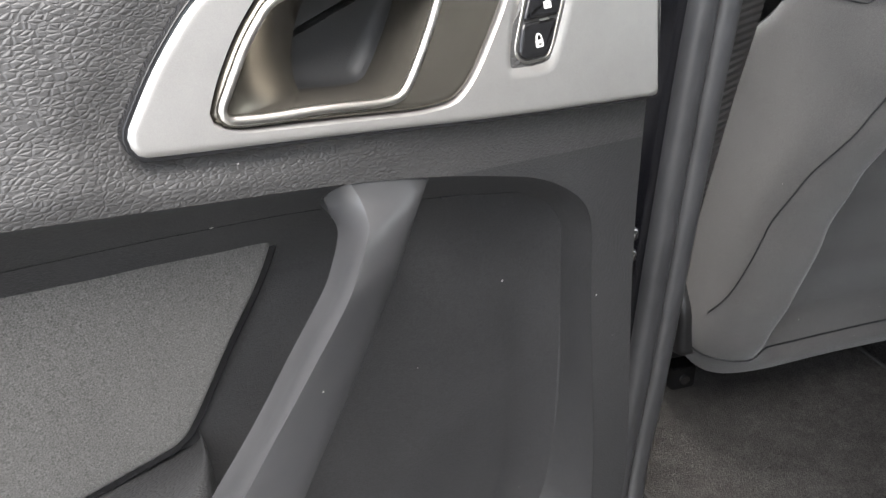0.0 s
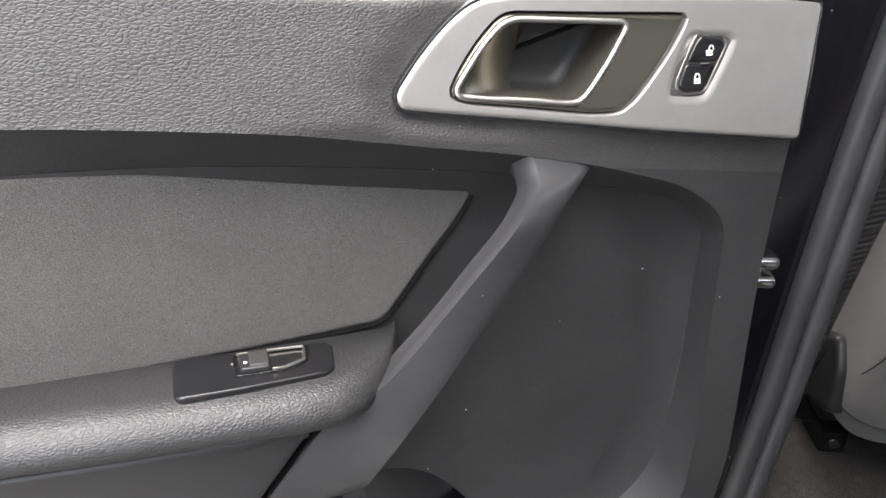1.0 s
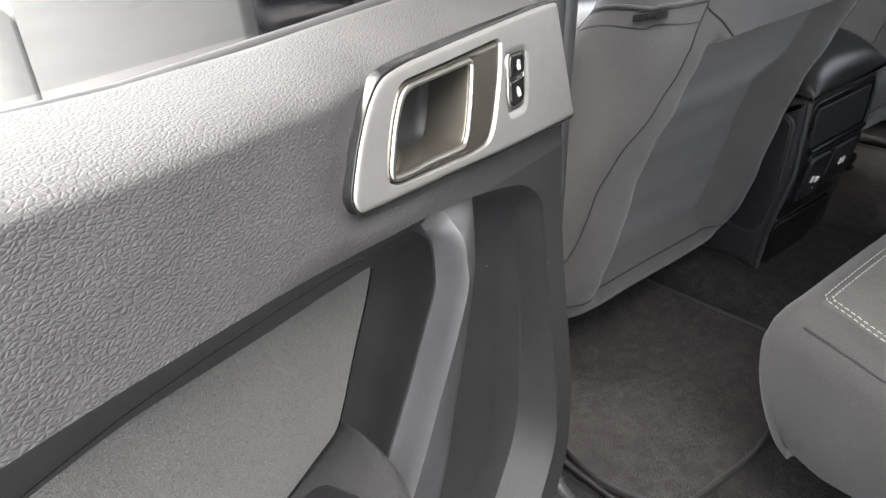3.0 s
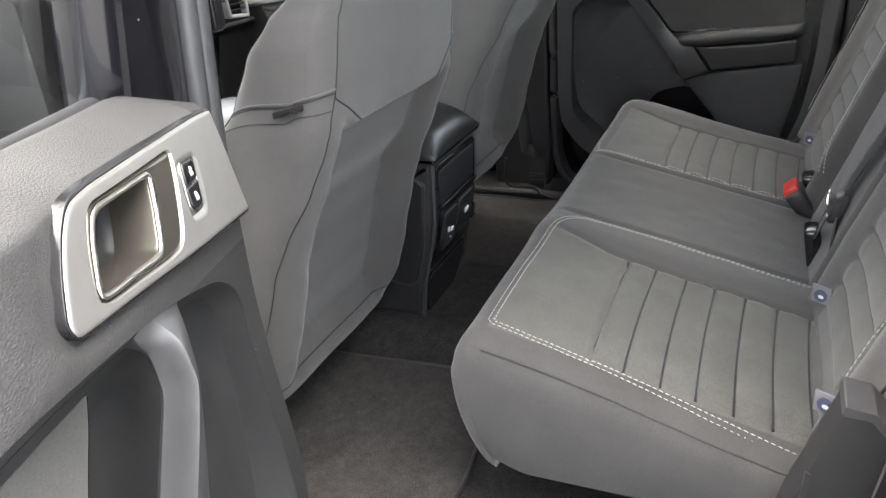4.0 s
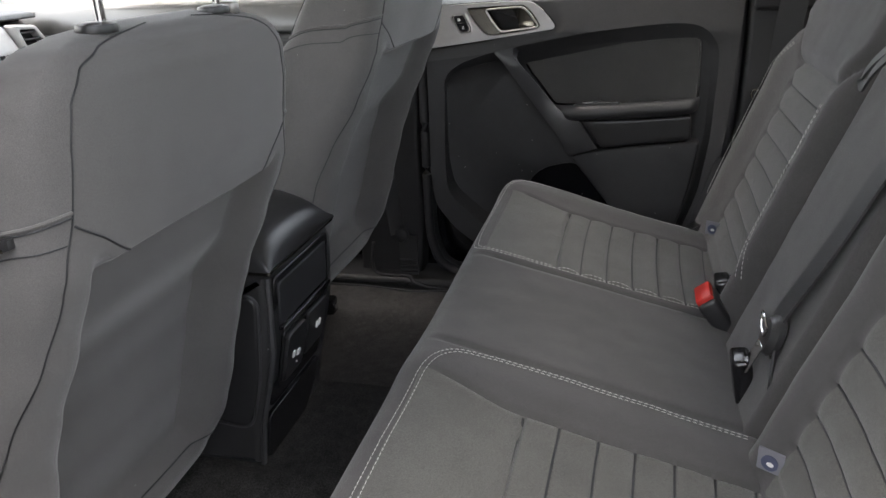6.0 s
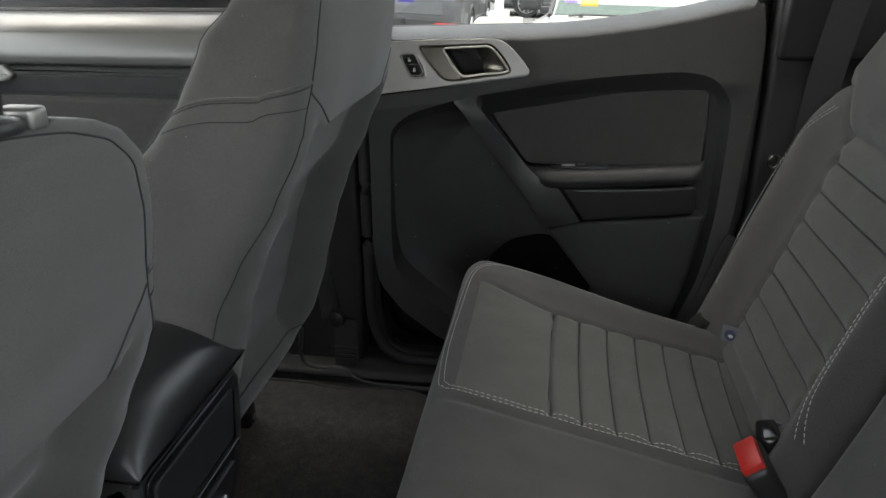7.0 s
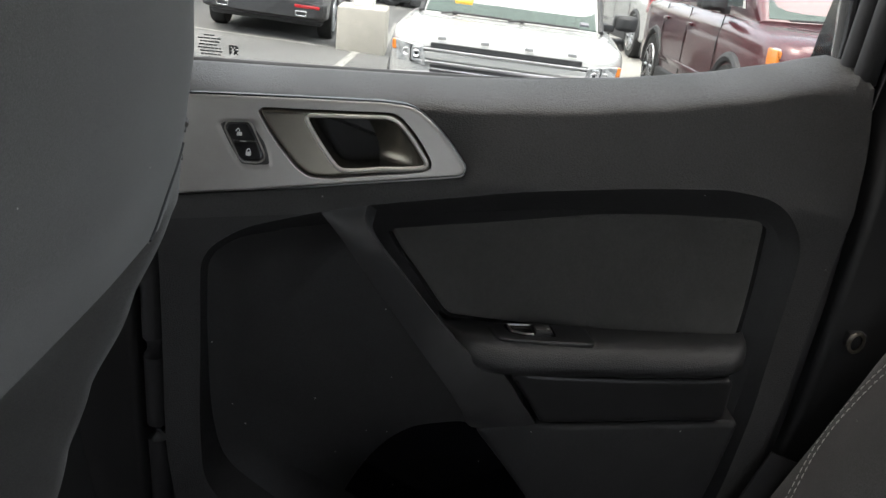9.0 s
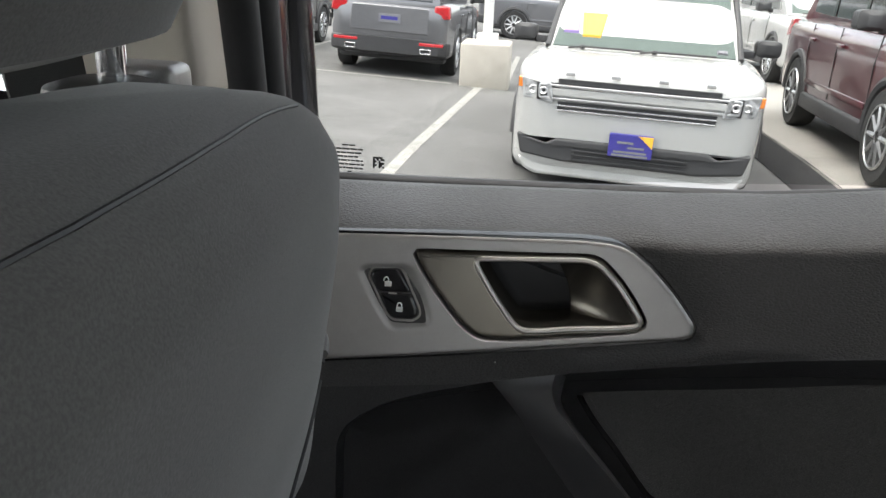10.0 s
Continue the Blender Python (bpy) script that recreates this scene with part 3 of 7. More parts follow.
    rocker = put("rocker", plate(rk, -0.001, -0.0060, 0.0015, f=on_rest), SOFTPLASTIC, splate)
    put("ribbed_pad", plate(fillet([(0.2975, 0.7170), (0.2855, 0.7180), (0.2868, 0.6895), (0.2980, 0.6895)], 0.002), -0.0055, -0.0078, 0.0008, f=on_rest), RIBWEB, splate, "finely ribbed pad")
    put("index_dot", plate(fillet([(0.3012, 0.6975), (0.2988, 0.6975), (0.2988, 0.7015), (0.3012, 0.7015)], 0.0012), -0.0058, -0.0064, 0.0002, f=on_rest), ICON, splate, "white dot")
    # lower band and panel
    band = fillet([(0.2650, 1.0768), (0.3467, 1.0800), (0.418, 1.0848), (0.484, 1.0915), (0.487, 1.0385), (0.3528, 1.0232), (0.3040, 1.0182)], [0.004, 0.1, 0.1, 0.012, 0.008, 0.1, 0.004])
    put("lower_band", plate(band, 0.73, 0.664, 0.006, 5, bulge=0.0008, f=lambda x, y, z: (x, y + (0.10 * (1.077 - z) if y < 0.70 else 0), z)), SOFTPLASTIC)
    low = fillet([(0.2390, 0.9920), (0.3045, 1.0152), (0.3528, 1.0202), (0.487, 1.0355), (0.506, 1.036), (0.491, 0.925), (0.462, 0.822), (0.425, 0.762), (0.36, 0.762), (0.343, 0.870), (0.2932, 0.93)], [0.012, 0.1, 0.1, 0.01, 0.02, 0.05, 0.05, 0.02, 0.02, 0.1, 0.1])
    put("lower_panel", plate(low, 0.765, 0.671, 0.007, 4, bulge=0.001, f=lambda x, y, z: (x, y + (0.020 * (1 - smooth01((x - 0.24) / 0.10)) if y < 0.70 else 0), z)), PLASTIC)
    crease = [(x, 0.7217, z) for x, z in [(0.0517, 1.1893), (0.005, 1.1796), (-0.0185, 1.1685), (-0.0312, 1.1535), (-0.0362, 1.139), (-0.0383, 1.105), (-0.0380, 1.032), (-0.0352, 0.963), (-0.031, 0.925)]]
    put("crease", tube(spline(crease, 6), 0.0008, 5, up=(0, 1, 0)), RUBBER)
    # bezel with its lock switch dish, lever, cup
    lev = fillet(LEVER, [0.006, 0.1, 0.012, 0.012, 0.05, 0.05, 0.008, 0.02, 0.1, 0.05, 0.012, 0.02, 0.05, 0.1], 6)
    bez = fillet(BEZEL, [0.004, 0.1, 0.1, 0.05, 0.03, 0.05, 0.05, 0.02, 0.012, 0.03, 0.1, 0.1, 0.004], 8)
    dish = fillet(LOCK_DISH, 0.008, 5)
    bz = put("bezel", cut_plate(bez, 0.716, 0.693, 0.003, [(inset(ccw(lev), -0.0016), [(0.0004, 0.0006), (0.001, 0.003), (0.001, 0.018)]), (dish, [(0.002, 0.0006), (0.006, 0.0026), (0.0075, 0.0032), (0.0085, 0.008)])], 180), SILVER, label="satin silver bezel", tilt=0.25, smooth=32)
    put("bezel_gap", frame_plate(inset(ccw(bez), -0.0010), inset(ccw(bez), 0.002), 0.702, 0.6942, 0.0003, 180), GLOSS, bz, tilt=0.25)
    put("gap", frame_plate(inset(ccw(lev), -0.0045), inset(ccw(lev), 0.004), 0.722, 0.706, 0.0005), GLOSS, bz, tilt=0.25)
    opn = fillet(OPENING, [0.004, 0.1, 0.012, 0.012, 0.05, 0.05, 0.006, 0.05, 0.05, 0.05, 0.008, 0.012, 0.05], 6)
    lv = put("lever", frame_plate(lev, opn, 0.712, 0.6935, 0.003, 180, 4, yi=0.724), SMOKE, label="smoked satin pull lever", tilt=0.25)
    ring = [(x, 0.6942, z) for x, z in resample(ccw(inset(ccw(opn), -0.0014)), 110)]
    put("opening_rim", tube(ring, 0.0019, 10, True, up=(0, 1, 0)), SATIN, lv, "bright satin rim", tilt=0.25)
    o2 = ccw(opn)
    put("cup", loft([[(x, 0.718, z) for x, z in inset(o2, -0.002)], [(x, 0.7255, z) for x, z in inset(o2, 0.0005)], [(x, 0.729, z) for x, z in inset(o2, 0.004)]], False, True), DARKPL, lv, tilt=0.25)

    def scoop(u, v):
        v = -0.12 + 1.24 * v
        rear_ = Vector((0.1665, 1.2650)).lerp(Vector((0.1335, 1.3052)), v) + Vector((0.004, 0.003)) * math.sin(math.pi * v)
        mid = Vector((0.1235, 1.2600)).lerp(Vector((0.1045, 1.3040)), v) + Vector((0.0045, 0.0)) * math.sin(math.pi * v)
        c = rear_.lerp(mid, min(1.0, u / 0.9))
        return (c.x, 0.6965 + 0.026 * min(1.0, u / 0.9) ** 1.3 - 0.008 * (2 * v - 1) ** 4 * u + (0.012 if u > 0.95 else 0), c.y)
    put("cup_scoop", grid(scoop, 24, 14), SMOKE, lv, "smooth scoop behind the lever", tilt=0.25)
    # lock switch
    lk = fillet(LOCK, 0.004, 5)
    ls = put("lock_switch", frame_plate(inset(ccw(lk), -0.0016), inset(ccw(lk), -0.0002), 0.702, 0.6940, 0.0005), SATIN, bz, "thin bright surround", tilt=0.25)
    top_ = fillet([(0.0058, 1.2915), (-0.0100, 1.2898), (-0.0118, 1.2858), (-0.0062, 1.2762), (0.0158, 1.2768), (0.0092, 1.2882)], 0.0025, 4)
    low_ = fillet([(-0.0056, 1.2750), (0.0014, 1.2626), (0.0048, 1.2595), (0.0178, 1.2597), (0.0214, 1.2625), (0.0205, 1.2665), (0.0164, 1.2756)], 0.0025, 4)
    put("switch_well", plate(inset(ccw(lk), 0.0002), 0.704, 0.6962, 0.0005), RUBBER, ls, tilt=0.25)
    put("rocker_half", plate(top_, 0.702, 0.6930, 0.0012), GLOSS, ls, "gloss black rocker", tilt=0.25)
    put("rocker_half", plate(low_, 0.702, 0.6930, 0.0012), GLOSS, ls, "gloss black rocker", tilt=0.25)
    put("divider_mark", box(0.001, 0.0065, 0.6922, 0.6932, 1.2755, 1.2762, 0), SATIN, ls, "silver divider", tilt=0.25)
    for zc, xc, shut in ((1.2830, 0.0003, False), (1.2668, 0.0088, True)):
        bm = plate(fillet([(xc - 0.0022, zc - 0.0028), (xc + 0.0022, zc - 0.0028), (xc + 0.0022, zc + 0.0004), (xc - 0.0022, zc + 0.0004)], 0.0005), 0.6932, 0.6924, 0.0002)
        put("padlock_mark", bm, ICON, ls, "white print", tilt=0.25)
        arch = [(xc + 0.0016 * math.cos(a) - (0 if shut else 0.0014), 0.6927, zc + 0.0006 + 0.0026 * math.sin(a)) for a in (math.pi * k / 8 for k in range(9))]
        put("padlock_bow", tube(arch, 0.0004, 5, up=(0, 1, 0)), ICON, ls, "white print", tilt=0.25)
    # window: frame and pane
    pane = [(-0.085, 0.80, 1.32), (0.575, 0.80, 1.36), (0.52, 0.735, 1.72), (-0.06, 0.735, 1.72)]
    bm = bmesh.new()
    bm.faces.new([bm.verts.new(p) for p in pane])
    bmesh.ops.solidify(bm, geom=bm.faces[:], thickness=0.004)
    g = put("window_pane", bm, TINTED, label="clear side window glass")
    g.visible_shadow = False
    fr = [(-0.100, 0.80, 1.30), (-0.085, 0.735, 1.735), (0.50, 0.735, 1.735), (0.545, 0.765, 1.56), (0.588, 0.80, 1.36)]
    put("window_frame", tube([p for p in fr], 0.026, 10, up=(0, 1, 0)), PAINT, label="black window frame")
    put("glass_seal", tube([(-0.09, 0.790, 1.321), (0.1, 0.790, 1.326), (0.25, 0.790, 1.331), (0.35, 0.790, 1.341), (0.45, 0.790, 1.356), (0.575, 0.790, 1.382)], 0.007, 10), RUBBER)
    return d


right_door = door(1)
left_door = door(-1)


# ---- rear bench ----
CG = [0.2695, 0.3095, 0.352, 0.3915, 0.433, 0.475, 0.517]
CG_FAR = [0.261, 0.301, 0.3425, 0.384, 0.426, 0.467, 0.509]
BACK_RIBS = [0.898, 0.940, 0.979, 1.0170, 1.057, 1.100, 1.142, 1.183, 1.222]
YLO, YHI = -0.535, 0.640


def bump_line(d, w):
    return math.exp(-(d / w) ** 2)


def cushion_profile():
    p = [(0.158, 0.772), (0.151, 0.781), (0.139, 0.803), (0.122, 0.84), (0.110, 0.885), (0.107, 0.925), (0.116, 0.953), (0.140, 0.967), (0.178, 0.9615)]
    q = spline(p, 6)
    return [(v.x, v.y) for v in q] + [(0.178 + 0.0022 * k, 0.9615 - 0.25 * 0.0022 * k) for k in range(1, 182)]


def near_edge(x):
    """Where the insert beside the open door ends towards the middle."""
    return -0.195 - 0.029 * smooth01((x - 0.15) / 0.12)


def far_edge(x):
    return 0.50 - 0.035 * smooth01((x - 0.14) / 0.15)


def cushion_relief(x, y):
    """Seams, padding and ribs of the seat cushion, as height."""
    h = 0.0
    near = -0.492 < y < -0.226
    far = 0.195 < y < 0.463
    if near or far:
        lo, hi = (-0.492, -0.226) if near else (0.195, 0.463)
        e = smooth01(min(y - lo, hi - y) / 0.005)
        mid = ((y - lo) / (hi - lo) - 0.5) * 2
        ribs = CG if near else CG_FAR
        xx = x + 0.003 * (1 - mid * mid)
        h -= 0.005 * bump_line(xx - ribs[0], 0.0035) * e
        for a, c in zip(ribs, ribs[1:] + [ribs[-1] + 0.045]):
            if a <= xx < c:
                u = (xx - a) / (c - a)
                h += (0.0070 * (4 * u * (1 - u)) ** 0.6 - 0.0045) * e
    s = near_edge(x)
    h -= 0.0035 * bump_line(y - s, 0.004) * smooth01((x - 0.15) / 0.03)
    s = far_edge(x)
    h -= 0.0035 * bump_line(y - s, 0.004) * smooth01((x - 0.15) / 0.03)
    for s in (-0.112, 0.178):
        h -= 0.005 * bump_line(y - s, 0.006) * smooth01((x - 0.12) / 0.05)
    h += 0.007 * bump_line(y + 0.18, 0.045) + 0.007 * bump_line(y - 0.53, 0.045)
    h -= 0.006 * bump_line(y - 0.03, 0.12)
    h += 0.0018 * noise.noise(Vector((x * 9, y * 9, 1.7))) + 0.0008 * noise.noise(Vector((x * 30, y * 30, 4.7)))
    return h


def cushion_edge(x, y):
    return smooth01((x - 0.2) / 0.3) * 0.022 * (smooth01((-0.46 - y) / 0.07) + smooth01((y - 0.54) / 0.08))


PROF = cushion_profile()


def cushion_z(x, y):
    """Height of the cushion's top at x, y, from its front edge to the back."""
    z = 0.9615 - 0.25 * (x - 0.178)
    if x < 0.178:
        for (a, za), (b, zb) in zip(PROF[30:], PROF[31:]):
            if a <= x <= b:
                z = lerp(za, zb, (x - a) / (b - a))
                break
    drop = 0.0
    if y < YLO + 0.045:
        t = (YLO + 0.045 - y) / 0.05
        drop = 0.014 * t * t
    if y > YHI - 0.07:
        t = (y - YHI + 0.07) / 0.07
        drop = 0.03 * t * t
    return z + cushion_relief(x, y) - cushion_edge(x, y) - drop


def stitches(curve, at, gap=0.0072, length=0.0052, r=0.0006):
    """Short raised threads along the curve; at gives the place on the surface for each point."""
    P = [Vector(p) for p in curve]
    acc = [0.0]
    for a, b in zip(P, P[1:]):
        acc.append(acc[-1] + (b - a).length)
    bm = bmesh.new()

    def point(s):
        for k in range(len(P) - 1):
            if s <= acc[k + 1]:
                return P[k].lerp(P[k + 1], (s - acc[k]) / max(1e-9, acc[k + 1] - acc[k]))
        return P[-1]
    n = int(acc[-1] / gap)
    for i in range(n):
        s = i * gap
        a, m, b = (Vector(at(*point(min(acc[-1], s + d)))) for d in (0, length / 2, length))
        d = (b - a)
        if d.length < 1e-6:
            continue
        d.normalize()
        u = Vector((-0.4, 0, 0.9)).cross(d).normalized()
        w = d.cross(u)
        up = w if w.z > 0 else -w
        rows = []
        for p, k in ((a, 0.5), (m + up * r * 0.7, 1.0), (b, 0.5)):
            rows.append([bm.verts.new(p + u * (r * k * math.cos(q)) + w * (r * k * math.sin(q))) for q in (math.pi * 2 * j / 5 for j in range(5))])
        for x, y in zip(rows, rows[1:]):
            for j in range(5):
                bm.faces.new((x[j], x[(j + 1) % 5], y[(j + 1) % 5], y[j]))
        bm.faces.new(rows[0][::-1]), bm.faces.new(rows[-1])
    return bm


BENCH = thing("rear_bench", (0.40, 0.05, 0.66), "charcoal fabric rear bench seat with ribbed inserts and white stitching", "car seat")


def seat_cushion():
    o = BENCH.location
    b = BENCH
    cols = [(YLO + 0.01, 1.0), (YLO + 0.002, 0.85), (YLO - 0.004, 0.6), (YLO - 0.006, 0.35), (YLO - 0.005, 0.2), (YLO - 0.001, 0.11), (YLO + 0.006, 0.05), (YLO + 0.018, 0.015)]
    n = 210
    cols += [(lerp(YLO + 0.035, YHI - 0.075, k / n), 0.0) for k in range(n + 1)]
    cols += [(YHI - 0.055, 0.008), (YHI - 0.035, 0.03), (YHI - 0.017, 0.09), (YHI - 0.005, 0.22), (YHI, 0.5), (YHI - 0.01, 1.0)]
    NEAR_COL = min((c[0] for c in cols), key=lambda y: abs(y + 0.2205))
    FAR_COL = min((c[0] for c in cols), key=lambda y: abs(y - 0.468))
    bm = bmesh.new()
    rows = []
    for i, (x, z) in enumerate(PROF):
        row = []
        for y0, drop in cols:
            base = 0.774
            y = y0 + (near_edge(x) - NEAR_COL) * bump_line(y0 - NEAR_COL, 0.05) + (far_edge(x) - FAR_COL) * bump_line(y0 - FAR_COL, 0.05)
            xx = x + (0.03 * smooth01(drop * 2.5) * smooth01((48 - i) / 12) * smooth01(i / 16) if i < 48 else 0)
            zz = z
            k = smooth01((i - 26) / 14)
            if drop:
                zz = base + (z - base) * (1 - drop) if z > base else z
            if drop and i < 48:
                xx = max(xx, next((lerp(p[0], q[0], (zz - p[1]) / (q[1] - p[1])) for p, q in zip(PROF, PROF[1:30]) if p[1] <= zz <= q[1]), xx))
            if y < YLO + 0.03:
                zz = max(zz, 0.774 + 0.034 * smooth01((YLO + 0.03 - y) / 0.03) * smooth01((0.205 - xx) / 0.085))
            zz += k * (cushion_relief(x, y) * (1 - smooth01(drop * 8))) - cushion_edge(x, y) * (1 - drop)
            # a seam runs along the front and the sides below the stitching
            xx += 0.003 * bump_line(zz - (0.935 - 0.2 * max(0, x - 0.15)), 0.004) * (1 if i < 34 else 0)
            row.append(bm.verts.new(Vector((xx, y, zz)) - o))
        rows.append(row)
    for i in range(len(rows) - 1):
        for j in range(len(cols) - 1):
            f = bm.faces.new((rows[i][j], rows[i + 1][j], rows[i + 1][j + 1], rows[i][j + 1]))
            y, x = (cols[j][0] + cols[j + 1][0]) / 2, PROF[i][0]
            if x > 0.143 and i > 40 and (-0.493 < y < NEAR_COL or 0.194 < y < FAR_COL):
                f.material_index = 1
    ob = b = part("cushion", bm, BOLSTER, b)
    ob.data.materials.append(INSERT)

    for lo, hi, ribs in ((-0.490, -0.228, CG), (0.197, 0.461, CG_FAR)):
        for g in ribs:
            line = []
            for k in range(25):
                y = lerp(lo, hi, k / 24)
                mid = ((y - lo) / (hi - lo) - 0.5) * 2
                gx = g - 0.003 * (1 - mid * mid)
                line.append(Vector((gx, y, cushion_z(gx, y) + 0.0012)) - o)
            # black line laid in each groove for the shade between the ribs
            part("rib_groove_shade", tube(line, 0.0016, 6), RUBBER, b)
    side = [Vector((x, YLO + 0.004, 0.774 + (0.9615 - 0.25 * (x - 0.178) - 0.774) * 0.935 - cushion_edge(x, YLO + 0.006) * 0.94)) - o for x in (0.150 + 0.02 * k for k in range(19))]
    part("side_seam", tube(side, 0.0014, 6), RUBBER, b)

    def at(x, y, z=0):
        return Vector((x, y, cushion_z(x, y) + 0.0008)) - o
    near = [(0.500, -0.512), (0.40, -0.506), (0.28, -0.498), (0.165, -0.490), (0.1465, -0.484), (0.1425, -0.465), (0.141, -0.35), (0.143, -0.24), (0.147, -0.19), (0.162, -0.148), (0.19, -0.129), (0.26, -0.123), (0.38, -0.124), (0.528, -0.126)]
    far = [(0.500, 0.203), (0.40, 0.202), (0.28, 0.200), (0.155, 0.200), (0.137, 0.206), (0.130, 0.225), (0.124, 0.32), (0.126, 0.45), (0.132, 0.52), (0.150, 0.560), (0.18, 0.583), (0.23, 0.596), (0.30, 0.594), (0.39, 0.574), (0.495, 0.552)]
    for line, inner in ((near, -0.007), (far, -0.007)):
        c = [(p.x, p.y, 0) for p in spline([(x, y, 0) for x, y in line], 10)]
        part("stitching", stitches(c, at), THREAD, b, "white double stitching")
        c2 = []
        for k, p in enumerate(c):
            a, q = Vector(c[max(0, k - 1)]), Vector(c[min(len(c) - 1, k + 1)])
            d = (q - a).normalized()
            sgn = -1 if line is near else 1
            c2.append((p[0] + d.y * inner * sgn, p[1] - d.x * inner * sgn, 0))
        part("stitching", stitches(c2, at), THREAD, b, "white double stitching")
    return b


bench = seat_cushion()
part("seat_pan", box(-0.13, 0.18, YLO - 0.05 + 0.012, YHI - 0.05 - 0.02, 0.1125, 0.14, 0.004, 2), FABRIC, BENCH)
part("seat_base", box(-0.10, 0.30, -0.40, 0.46, 0.0, 0.118, 0.02, 3), PLASTIC, BENCH)


def back_x(z):
    return 0.535 + 0.36 * (z - 0.92)


def back_relief(y, z, ins, top):
    """How far the backrest's face lies behind its plain slope."""
    x = 0.05 * smooth01((z - (top - 0.07)) / 0.07) ** 2 + (0.007 if ins and ins[0] < 0 else 0.0)
    if ins:
        lo, hi = ins
        e = smooth01((y - lo) / 0.005) * smooth01((hi - y) / 0.005)
        inz = smooth01((z - 0.90) / 0.01) * smooth01((1.222 - z) / 0.006)
        for g, h in zip(BACK_RIBS, BACK_RIBS[1:]):
            if g <= z < h:
                u = (z - g) / (h - g)
                x -= (0.0075 * (4 * u * (1 - u)) ** 0.6 - 0.0045) * e * inz
        for q, w in ((lo - 0.04, 0.035), (hi + (0.105 if lo > 0 else 0.05), 0.062 if lo > 0 else 0.045)):
            x -= (0.020 if lo > 0 else 0.014) * bump_line(y - q, w) * smooth01((1.30 - z) / 0.1)
        for q in (lo, hi):
            x += 0.004 * bump_line(y - q, 0.0035) * inz
        vee = 1.222 + 0.05 * smooth01((y - hi) / 0.08) + 0.05 * smooth01((lo - y) / 0.08)
        x += 0.006 * bump_line(z - vee, 0.0055)
        x -= 0.012 * smooth01((z - vee) / 0.03)
    x += 0.002 * noise.noise(Vector((y * 8, z * 8, 3.1))) + 0.0008 * noise.noise(Vector((y * 28, z * 28, 9.1)))
    return x


def half_shape(z, ylo, yhi, ins):
    t = smooth01((z - 1.14) / 0.26)
    if ins and ylo > 0:
        return ylo, yhi - 0.11 * t
    if ins:
        return ylo + 0.07 * t, yhi
    return ylo, yhi


def backrest(ylo, yhi, top, ins, label):
    o = BENCH.location
    zs = [0.84 + (top - 0.84) * k / 230 for k in range(231)]
    nj = 64
    bm = bmesh.new()
    rows = []
    for i, z in enumerate(zs + [top] * 4):
        extra = 0 if i <= 230 else (i - 230)
        a, c = half_shape(z, ylo, yhi, ins)
        row = []
        for j in range(-4, nj + 5):
            s = max(0, min(1, j / nj))
            y = lerp(a, c, s)
            e = max(0.0, abs(s - 0.5) * 2 - 0.84) / 0.16
            x = back_x(z) + back_relief(y, z, ins, top) + 0.028 * e * e
            if j < 0:
                x += 0.03 * -j
            if j > nj:
                x += 0.03 * (j - nj)
            zz = z
            if extra:
                x += (0, 0.02, 0.05, 0.09, 0.14)[extra]
                zz += (0, 0.008, 0.010, 0.004, -0.02)[extra]
            row.append(bm.verts.new(Vector((x, y, zz)) - o))
        rows.append(row)
    n = len(rows[0])
    for i in range(len(rows) - 1):
        for j in range(n - 1):
            f = bm.faces.new((rows[i][j], rows[i][j + 1], rows[i + 1][j + 1], rows[i + 1][j]))
            m = f.calc_center_median() + o
            if ins and ins[0] < m.y < ins[1] and 0.88 < m.z < 1.222:
                f.material_index = 1
    ob = b = part("backrest", bm, BOLSTER, BENCH, label)
    ob.data.materials.append(INSERT)

    def at(y, z, w=0):
        lo, hi = half_shape(z, ylo, yhi, ins)
        s = (y - lo) / (hi - lo)
        e = max(0.0, abs(s - 0.5) * 2 - 0.84) / 0.16
        return Vector((back_x(z) + back_relief(y, z, ins, top) + 0.028 * e * e - 0.0014, y, z)) - o
    if ins:
        # black lines again put the grooves' shade between the ribs
        for g in BACK_RIBS[1:-1]:
            part("rib_groove_shade", tube([at(lerp(ins[0] + 0.003, ins[1] - 0.003, q / 16), g) for q in range(17)], 0.0016, 5), RUBBER, b)
    def raised(y, z, w=0):
        return at(y, z) + Vector((-0.0028, 0, 0.0004))
    if ins and ylo > 0:
        line = spline([(0.603, 0.95, 0), (0.614, 0.992, 0), (0.634, 1.056, 0), (0.632, 1.108, 0), (0.618, 1.162, 0), (0.594, 1.213, 0), (0.557, 1.252, 0)], 8)
        part("stitching", stitches(line, raised), THREAD, b, "white double stitching")
        part("stitching", stitches([(p.x - 0.008, p.y - 0.001, 0) for p in line], raised), THREAD, b, "white double stitching")
        for dy in (0.0, -0.008):
            part("stitching", stitches([(p.x + dy, p.y, 0) for p in spline([(0.166, 0.955, 0), (0.184, 1.01, 0), (0.190, 1.08, 0), (0.190, 1.15, 0), (0.186, 1.215, 0)], 8)], raised), THREAD, b, "white double stitching")
    elif ins:
        part("stitching", stitches([(p.x, p.y, 0) for p in spline([(-0.478, 0.955, 0), (-0.455, 0.985, 0), (-0.4515, 1.04, 0), (-0.4515, 1.10, 0), (-0.458, 1.15, 0), (-0.466, 1.19, 0)], 8)], raised), THREAD, b, "white stitching")
        edge = [(p.x, p.y, 0) for p in spline([(-0.541, 0.965, 0), (-0.538, 1.04, 0), (-0.536, 1.11, 0)], 8)]
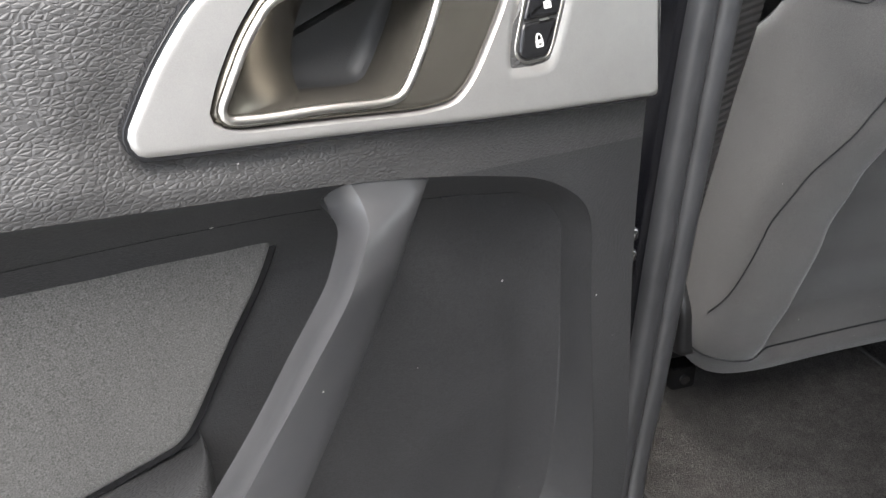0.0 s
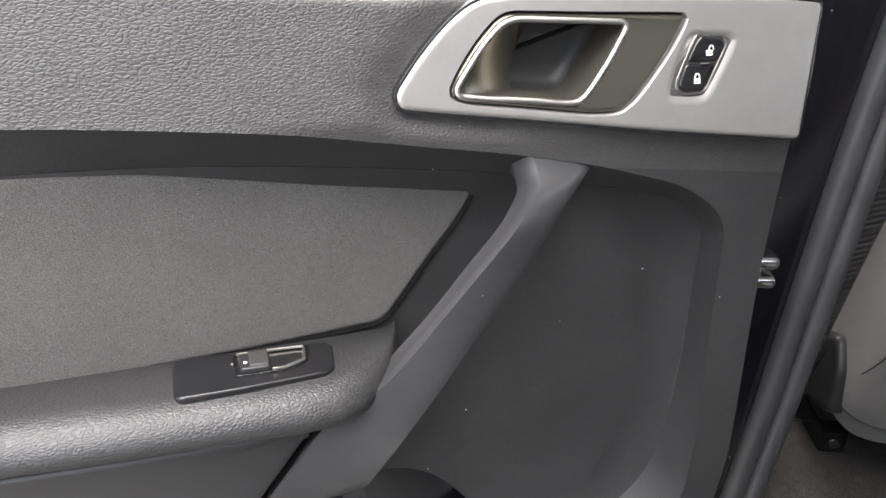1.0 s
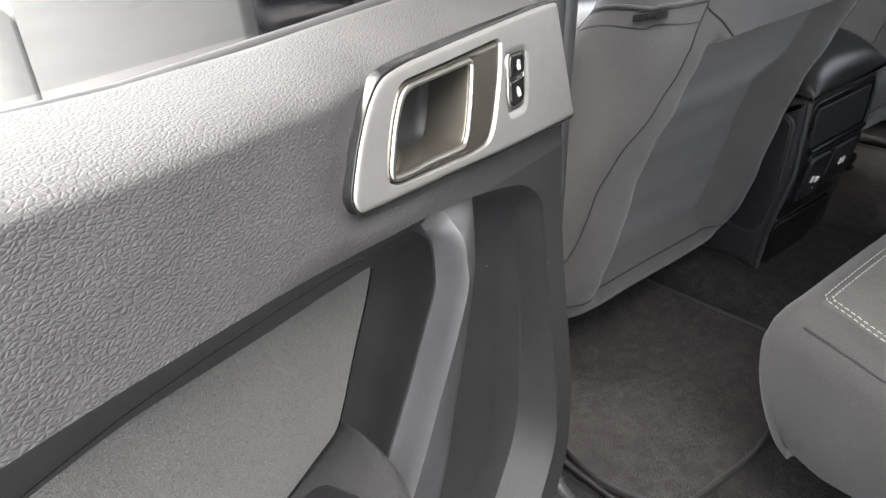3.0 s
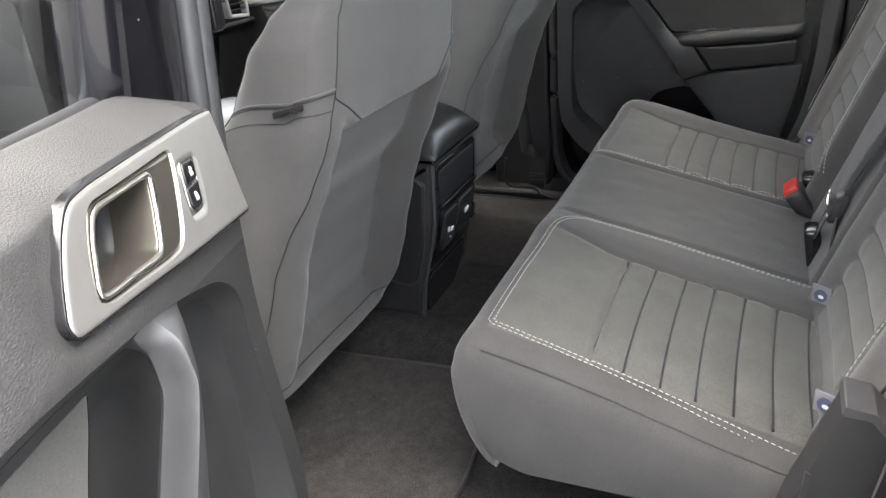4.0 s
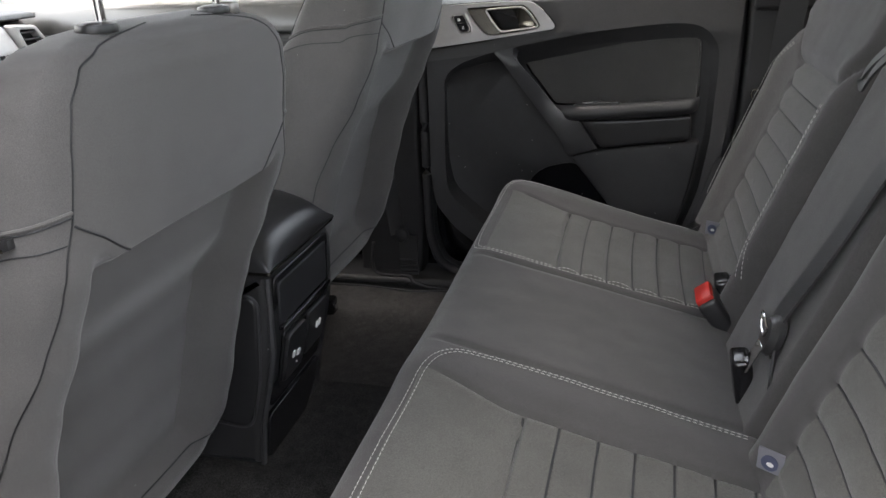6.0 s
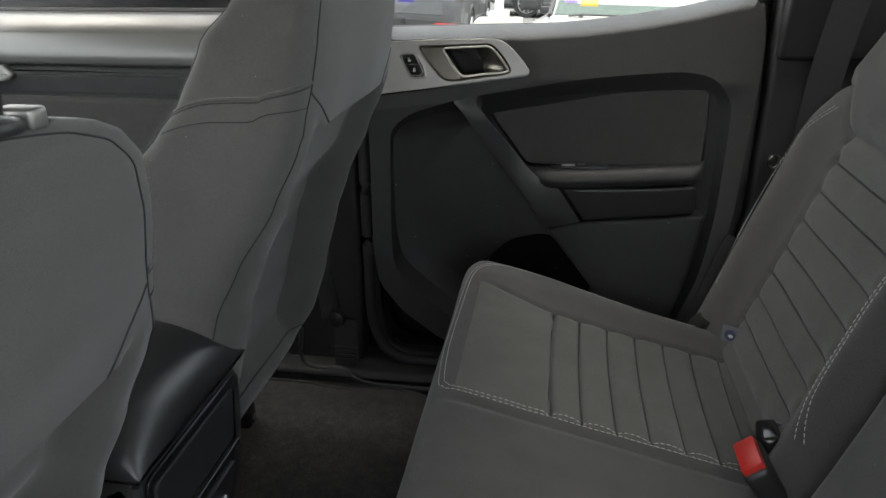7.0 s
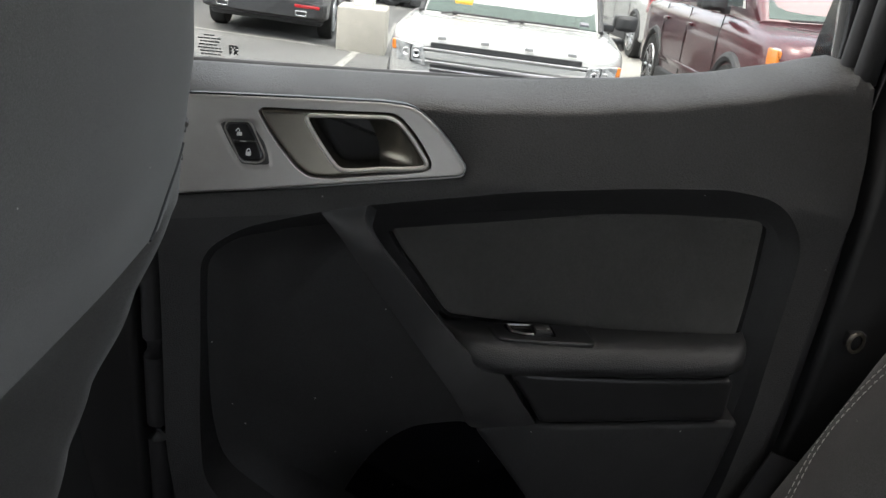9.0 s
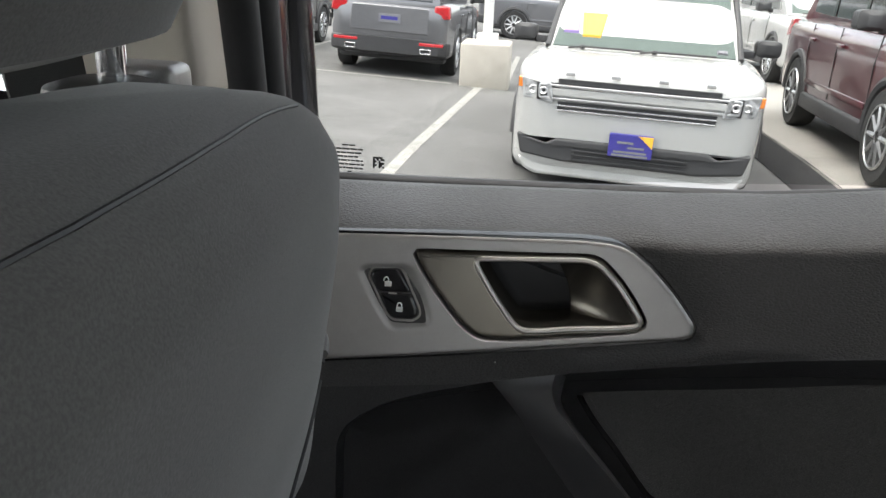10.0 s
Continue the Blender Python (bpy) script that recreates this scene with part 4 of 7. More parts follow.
        part("bolster_seam", tube([at(p[0], p[1]) for p in edge], 0.0018, 6), RUBBER, b)
        part("stitching", stitches([(p[0] - 0.006, p[1], 0) for p in edge], raised), RUBBER, b, "black stitching")
    return b


backrest(-0.600, -0.135, 1.43, (-0.449, -0.226), "charcoal fabric outer rear backrest beside the open door")
backrest(-0.128, 0.128, 1.35, None, "plain charcoal fabric centre rear backrest")
backrest(0.135, 0.676, 1.43, (0.222, 0.492), "charcoal fabric outer rear backrest beside the closed door")


# ---- front seats ----
SEAT_R = [(0.77, -0.190), (0.84, -0.150), (0.91, -0.128), (1.00, -0.104), (1.06, -0.082), (1.13, -0.050), (1.19, -0.024), (1.205, -0.018), (1.25, -0.006), (1.30, 0.0), (1.34, 0.002), (1.36, -0.004), (1.372, -0.018), (1.377, -0.042)]
SEAT_F = [(0.77, -0.43), (0.91, -0.41), (1.04, -0.35), (1.13, -0.27), (1.20, -0.185), (1.232, -0.158), (1.289, -0.128), (1.333, -0.093), (1.36, -0.068), (1.372, -0.058), (1.377, -0.052)]
SEAT_W = [(0.77, 0.206), (0.80, 0.214), (0.91, 0.216), (1.20, 0.213), (1.25, 0.210), (1.30, 0.208), (1.33, 0.199), (1.352, 0.180), (1.364, 0.157), (1.372, 0.122), (1.377, 0.065)]


def seat_point(z, a):
    """The surface of a front backrest at height z and angle a round it; 0 is straight behind."""
    xr, xf, hw = curve_at(SEAT_R, z), curve_at(SEAT_F, z), curve_at(SEAT_W, z)
    c, s = math.cos(a), math.sin(a)
    e = 0.27
    px = math.copysign(abs(c) ** e, c)
    py = math.copysign(abs(s) ** e, s)
    x = (xr + xf) / 2 + (xr - xf) / 2 * px
    y = hw * py
    if c > 0:
        face = smooth01((px - 0.35) / 0.6)
        cut = 1.200 + 0.035 * smooth01((abs(y) - 0.13) / 0.06)
        x -= (0.034 + 0.022 * smooth01((1.14 - z) / 0.08)) * face * smooth01((0.168 - abs(y)) / 0.04) * smooth01((cut - z) / 0.014) * smooth01((z - 0.78) / 0.06)
        x -= 0.008 * face * (y / 0.2) ** 2 * smooth01((z - 1.2) / 0.05)
    x += 0.0025 * noise.noise(Vector((x * 7, y * 9, z * 9)))
    y += 0.003 * noise.noise(Vector((x * 9 + 5, y * 4, z * 9)))
    return Vector((x, y, z))


def even_angles(n, e=0.27, a=0.09, b=0.21):
    """Angles at which points stand evenly spaced round a backrest's section."""
    pts = []
    for k in range(6001):
        q = 2 * math.pi * k / 6000
        c, s = math.cos(q), math.sin(q)
        pts.append((a * math.copysign(abs(c) ** e, c), b * math.copysign(abs(s) ** e, s)))
    acc = [0.0]
    for p, q in zip(pts, pts[1:]):
        acc.append(acc[-1] + math.hypot(q[0] - p[0], q[1] - p[1]))
    out, k = [], 0
    for i in range(n):
        t = acc[-1] * i / n
        while acc[k + 1] < t:
            k += 1
        f = (t - acc[k]) / max(1e-12, acc[k + 1] - acc[k])
        out.append(2 * math.pi * (k + f) / 6000)
    return out


ROUND = even_angles(150)


def front_seat(dx, yc, dz, tag, label, rise=0.0, up=-0.012, squash=1.0, post=(-0.030, 0.0, 0.088), sink=0.0):
    s = thing("bucket_seat", (dx, yc, 0.66), label, "car seat", "front seats")
    o = Vector((0, 0, 0.66 - dz))
    def shape(z, a):
        p = seat_point(z, a)
        p.z = p.z if p.z < 1.30 else 1.30 + (p.z - 1.30) * squash
        return p
    px, py, pw = post
    zz = [0.77 + 0.607 * (1 - (1 - k / 90) ** 1.4) for k in range(91)]
    part("backrest", loft([[shape(z, q) - o for q in ROUND] for z in zz], True, True), FABRIC, s)

    def seam(pts, r=0.0016, mat=RUBBER, name="seam", out=0.0002):
        path = []
        for z, a in spline([(z, a) for z, a in pts], 10):
            p = shape(z, a)
            c = Vector(((curve_at(SEAT_R, z) + curve_at(SEAT_F, z)) / 2, 0, z))
            path.append(p + (p - c).normalized() * out - o)
        return part(name, tube(path, r, 6), mat, s)
    for sg in (-1, 1):
        # corner seam, welt and seams on the flank, seam to the notch of the pad
        if tag or sg < 0:
            seam([(1.374, sg * 0.02), (1.363, sg * 0.40), (1.343, sg * 0.58), (1.295, sg * 0.56), (1.248, sg * 0.58), (1.208, sg * 0.70), (1.146, sg * 0.76), (1.09, sg * 0.95), (1.031, sg * 1.09), (0.982, sg * 1.16), (0.922, sg * 1.22), (0.867, sg * 1.4)], 0.0009)
        elif not tag:
            seam([(1.3655, -0.2), (1.3655, 0.02), (1.3655, 0.12), (1.365, 0.42), (1.362, 0.9)], 0.0007)
        seam([(0.803, 0.0), (0.803, sg * 0.4), (0.806, sg * 0.9), (0.800, sg * 1.5)], 0.0013)
        seam([(1.226 + rise, sg * 2.2), (1.240 + rise, sg * 1.62), (1.249 + rise, sg * 1.45), (1.254 + rise, sg * 0.58)], 0.0018, FABRIC, "welt", 0.0006)
        seam([(1.222 + rise, sg * 2.2), (1.236 + rise, sg * 1.62), (1.245 + rise, sg * 1.45), (1.250 + rise, sg * 0.58)], 0.0008)
        seam([(1.205 + rise, sg * 2.0), (1.218 + rise, sg * 1.60), (1.229 + rise, sg * 1.45), (1.230 + rise, sg * 0.66)], 0.0007)
        seam([(1.243, sg * 0.56), (1.225, sg * 0.29), (1.202, sg * 0.12)], 0.0011)
        seam([(1.366, sg * 2.4), (1.33, sg * 2.35), (1.28, sg * 2.3), (1.22, sg * 2.25), (1.12, sg * 2.2), (0.95, sg * 2.2)], 0.0012)
    for sg in (-1, 1):
        part("recliner_cover", place(lathe([(0.050, 0.0), (0.052, 0.010), (0.044, 0.020), (0.020, 0.024)], 28, 'y'), lambda x, y, z: (x * 0.8 - 0.345, sg * (y + 0.200), z * 1.25 + 0.155 + dz)), SOFTPLASTIC, s)
    part("hinge_shell", place(plate(fillet([(-0.30, 0.10), (-0.215, 0.13), (-0.222, 0.19), (-0.245, 0.225), (-0.30, 0.20)], 0.012), 0.0, 0.024, 0.010, 4), lambda x, y, z: (x, -0.205 - y, z + dz)), SOFTPLASTIC, s, "smooth plastic hinge shell")
    part("seat_cushion", box(-0.80, -0.28, -0.235, 0.235, 0.15 + dz, 0.27 + dz, 0.05, 4), FABRIC, s)
    part("seat_frame", box(-0.74, -0.30, -0.19, 0.19, 0.05, 0.19 + dz, 0.012), PLASTIC, s)
    for y in (-0.17, 0.17):
        r = part("seat_rail", box(-0.72, -0.285, y - 0.018, y + 0.018, 0.004, 0.05, 0.006), GLOSS, s, "black steel seat rail")
        part("rail_bolt", tube([(-0.298, y, 0.03), (-0.282, y, 0.03)], 0.007, 10), CHROME, r, "bright bolt head")
    hr = []
    zt = 0.717 + dz - 0.077 * (1 - squash) - sink
    for z, w, a, b in ((0.020, 0.094, -0.085, -0.010), (0.025, 0.108, -0.11, 0.008), (0.044, 0.114, -0.13, 0.020), (0.09, 0.126, -0.145, 0.028), (0.14, 0.132, -0.15, 0.02), (0.19, 0.125, -0.145, 0.0), (0.215, 0.09, -0.12, -0.03)):
        hr.append([(px + 0.030 + (a + b) / 2 + (b - a) / 2 * math.copysign(abs(math.cos(q)) ** 0.8, math.cos(q)), py + 0.81 * w * math.copysign(abs(math.sin(q)) ** 0.75, math.sin(q)), zt + up + z) for q in (2 * math.pi * k / 40 for k in range(40))])
    h = part("headrest", loft(hr, True, True), FABRIC, s)
    part("seam", tube([(p[0] * 1.004, p[1] * 1.004, p[2]) for p in [((lerp(hr[2][k][0], hr[3][k][0], 0.3)), lerp(hr[2][k][1], hr[3][k][1], 0.3), lerp(hr[2][k][2], hr[3][k][2], 0.3)) for k in range(40)]], 0.0014, 6, True), RUBBER, h)
    for y in (py - pw, py + pw):
        part("headrest_post", tube([(px, y, zt - 0.02), (px, y, zt + 0.08 + up)], 0.0042, 14), CHROME, s, "chrome post")
        g = part("post_guide", place(lathe([(0.0135, 0.0), (0.014, 0.004), (0.0130, 0.008), (0.008, 0.010)], 20), lambda x, yy, z: (x * 1.1 + px, yy * 1.3 + y - 0.006, z * 0.8 + zt - 0.005)), SOFTPLASTIC, s)
        if y > py:
            part("release_button", box(px - 0.011, px + 0.013, y + 0.009, y + 0.024, zt - 0.008, zt + 0.005, 0.003, 3), SILVER, g, "grey release button")
    if tag:
        p = seat_point(1.236, -1.56) - o
        t = part("airbag_tag", place(box(p.x - 0.020, p.x + 0.020, p.y - 0.006, p.y + 0.001, p.z - 0.004, p.z + 0.004, 0.001), lambda x, y, z: (x, y, z + 0.25 * (x - p.x))), SOFTPLASTIC, s, "folded dark cloth tag")
        for k in range(4):
            x = p.x - 0.004 + 0.005 * k
            part("print_bar", box(x, x + 0.003, p.y - 0.0066, p.y - 0.0056, p.z - 0.0012, p.z + 0.0018, 0), SMOKE, t)
    return s


front_seat(-0.008, -0.310, 0.0, True, "charcoal fabric driver seat set low, seen from behind", up=0.055)
front_seat(0.031, 0.315, 0.085, False, "charcoal fabric passenger seat set high, seen from behind", up=-0.006, squash=0.90, post=(-0.062, 0.053, 0.079), sink=0.0077)


# ---- centre console ----
def console():
    o = Vector((-0.30, 0.025, 0.68))
    c = thing("centre_console", o, "black centre console with padded lid and rear power sockets", "console")
    Y0, Y1 = -0.087, 0.140
    mv = lambda x, y, z: tuple(Vector((x + 0.012, y, z)) - o)
    side = fillet([(-0.66, 0.690), (-0.160, 0.705), (-0.150, 0.775), (-0.118, 0.90), (-0.112, 1.022), (-0.66, 1.022)], [0.01, 0.01, 0.08, 0.08, 0.008, 0.01])
    part("console_body", plate(side, Y1, Y0, 0.012, 4, f=mv), PLASTIC, c)
    panel = fillet([(-0.30, 0.79), (-0.165, 0.775), (-0.140, 0.86), (-0.128, 0.99), (-0.30, 0.99)], [0.03, 0.02, 0.08, 0.02, 0.03])
    part("side_panel", plate(panel, Y0 + 0.004, Y0 - 0.0045, 0.004, 3, f=mv), SOFTPLASTIC, c)
    # raised ring in paler plastic draws the highlight round the panel's outline
    ring = [mv(x, Y0 - 0.002, z) for x, z in resample(ccw(inset(ccw(panel), -0.002)), 90)]
    part("panel_rim_highlight", tube(ring, 0.0022, 8, True, up=(0, 1, 0)), PULLPL, c)
    rings = []
    for x, h in ((-0.66, 0.062), (-0.45, 0.066), (-0.30, 0.068), (-0.23, 0.067), (-0.19, 0.064), (-0.16, 0.058), (-0.138, 0.050), (-0.122, 0.040), (-0.111, 0.028), (-0.105, 0.016), (-0.102, 0.006), (-0.104, 0.001)):
        ring = []
        for k in range(33):
            v = -1 + 2 * k / 32
            w = (Y1 - Y0) / 2 + 0.004
            a = math.copysign(1 - (1 - abs(v)) ** 1.8, v)
            ring.append(mv(x, (Y0 + Y1) / 2 + w * a, 1.029 + h * (1 - abs(a) ** 3.2) ** 0.42))
        rings.append(ring)
    part("padded_lid", loft(rings, True, True), LEATHER, c, "padded black leather lid")
    part("lid_trim", plate(fillet([(-0.66, 1.0215), (-0.106, 1.0215), (-0.104, 1.0285), (-0.66, 1.0285)], 0.002), Y1 + 0.001, Y0 - 0.001, 0.004, f=mv), SMOKE, c, "thin metal trim strip")

    # rear face: u across the car, v up; it follows the console's back
    def face(u, v, d):
        x = curve_at([(0.70, -0.159), (0.775, -0.149), (0.90, -0.1175), (1.02, -0.112)], v)
        return mv(x + d, u, v)

    def slab(poly, d0, d1, r=0.003):
        return place(plate(fillet(poly, r), d0, d1, min(0.002, abs(d1 - d0) * 0.6), 3), lambda x, y, z: face(x, z, y))
    # added bar of paler plastic stands for light caught on the bevelled corner
    part("corner_highlight", tube([face(Y0 + 0.004, v, 0.001) for v in (0.705, 0.74, 0.775, 0.82, 0.86, 0.90, 0.95, 0.99, 1.018)], 0.0045, 8), PULLPL, c, "paler strip standing for the corner's highlight")
    fr = part("rear_fascia", slab([(-0.070, 0.80), (0.110, 0.80), (0.118, 0.93), (0.122, 1.012), (-0.070, 1.012)], -0.004, 0.004, 0.012), GLOSS, c)
    part("storage_slot", slab([(-0.060, 0.935), (0.108, 0.935), (0.112, 1.000), (-0.060, 1.000)], 0.002, 0.0055, 0.008), RUBBER, fr)
    part("slot_lip", slab([(-0.062, 0.927), (0.110, 0.927), (0.110, 0.934), (-0.062, 0.934)], 0.002, 0.012, 0.003), GLOSS, fr)
    soc = part("socket_plate", slab([(-0.058, 0.825), (0.100, 0.825), (0.106, 0.922), (-0.058, 0.922)], 0.003, 0.0075, 0.008), GLOSS, fr)
    part("socket_cap", slab([(-0.052, 0.834), (0.012, 0.834), (0.012, 0.912), (-0.052, 0.912)], 0.006, 0.0115, 0.008), SOFTPLASTIC, soc)
    part("port_cover", slab([(0.022, 0.840), (0.092, 0.840), (0.096, 0.912), (0.022, 0.912)], 0.006, 0.0105, 0.006), SOFTPLASTIC, soc)
    for u, v, w, h in ((-0.012, 0.866, 0.010, 0.010), (-0.030, 0.872, 0.006, 0.012), (0.056, 0.878, 0.005, 0.012), (0.066, 0.878, 0.005, 0.012), (-0.014, 0.850, 0.004, 0.004)):
        part("white_mark", slab([(u - w / 2, v - h / 2), (u + w / 2, v - h / 2), (u + w / 2, v + h / 2), (u - w / 2, v + h / 2)], 0.0095, 0.0128, 0.002), ICON, soc)
    part("kick_flap", slab([(-0.074, 0.712), (0.060, 0.712), (0.100, 0.760), (0.108, 0.792), (-0.074, 0.792)], -0.004, 0.008, 0.010), GLOSS, c, "glossy lower flap")
    return c


console()

# ---- floor ----
floor = thing("floor", (0, 0, 0.66), "dark grey cabin carpet over the centre tunnel", "floor", kind="structure")


def floor_z(x, y):
    hump = 0.045 * smooth01((0.22 - abs(y - 0.02)) / 0.10)
    n = 0.004 * noise.noise(Vector((x * 6, y * 6, 0)))
    return 0.664 + hump + n + 0.03 * smooth01((x - 0.20) / 0.12)


part("carpet", grid(lambda u, v: (lerp(-1.6, 0.70, u), lerp(-0.66, 0.66, v), floor_z(lerp(-1.6, 0.70, u), lerp(-0.66, 0.66, v)) - 0.66), 150, 110), CARPET, floor)


def floor_mat(sg, label):
    m = thing("floor_mat", (-0.12, sg * 0.41, 0.668), label, "floor mat", "rear floor mats")
    out = fillet([(-0.36, -0.615), (0.02, -0.632), (0.048, -0.612), (0.085, -0.37), (0.075, -0.215), (-0.02, -0.188), (-0.07, -0.192), (-0.11, -0.205), (-0.16, -0.198), (-0.21, -0.190), (-0.36, -0.19)], [0.02, 0.02, 0.02, 0.03, 0.02, 0.02, 0.02, 0.03, 0.03, 0.02, 0.02], 5)
    f = lambda x, y, z: (x + 0.12, sg * (z + 0.41), y - 0.668 + (floor_z(x, z) - 0.664) * 0.7)
    part("mat_top", plate(out, 0.667, 0.676, 0.003, f=f), MATCARPET, m)
    edge = [f(p[0], 0.676, p[1]) for p in resample(ccw(inset(ccw(out), 0.003)), 150)]
    part("binding", tube(edge, 0.0035, 6, True), RUBBER if sg > 0 else WEB, m, "bound edge")
    part("edge_clip", box(0.19, 0.205, sg * (-0.387 + 0.41) - 0.012, sg * (-0.387 + 0.41) + 0.012, 0.004, 0.022, 0.003), GLOSS, m, "small clip") if sg > 0 else None
    return m


floor_mat(1, "dark grey carpet floor mat with bound edge behind driver seat")
floor_mat(-1, "dark grey carpet floor mat with bound edge behind passenger seat")

# ---- belts, buckle, tags ----
def strap(path, width, across, thick=0.0014):
    """Flat webbing along a path."""
    P = spline(path, 10)
    a = Vector(across).normalized()
    rings = []
    for i, p in enumerate(P):
        d = (P[min(i + 1, len(P) - 1)] - P[max(i - 1, 0)]).normalized()
        s = (a - d * a.dot(d)).normalized() * (width / 2)
        n = d.cross(s).normalized() * thick
        rings.append([p - s - n, p + s - n, p + s + n, p - s + n])
    return loft(rings, True, True)


cb = thing("centre_seat_belt", (0.52, -0.05, 0.90), "black webbing belt across the centre backrest with steel tongue", "seat belt")
off = lambda x, y, z: (x - 0.52, y + 0.05, z - 0.90)
part("webbing", place(strap([(0.548, -0.045, 0.955), (0.548, -0.050, 0.985), (0.560, -0.054, 1.020), (0.574, -0.070, 1.062), (0.598, -0.082, 1.125), (0.621, -0.092, 1.190), (0.646, -0.112, 1.258), (0.662, -0.137, 1.307), (0.682, -0.165, 1.365), (0.715, -0.188, 1.42), (0.78, -0.20, 1.50)], 0.047, (0.12, 1, 0.12)), off), WEB, cb)
part("lower_strap", place(strap([(0.552, -0.068, 0.985), (0.548, -0.085, 0.94), (0.545, -0.095, 0.88)], 0.040, (0.4, 1, 0)), off), RUBBER, cb)
tg = part("tongue_body", place(lathe([(0.004, -0.020), (0.019, -0.018), (0.024, -0.004), (0.023, 0.010), (0.014, 0.018), (0.004, 0.019)], 24, 'x'), lambda x, y, z: off(0.545 + x * 0.55 + 0.3 * z, -0.066 + y * 1.15, 0.982 + z)), SOFTPLASTIC, cb, "black plastic tongue grip")
part("tongue_blade", place(box(-0.0015, 0.0015, -0.012, 0.012, -0.058, -0.012, 0.001), lambda x, y, z: off(0.536 + x + 0.28 * z, -0.070 + y - 0.35 * (z + 0.01), 0.985 + z)), CHROME, tg, "steel tongue")
part("tongue_slot", tube([off(*p) for p in spline([(0.533, -0.088, 1.000), (0.532, -0.072, 1.008), (0.533, -0.052, 1.006), (0.534, -0.047, 0.998), (0.531, -0.066, 0.992), (0.531, -0.084, 0.990)], 5)], 0.0018, 8, True), CHROME, tg, "steel slot rim")

bk = thing("belt_buckle", (0.512, 0.16, 0.855), "black belt buckle with red release button on the bench", "buckle")
rot = Matrix.Rotation(radians(-38), 3, 'Y')
part("buckle_case", place(box(-0.016, 0.016, -0.030, 0.030, 0.0, 0.085, 0.008, 3), lambda x, y, z: tuple(rot @ Vector((x, y, z)) + Vector((0.030, 0.018, -0.004)))), SOFTPLASTIC, bk)
part("red_button", place(box(-0.013, 0.013, -0.026, 0.026, 0.080, 0.092, 0.003, 2), lambda x, y, z: tuple(rot @ Vector((x, y, z)) + Vector((0.030, 0.018, -0.004)))), RED, bk, "red release button")
for y in (-0.03, 0.215):
    b2 = thing("belt_buckle", (0.53, y, 0.86), "black belt buckle tucked between cushion and backrest", "buckle")
    part("buckle_case", place(box(-0.012, 0.012, -0.022, 0.022, 0.0, 0.075, 0.006, 3), lambda x, yy, z: tuple(Matrix.Rotation(radians(-10), 3, 'Y') @ Vector((x, yy, z)))), GLOSS, b2)

for y, x in ((-0.226, 0.527), (-0.478, 0.524), (0.479, 0.526), (0.235, 0.530)):
    tag = thing("anchor_tag", (x, y, 0.905), "small pale cloth tag with round child seat mark", "tag", "child seat anchor tags", rz=radians(58))
    part("tag_cloth", box(-0.002, 0.0015, -0.0135, 0.0135, 0.0, 0.026, 0.0008), PAPER, tag)
    part("round_mark", place(lathe([(0.0088, -0.0036), (0.0088, -0.002)], 20, 'x'), lambda xx, yy, zz: (xx, yy, zz + 0.012)), DARKMARK, tag, "dark round mark")
    part("mark_figure", place(lathe([(0.0032, -0.0042), (0.0032, -0.0036)], 10, 'x'), lambda xx, yy, zz: (xx, yy * 1.2 - 0.001, zz * 0.8 + 0.011)), ICON, tag)

lp = thing("tether_loop", (0.640, -0.02, 1.27), "thin black strap loop hanging on the centre backrest", "strap")
part("loop", place(strap([(0.655, -0.055, 1.335), (0.640, -0.045, 1.318), (0.634, 0.00, 1.292), (0.632, 0.028, 1.270), (0.630, 0.012, 1.262), (0.630, -0.02, 1.285), (0.640, -0.048, 1.312)], 0.011, (0.3, 0.3, 1)), lambda x, y, z: (x - 0.640 - 0.012, y + 0.02, z - 1.27)), RUBBER, lp)

fb = thing("outer_seat_belt", (0.60, 0.62, 1.10), "black ribbed webbing belt hanging by the rear pillar", "seat belt", "outer rear belts")
part("webbing", place(strap([(0.715, 0.565, 1.74), (0.668, 0.59, 1.50), (0.640, 0.615, 1.30), (0.635, 0.635, 1.14)], 0.047, (1, -0.35, 0)), lambda x, y, z: (x - 0.60, y - 0.62, z - 1.10)), WEB, fb)
part("lower_strap", place(strap([(0.505, 0.655, 0.80), (0.530, 0.660, 0.90), (0.565, 0.668, 1.0)], 0.045, (1, 0, 0)), lambda x, y, z: (x - 0.60, y - 0.62, z - 1.10)), WEB, fb)
nb = thing("outer_seat_belt", (0.60, -0.62, 1.10), "black ribbed webbing belt beside the near backrest", "seat belt", "outer rear belts")
part("webbing", place(strap([(0.640, -0.60, 1.74), (0.622, -0.625, 1.45), (0.600, -0.642, 1.2), (0.575, -0.648, 1.0), (0.555, -0.65, 0.86), (0.54, -0.65, 0.78)], 0.047, (1, 0.5, 0)), lambda x, y, z: (x - 0.60, y + 0.62, z - 1.10)), WEB, nb)

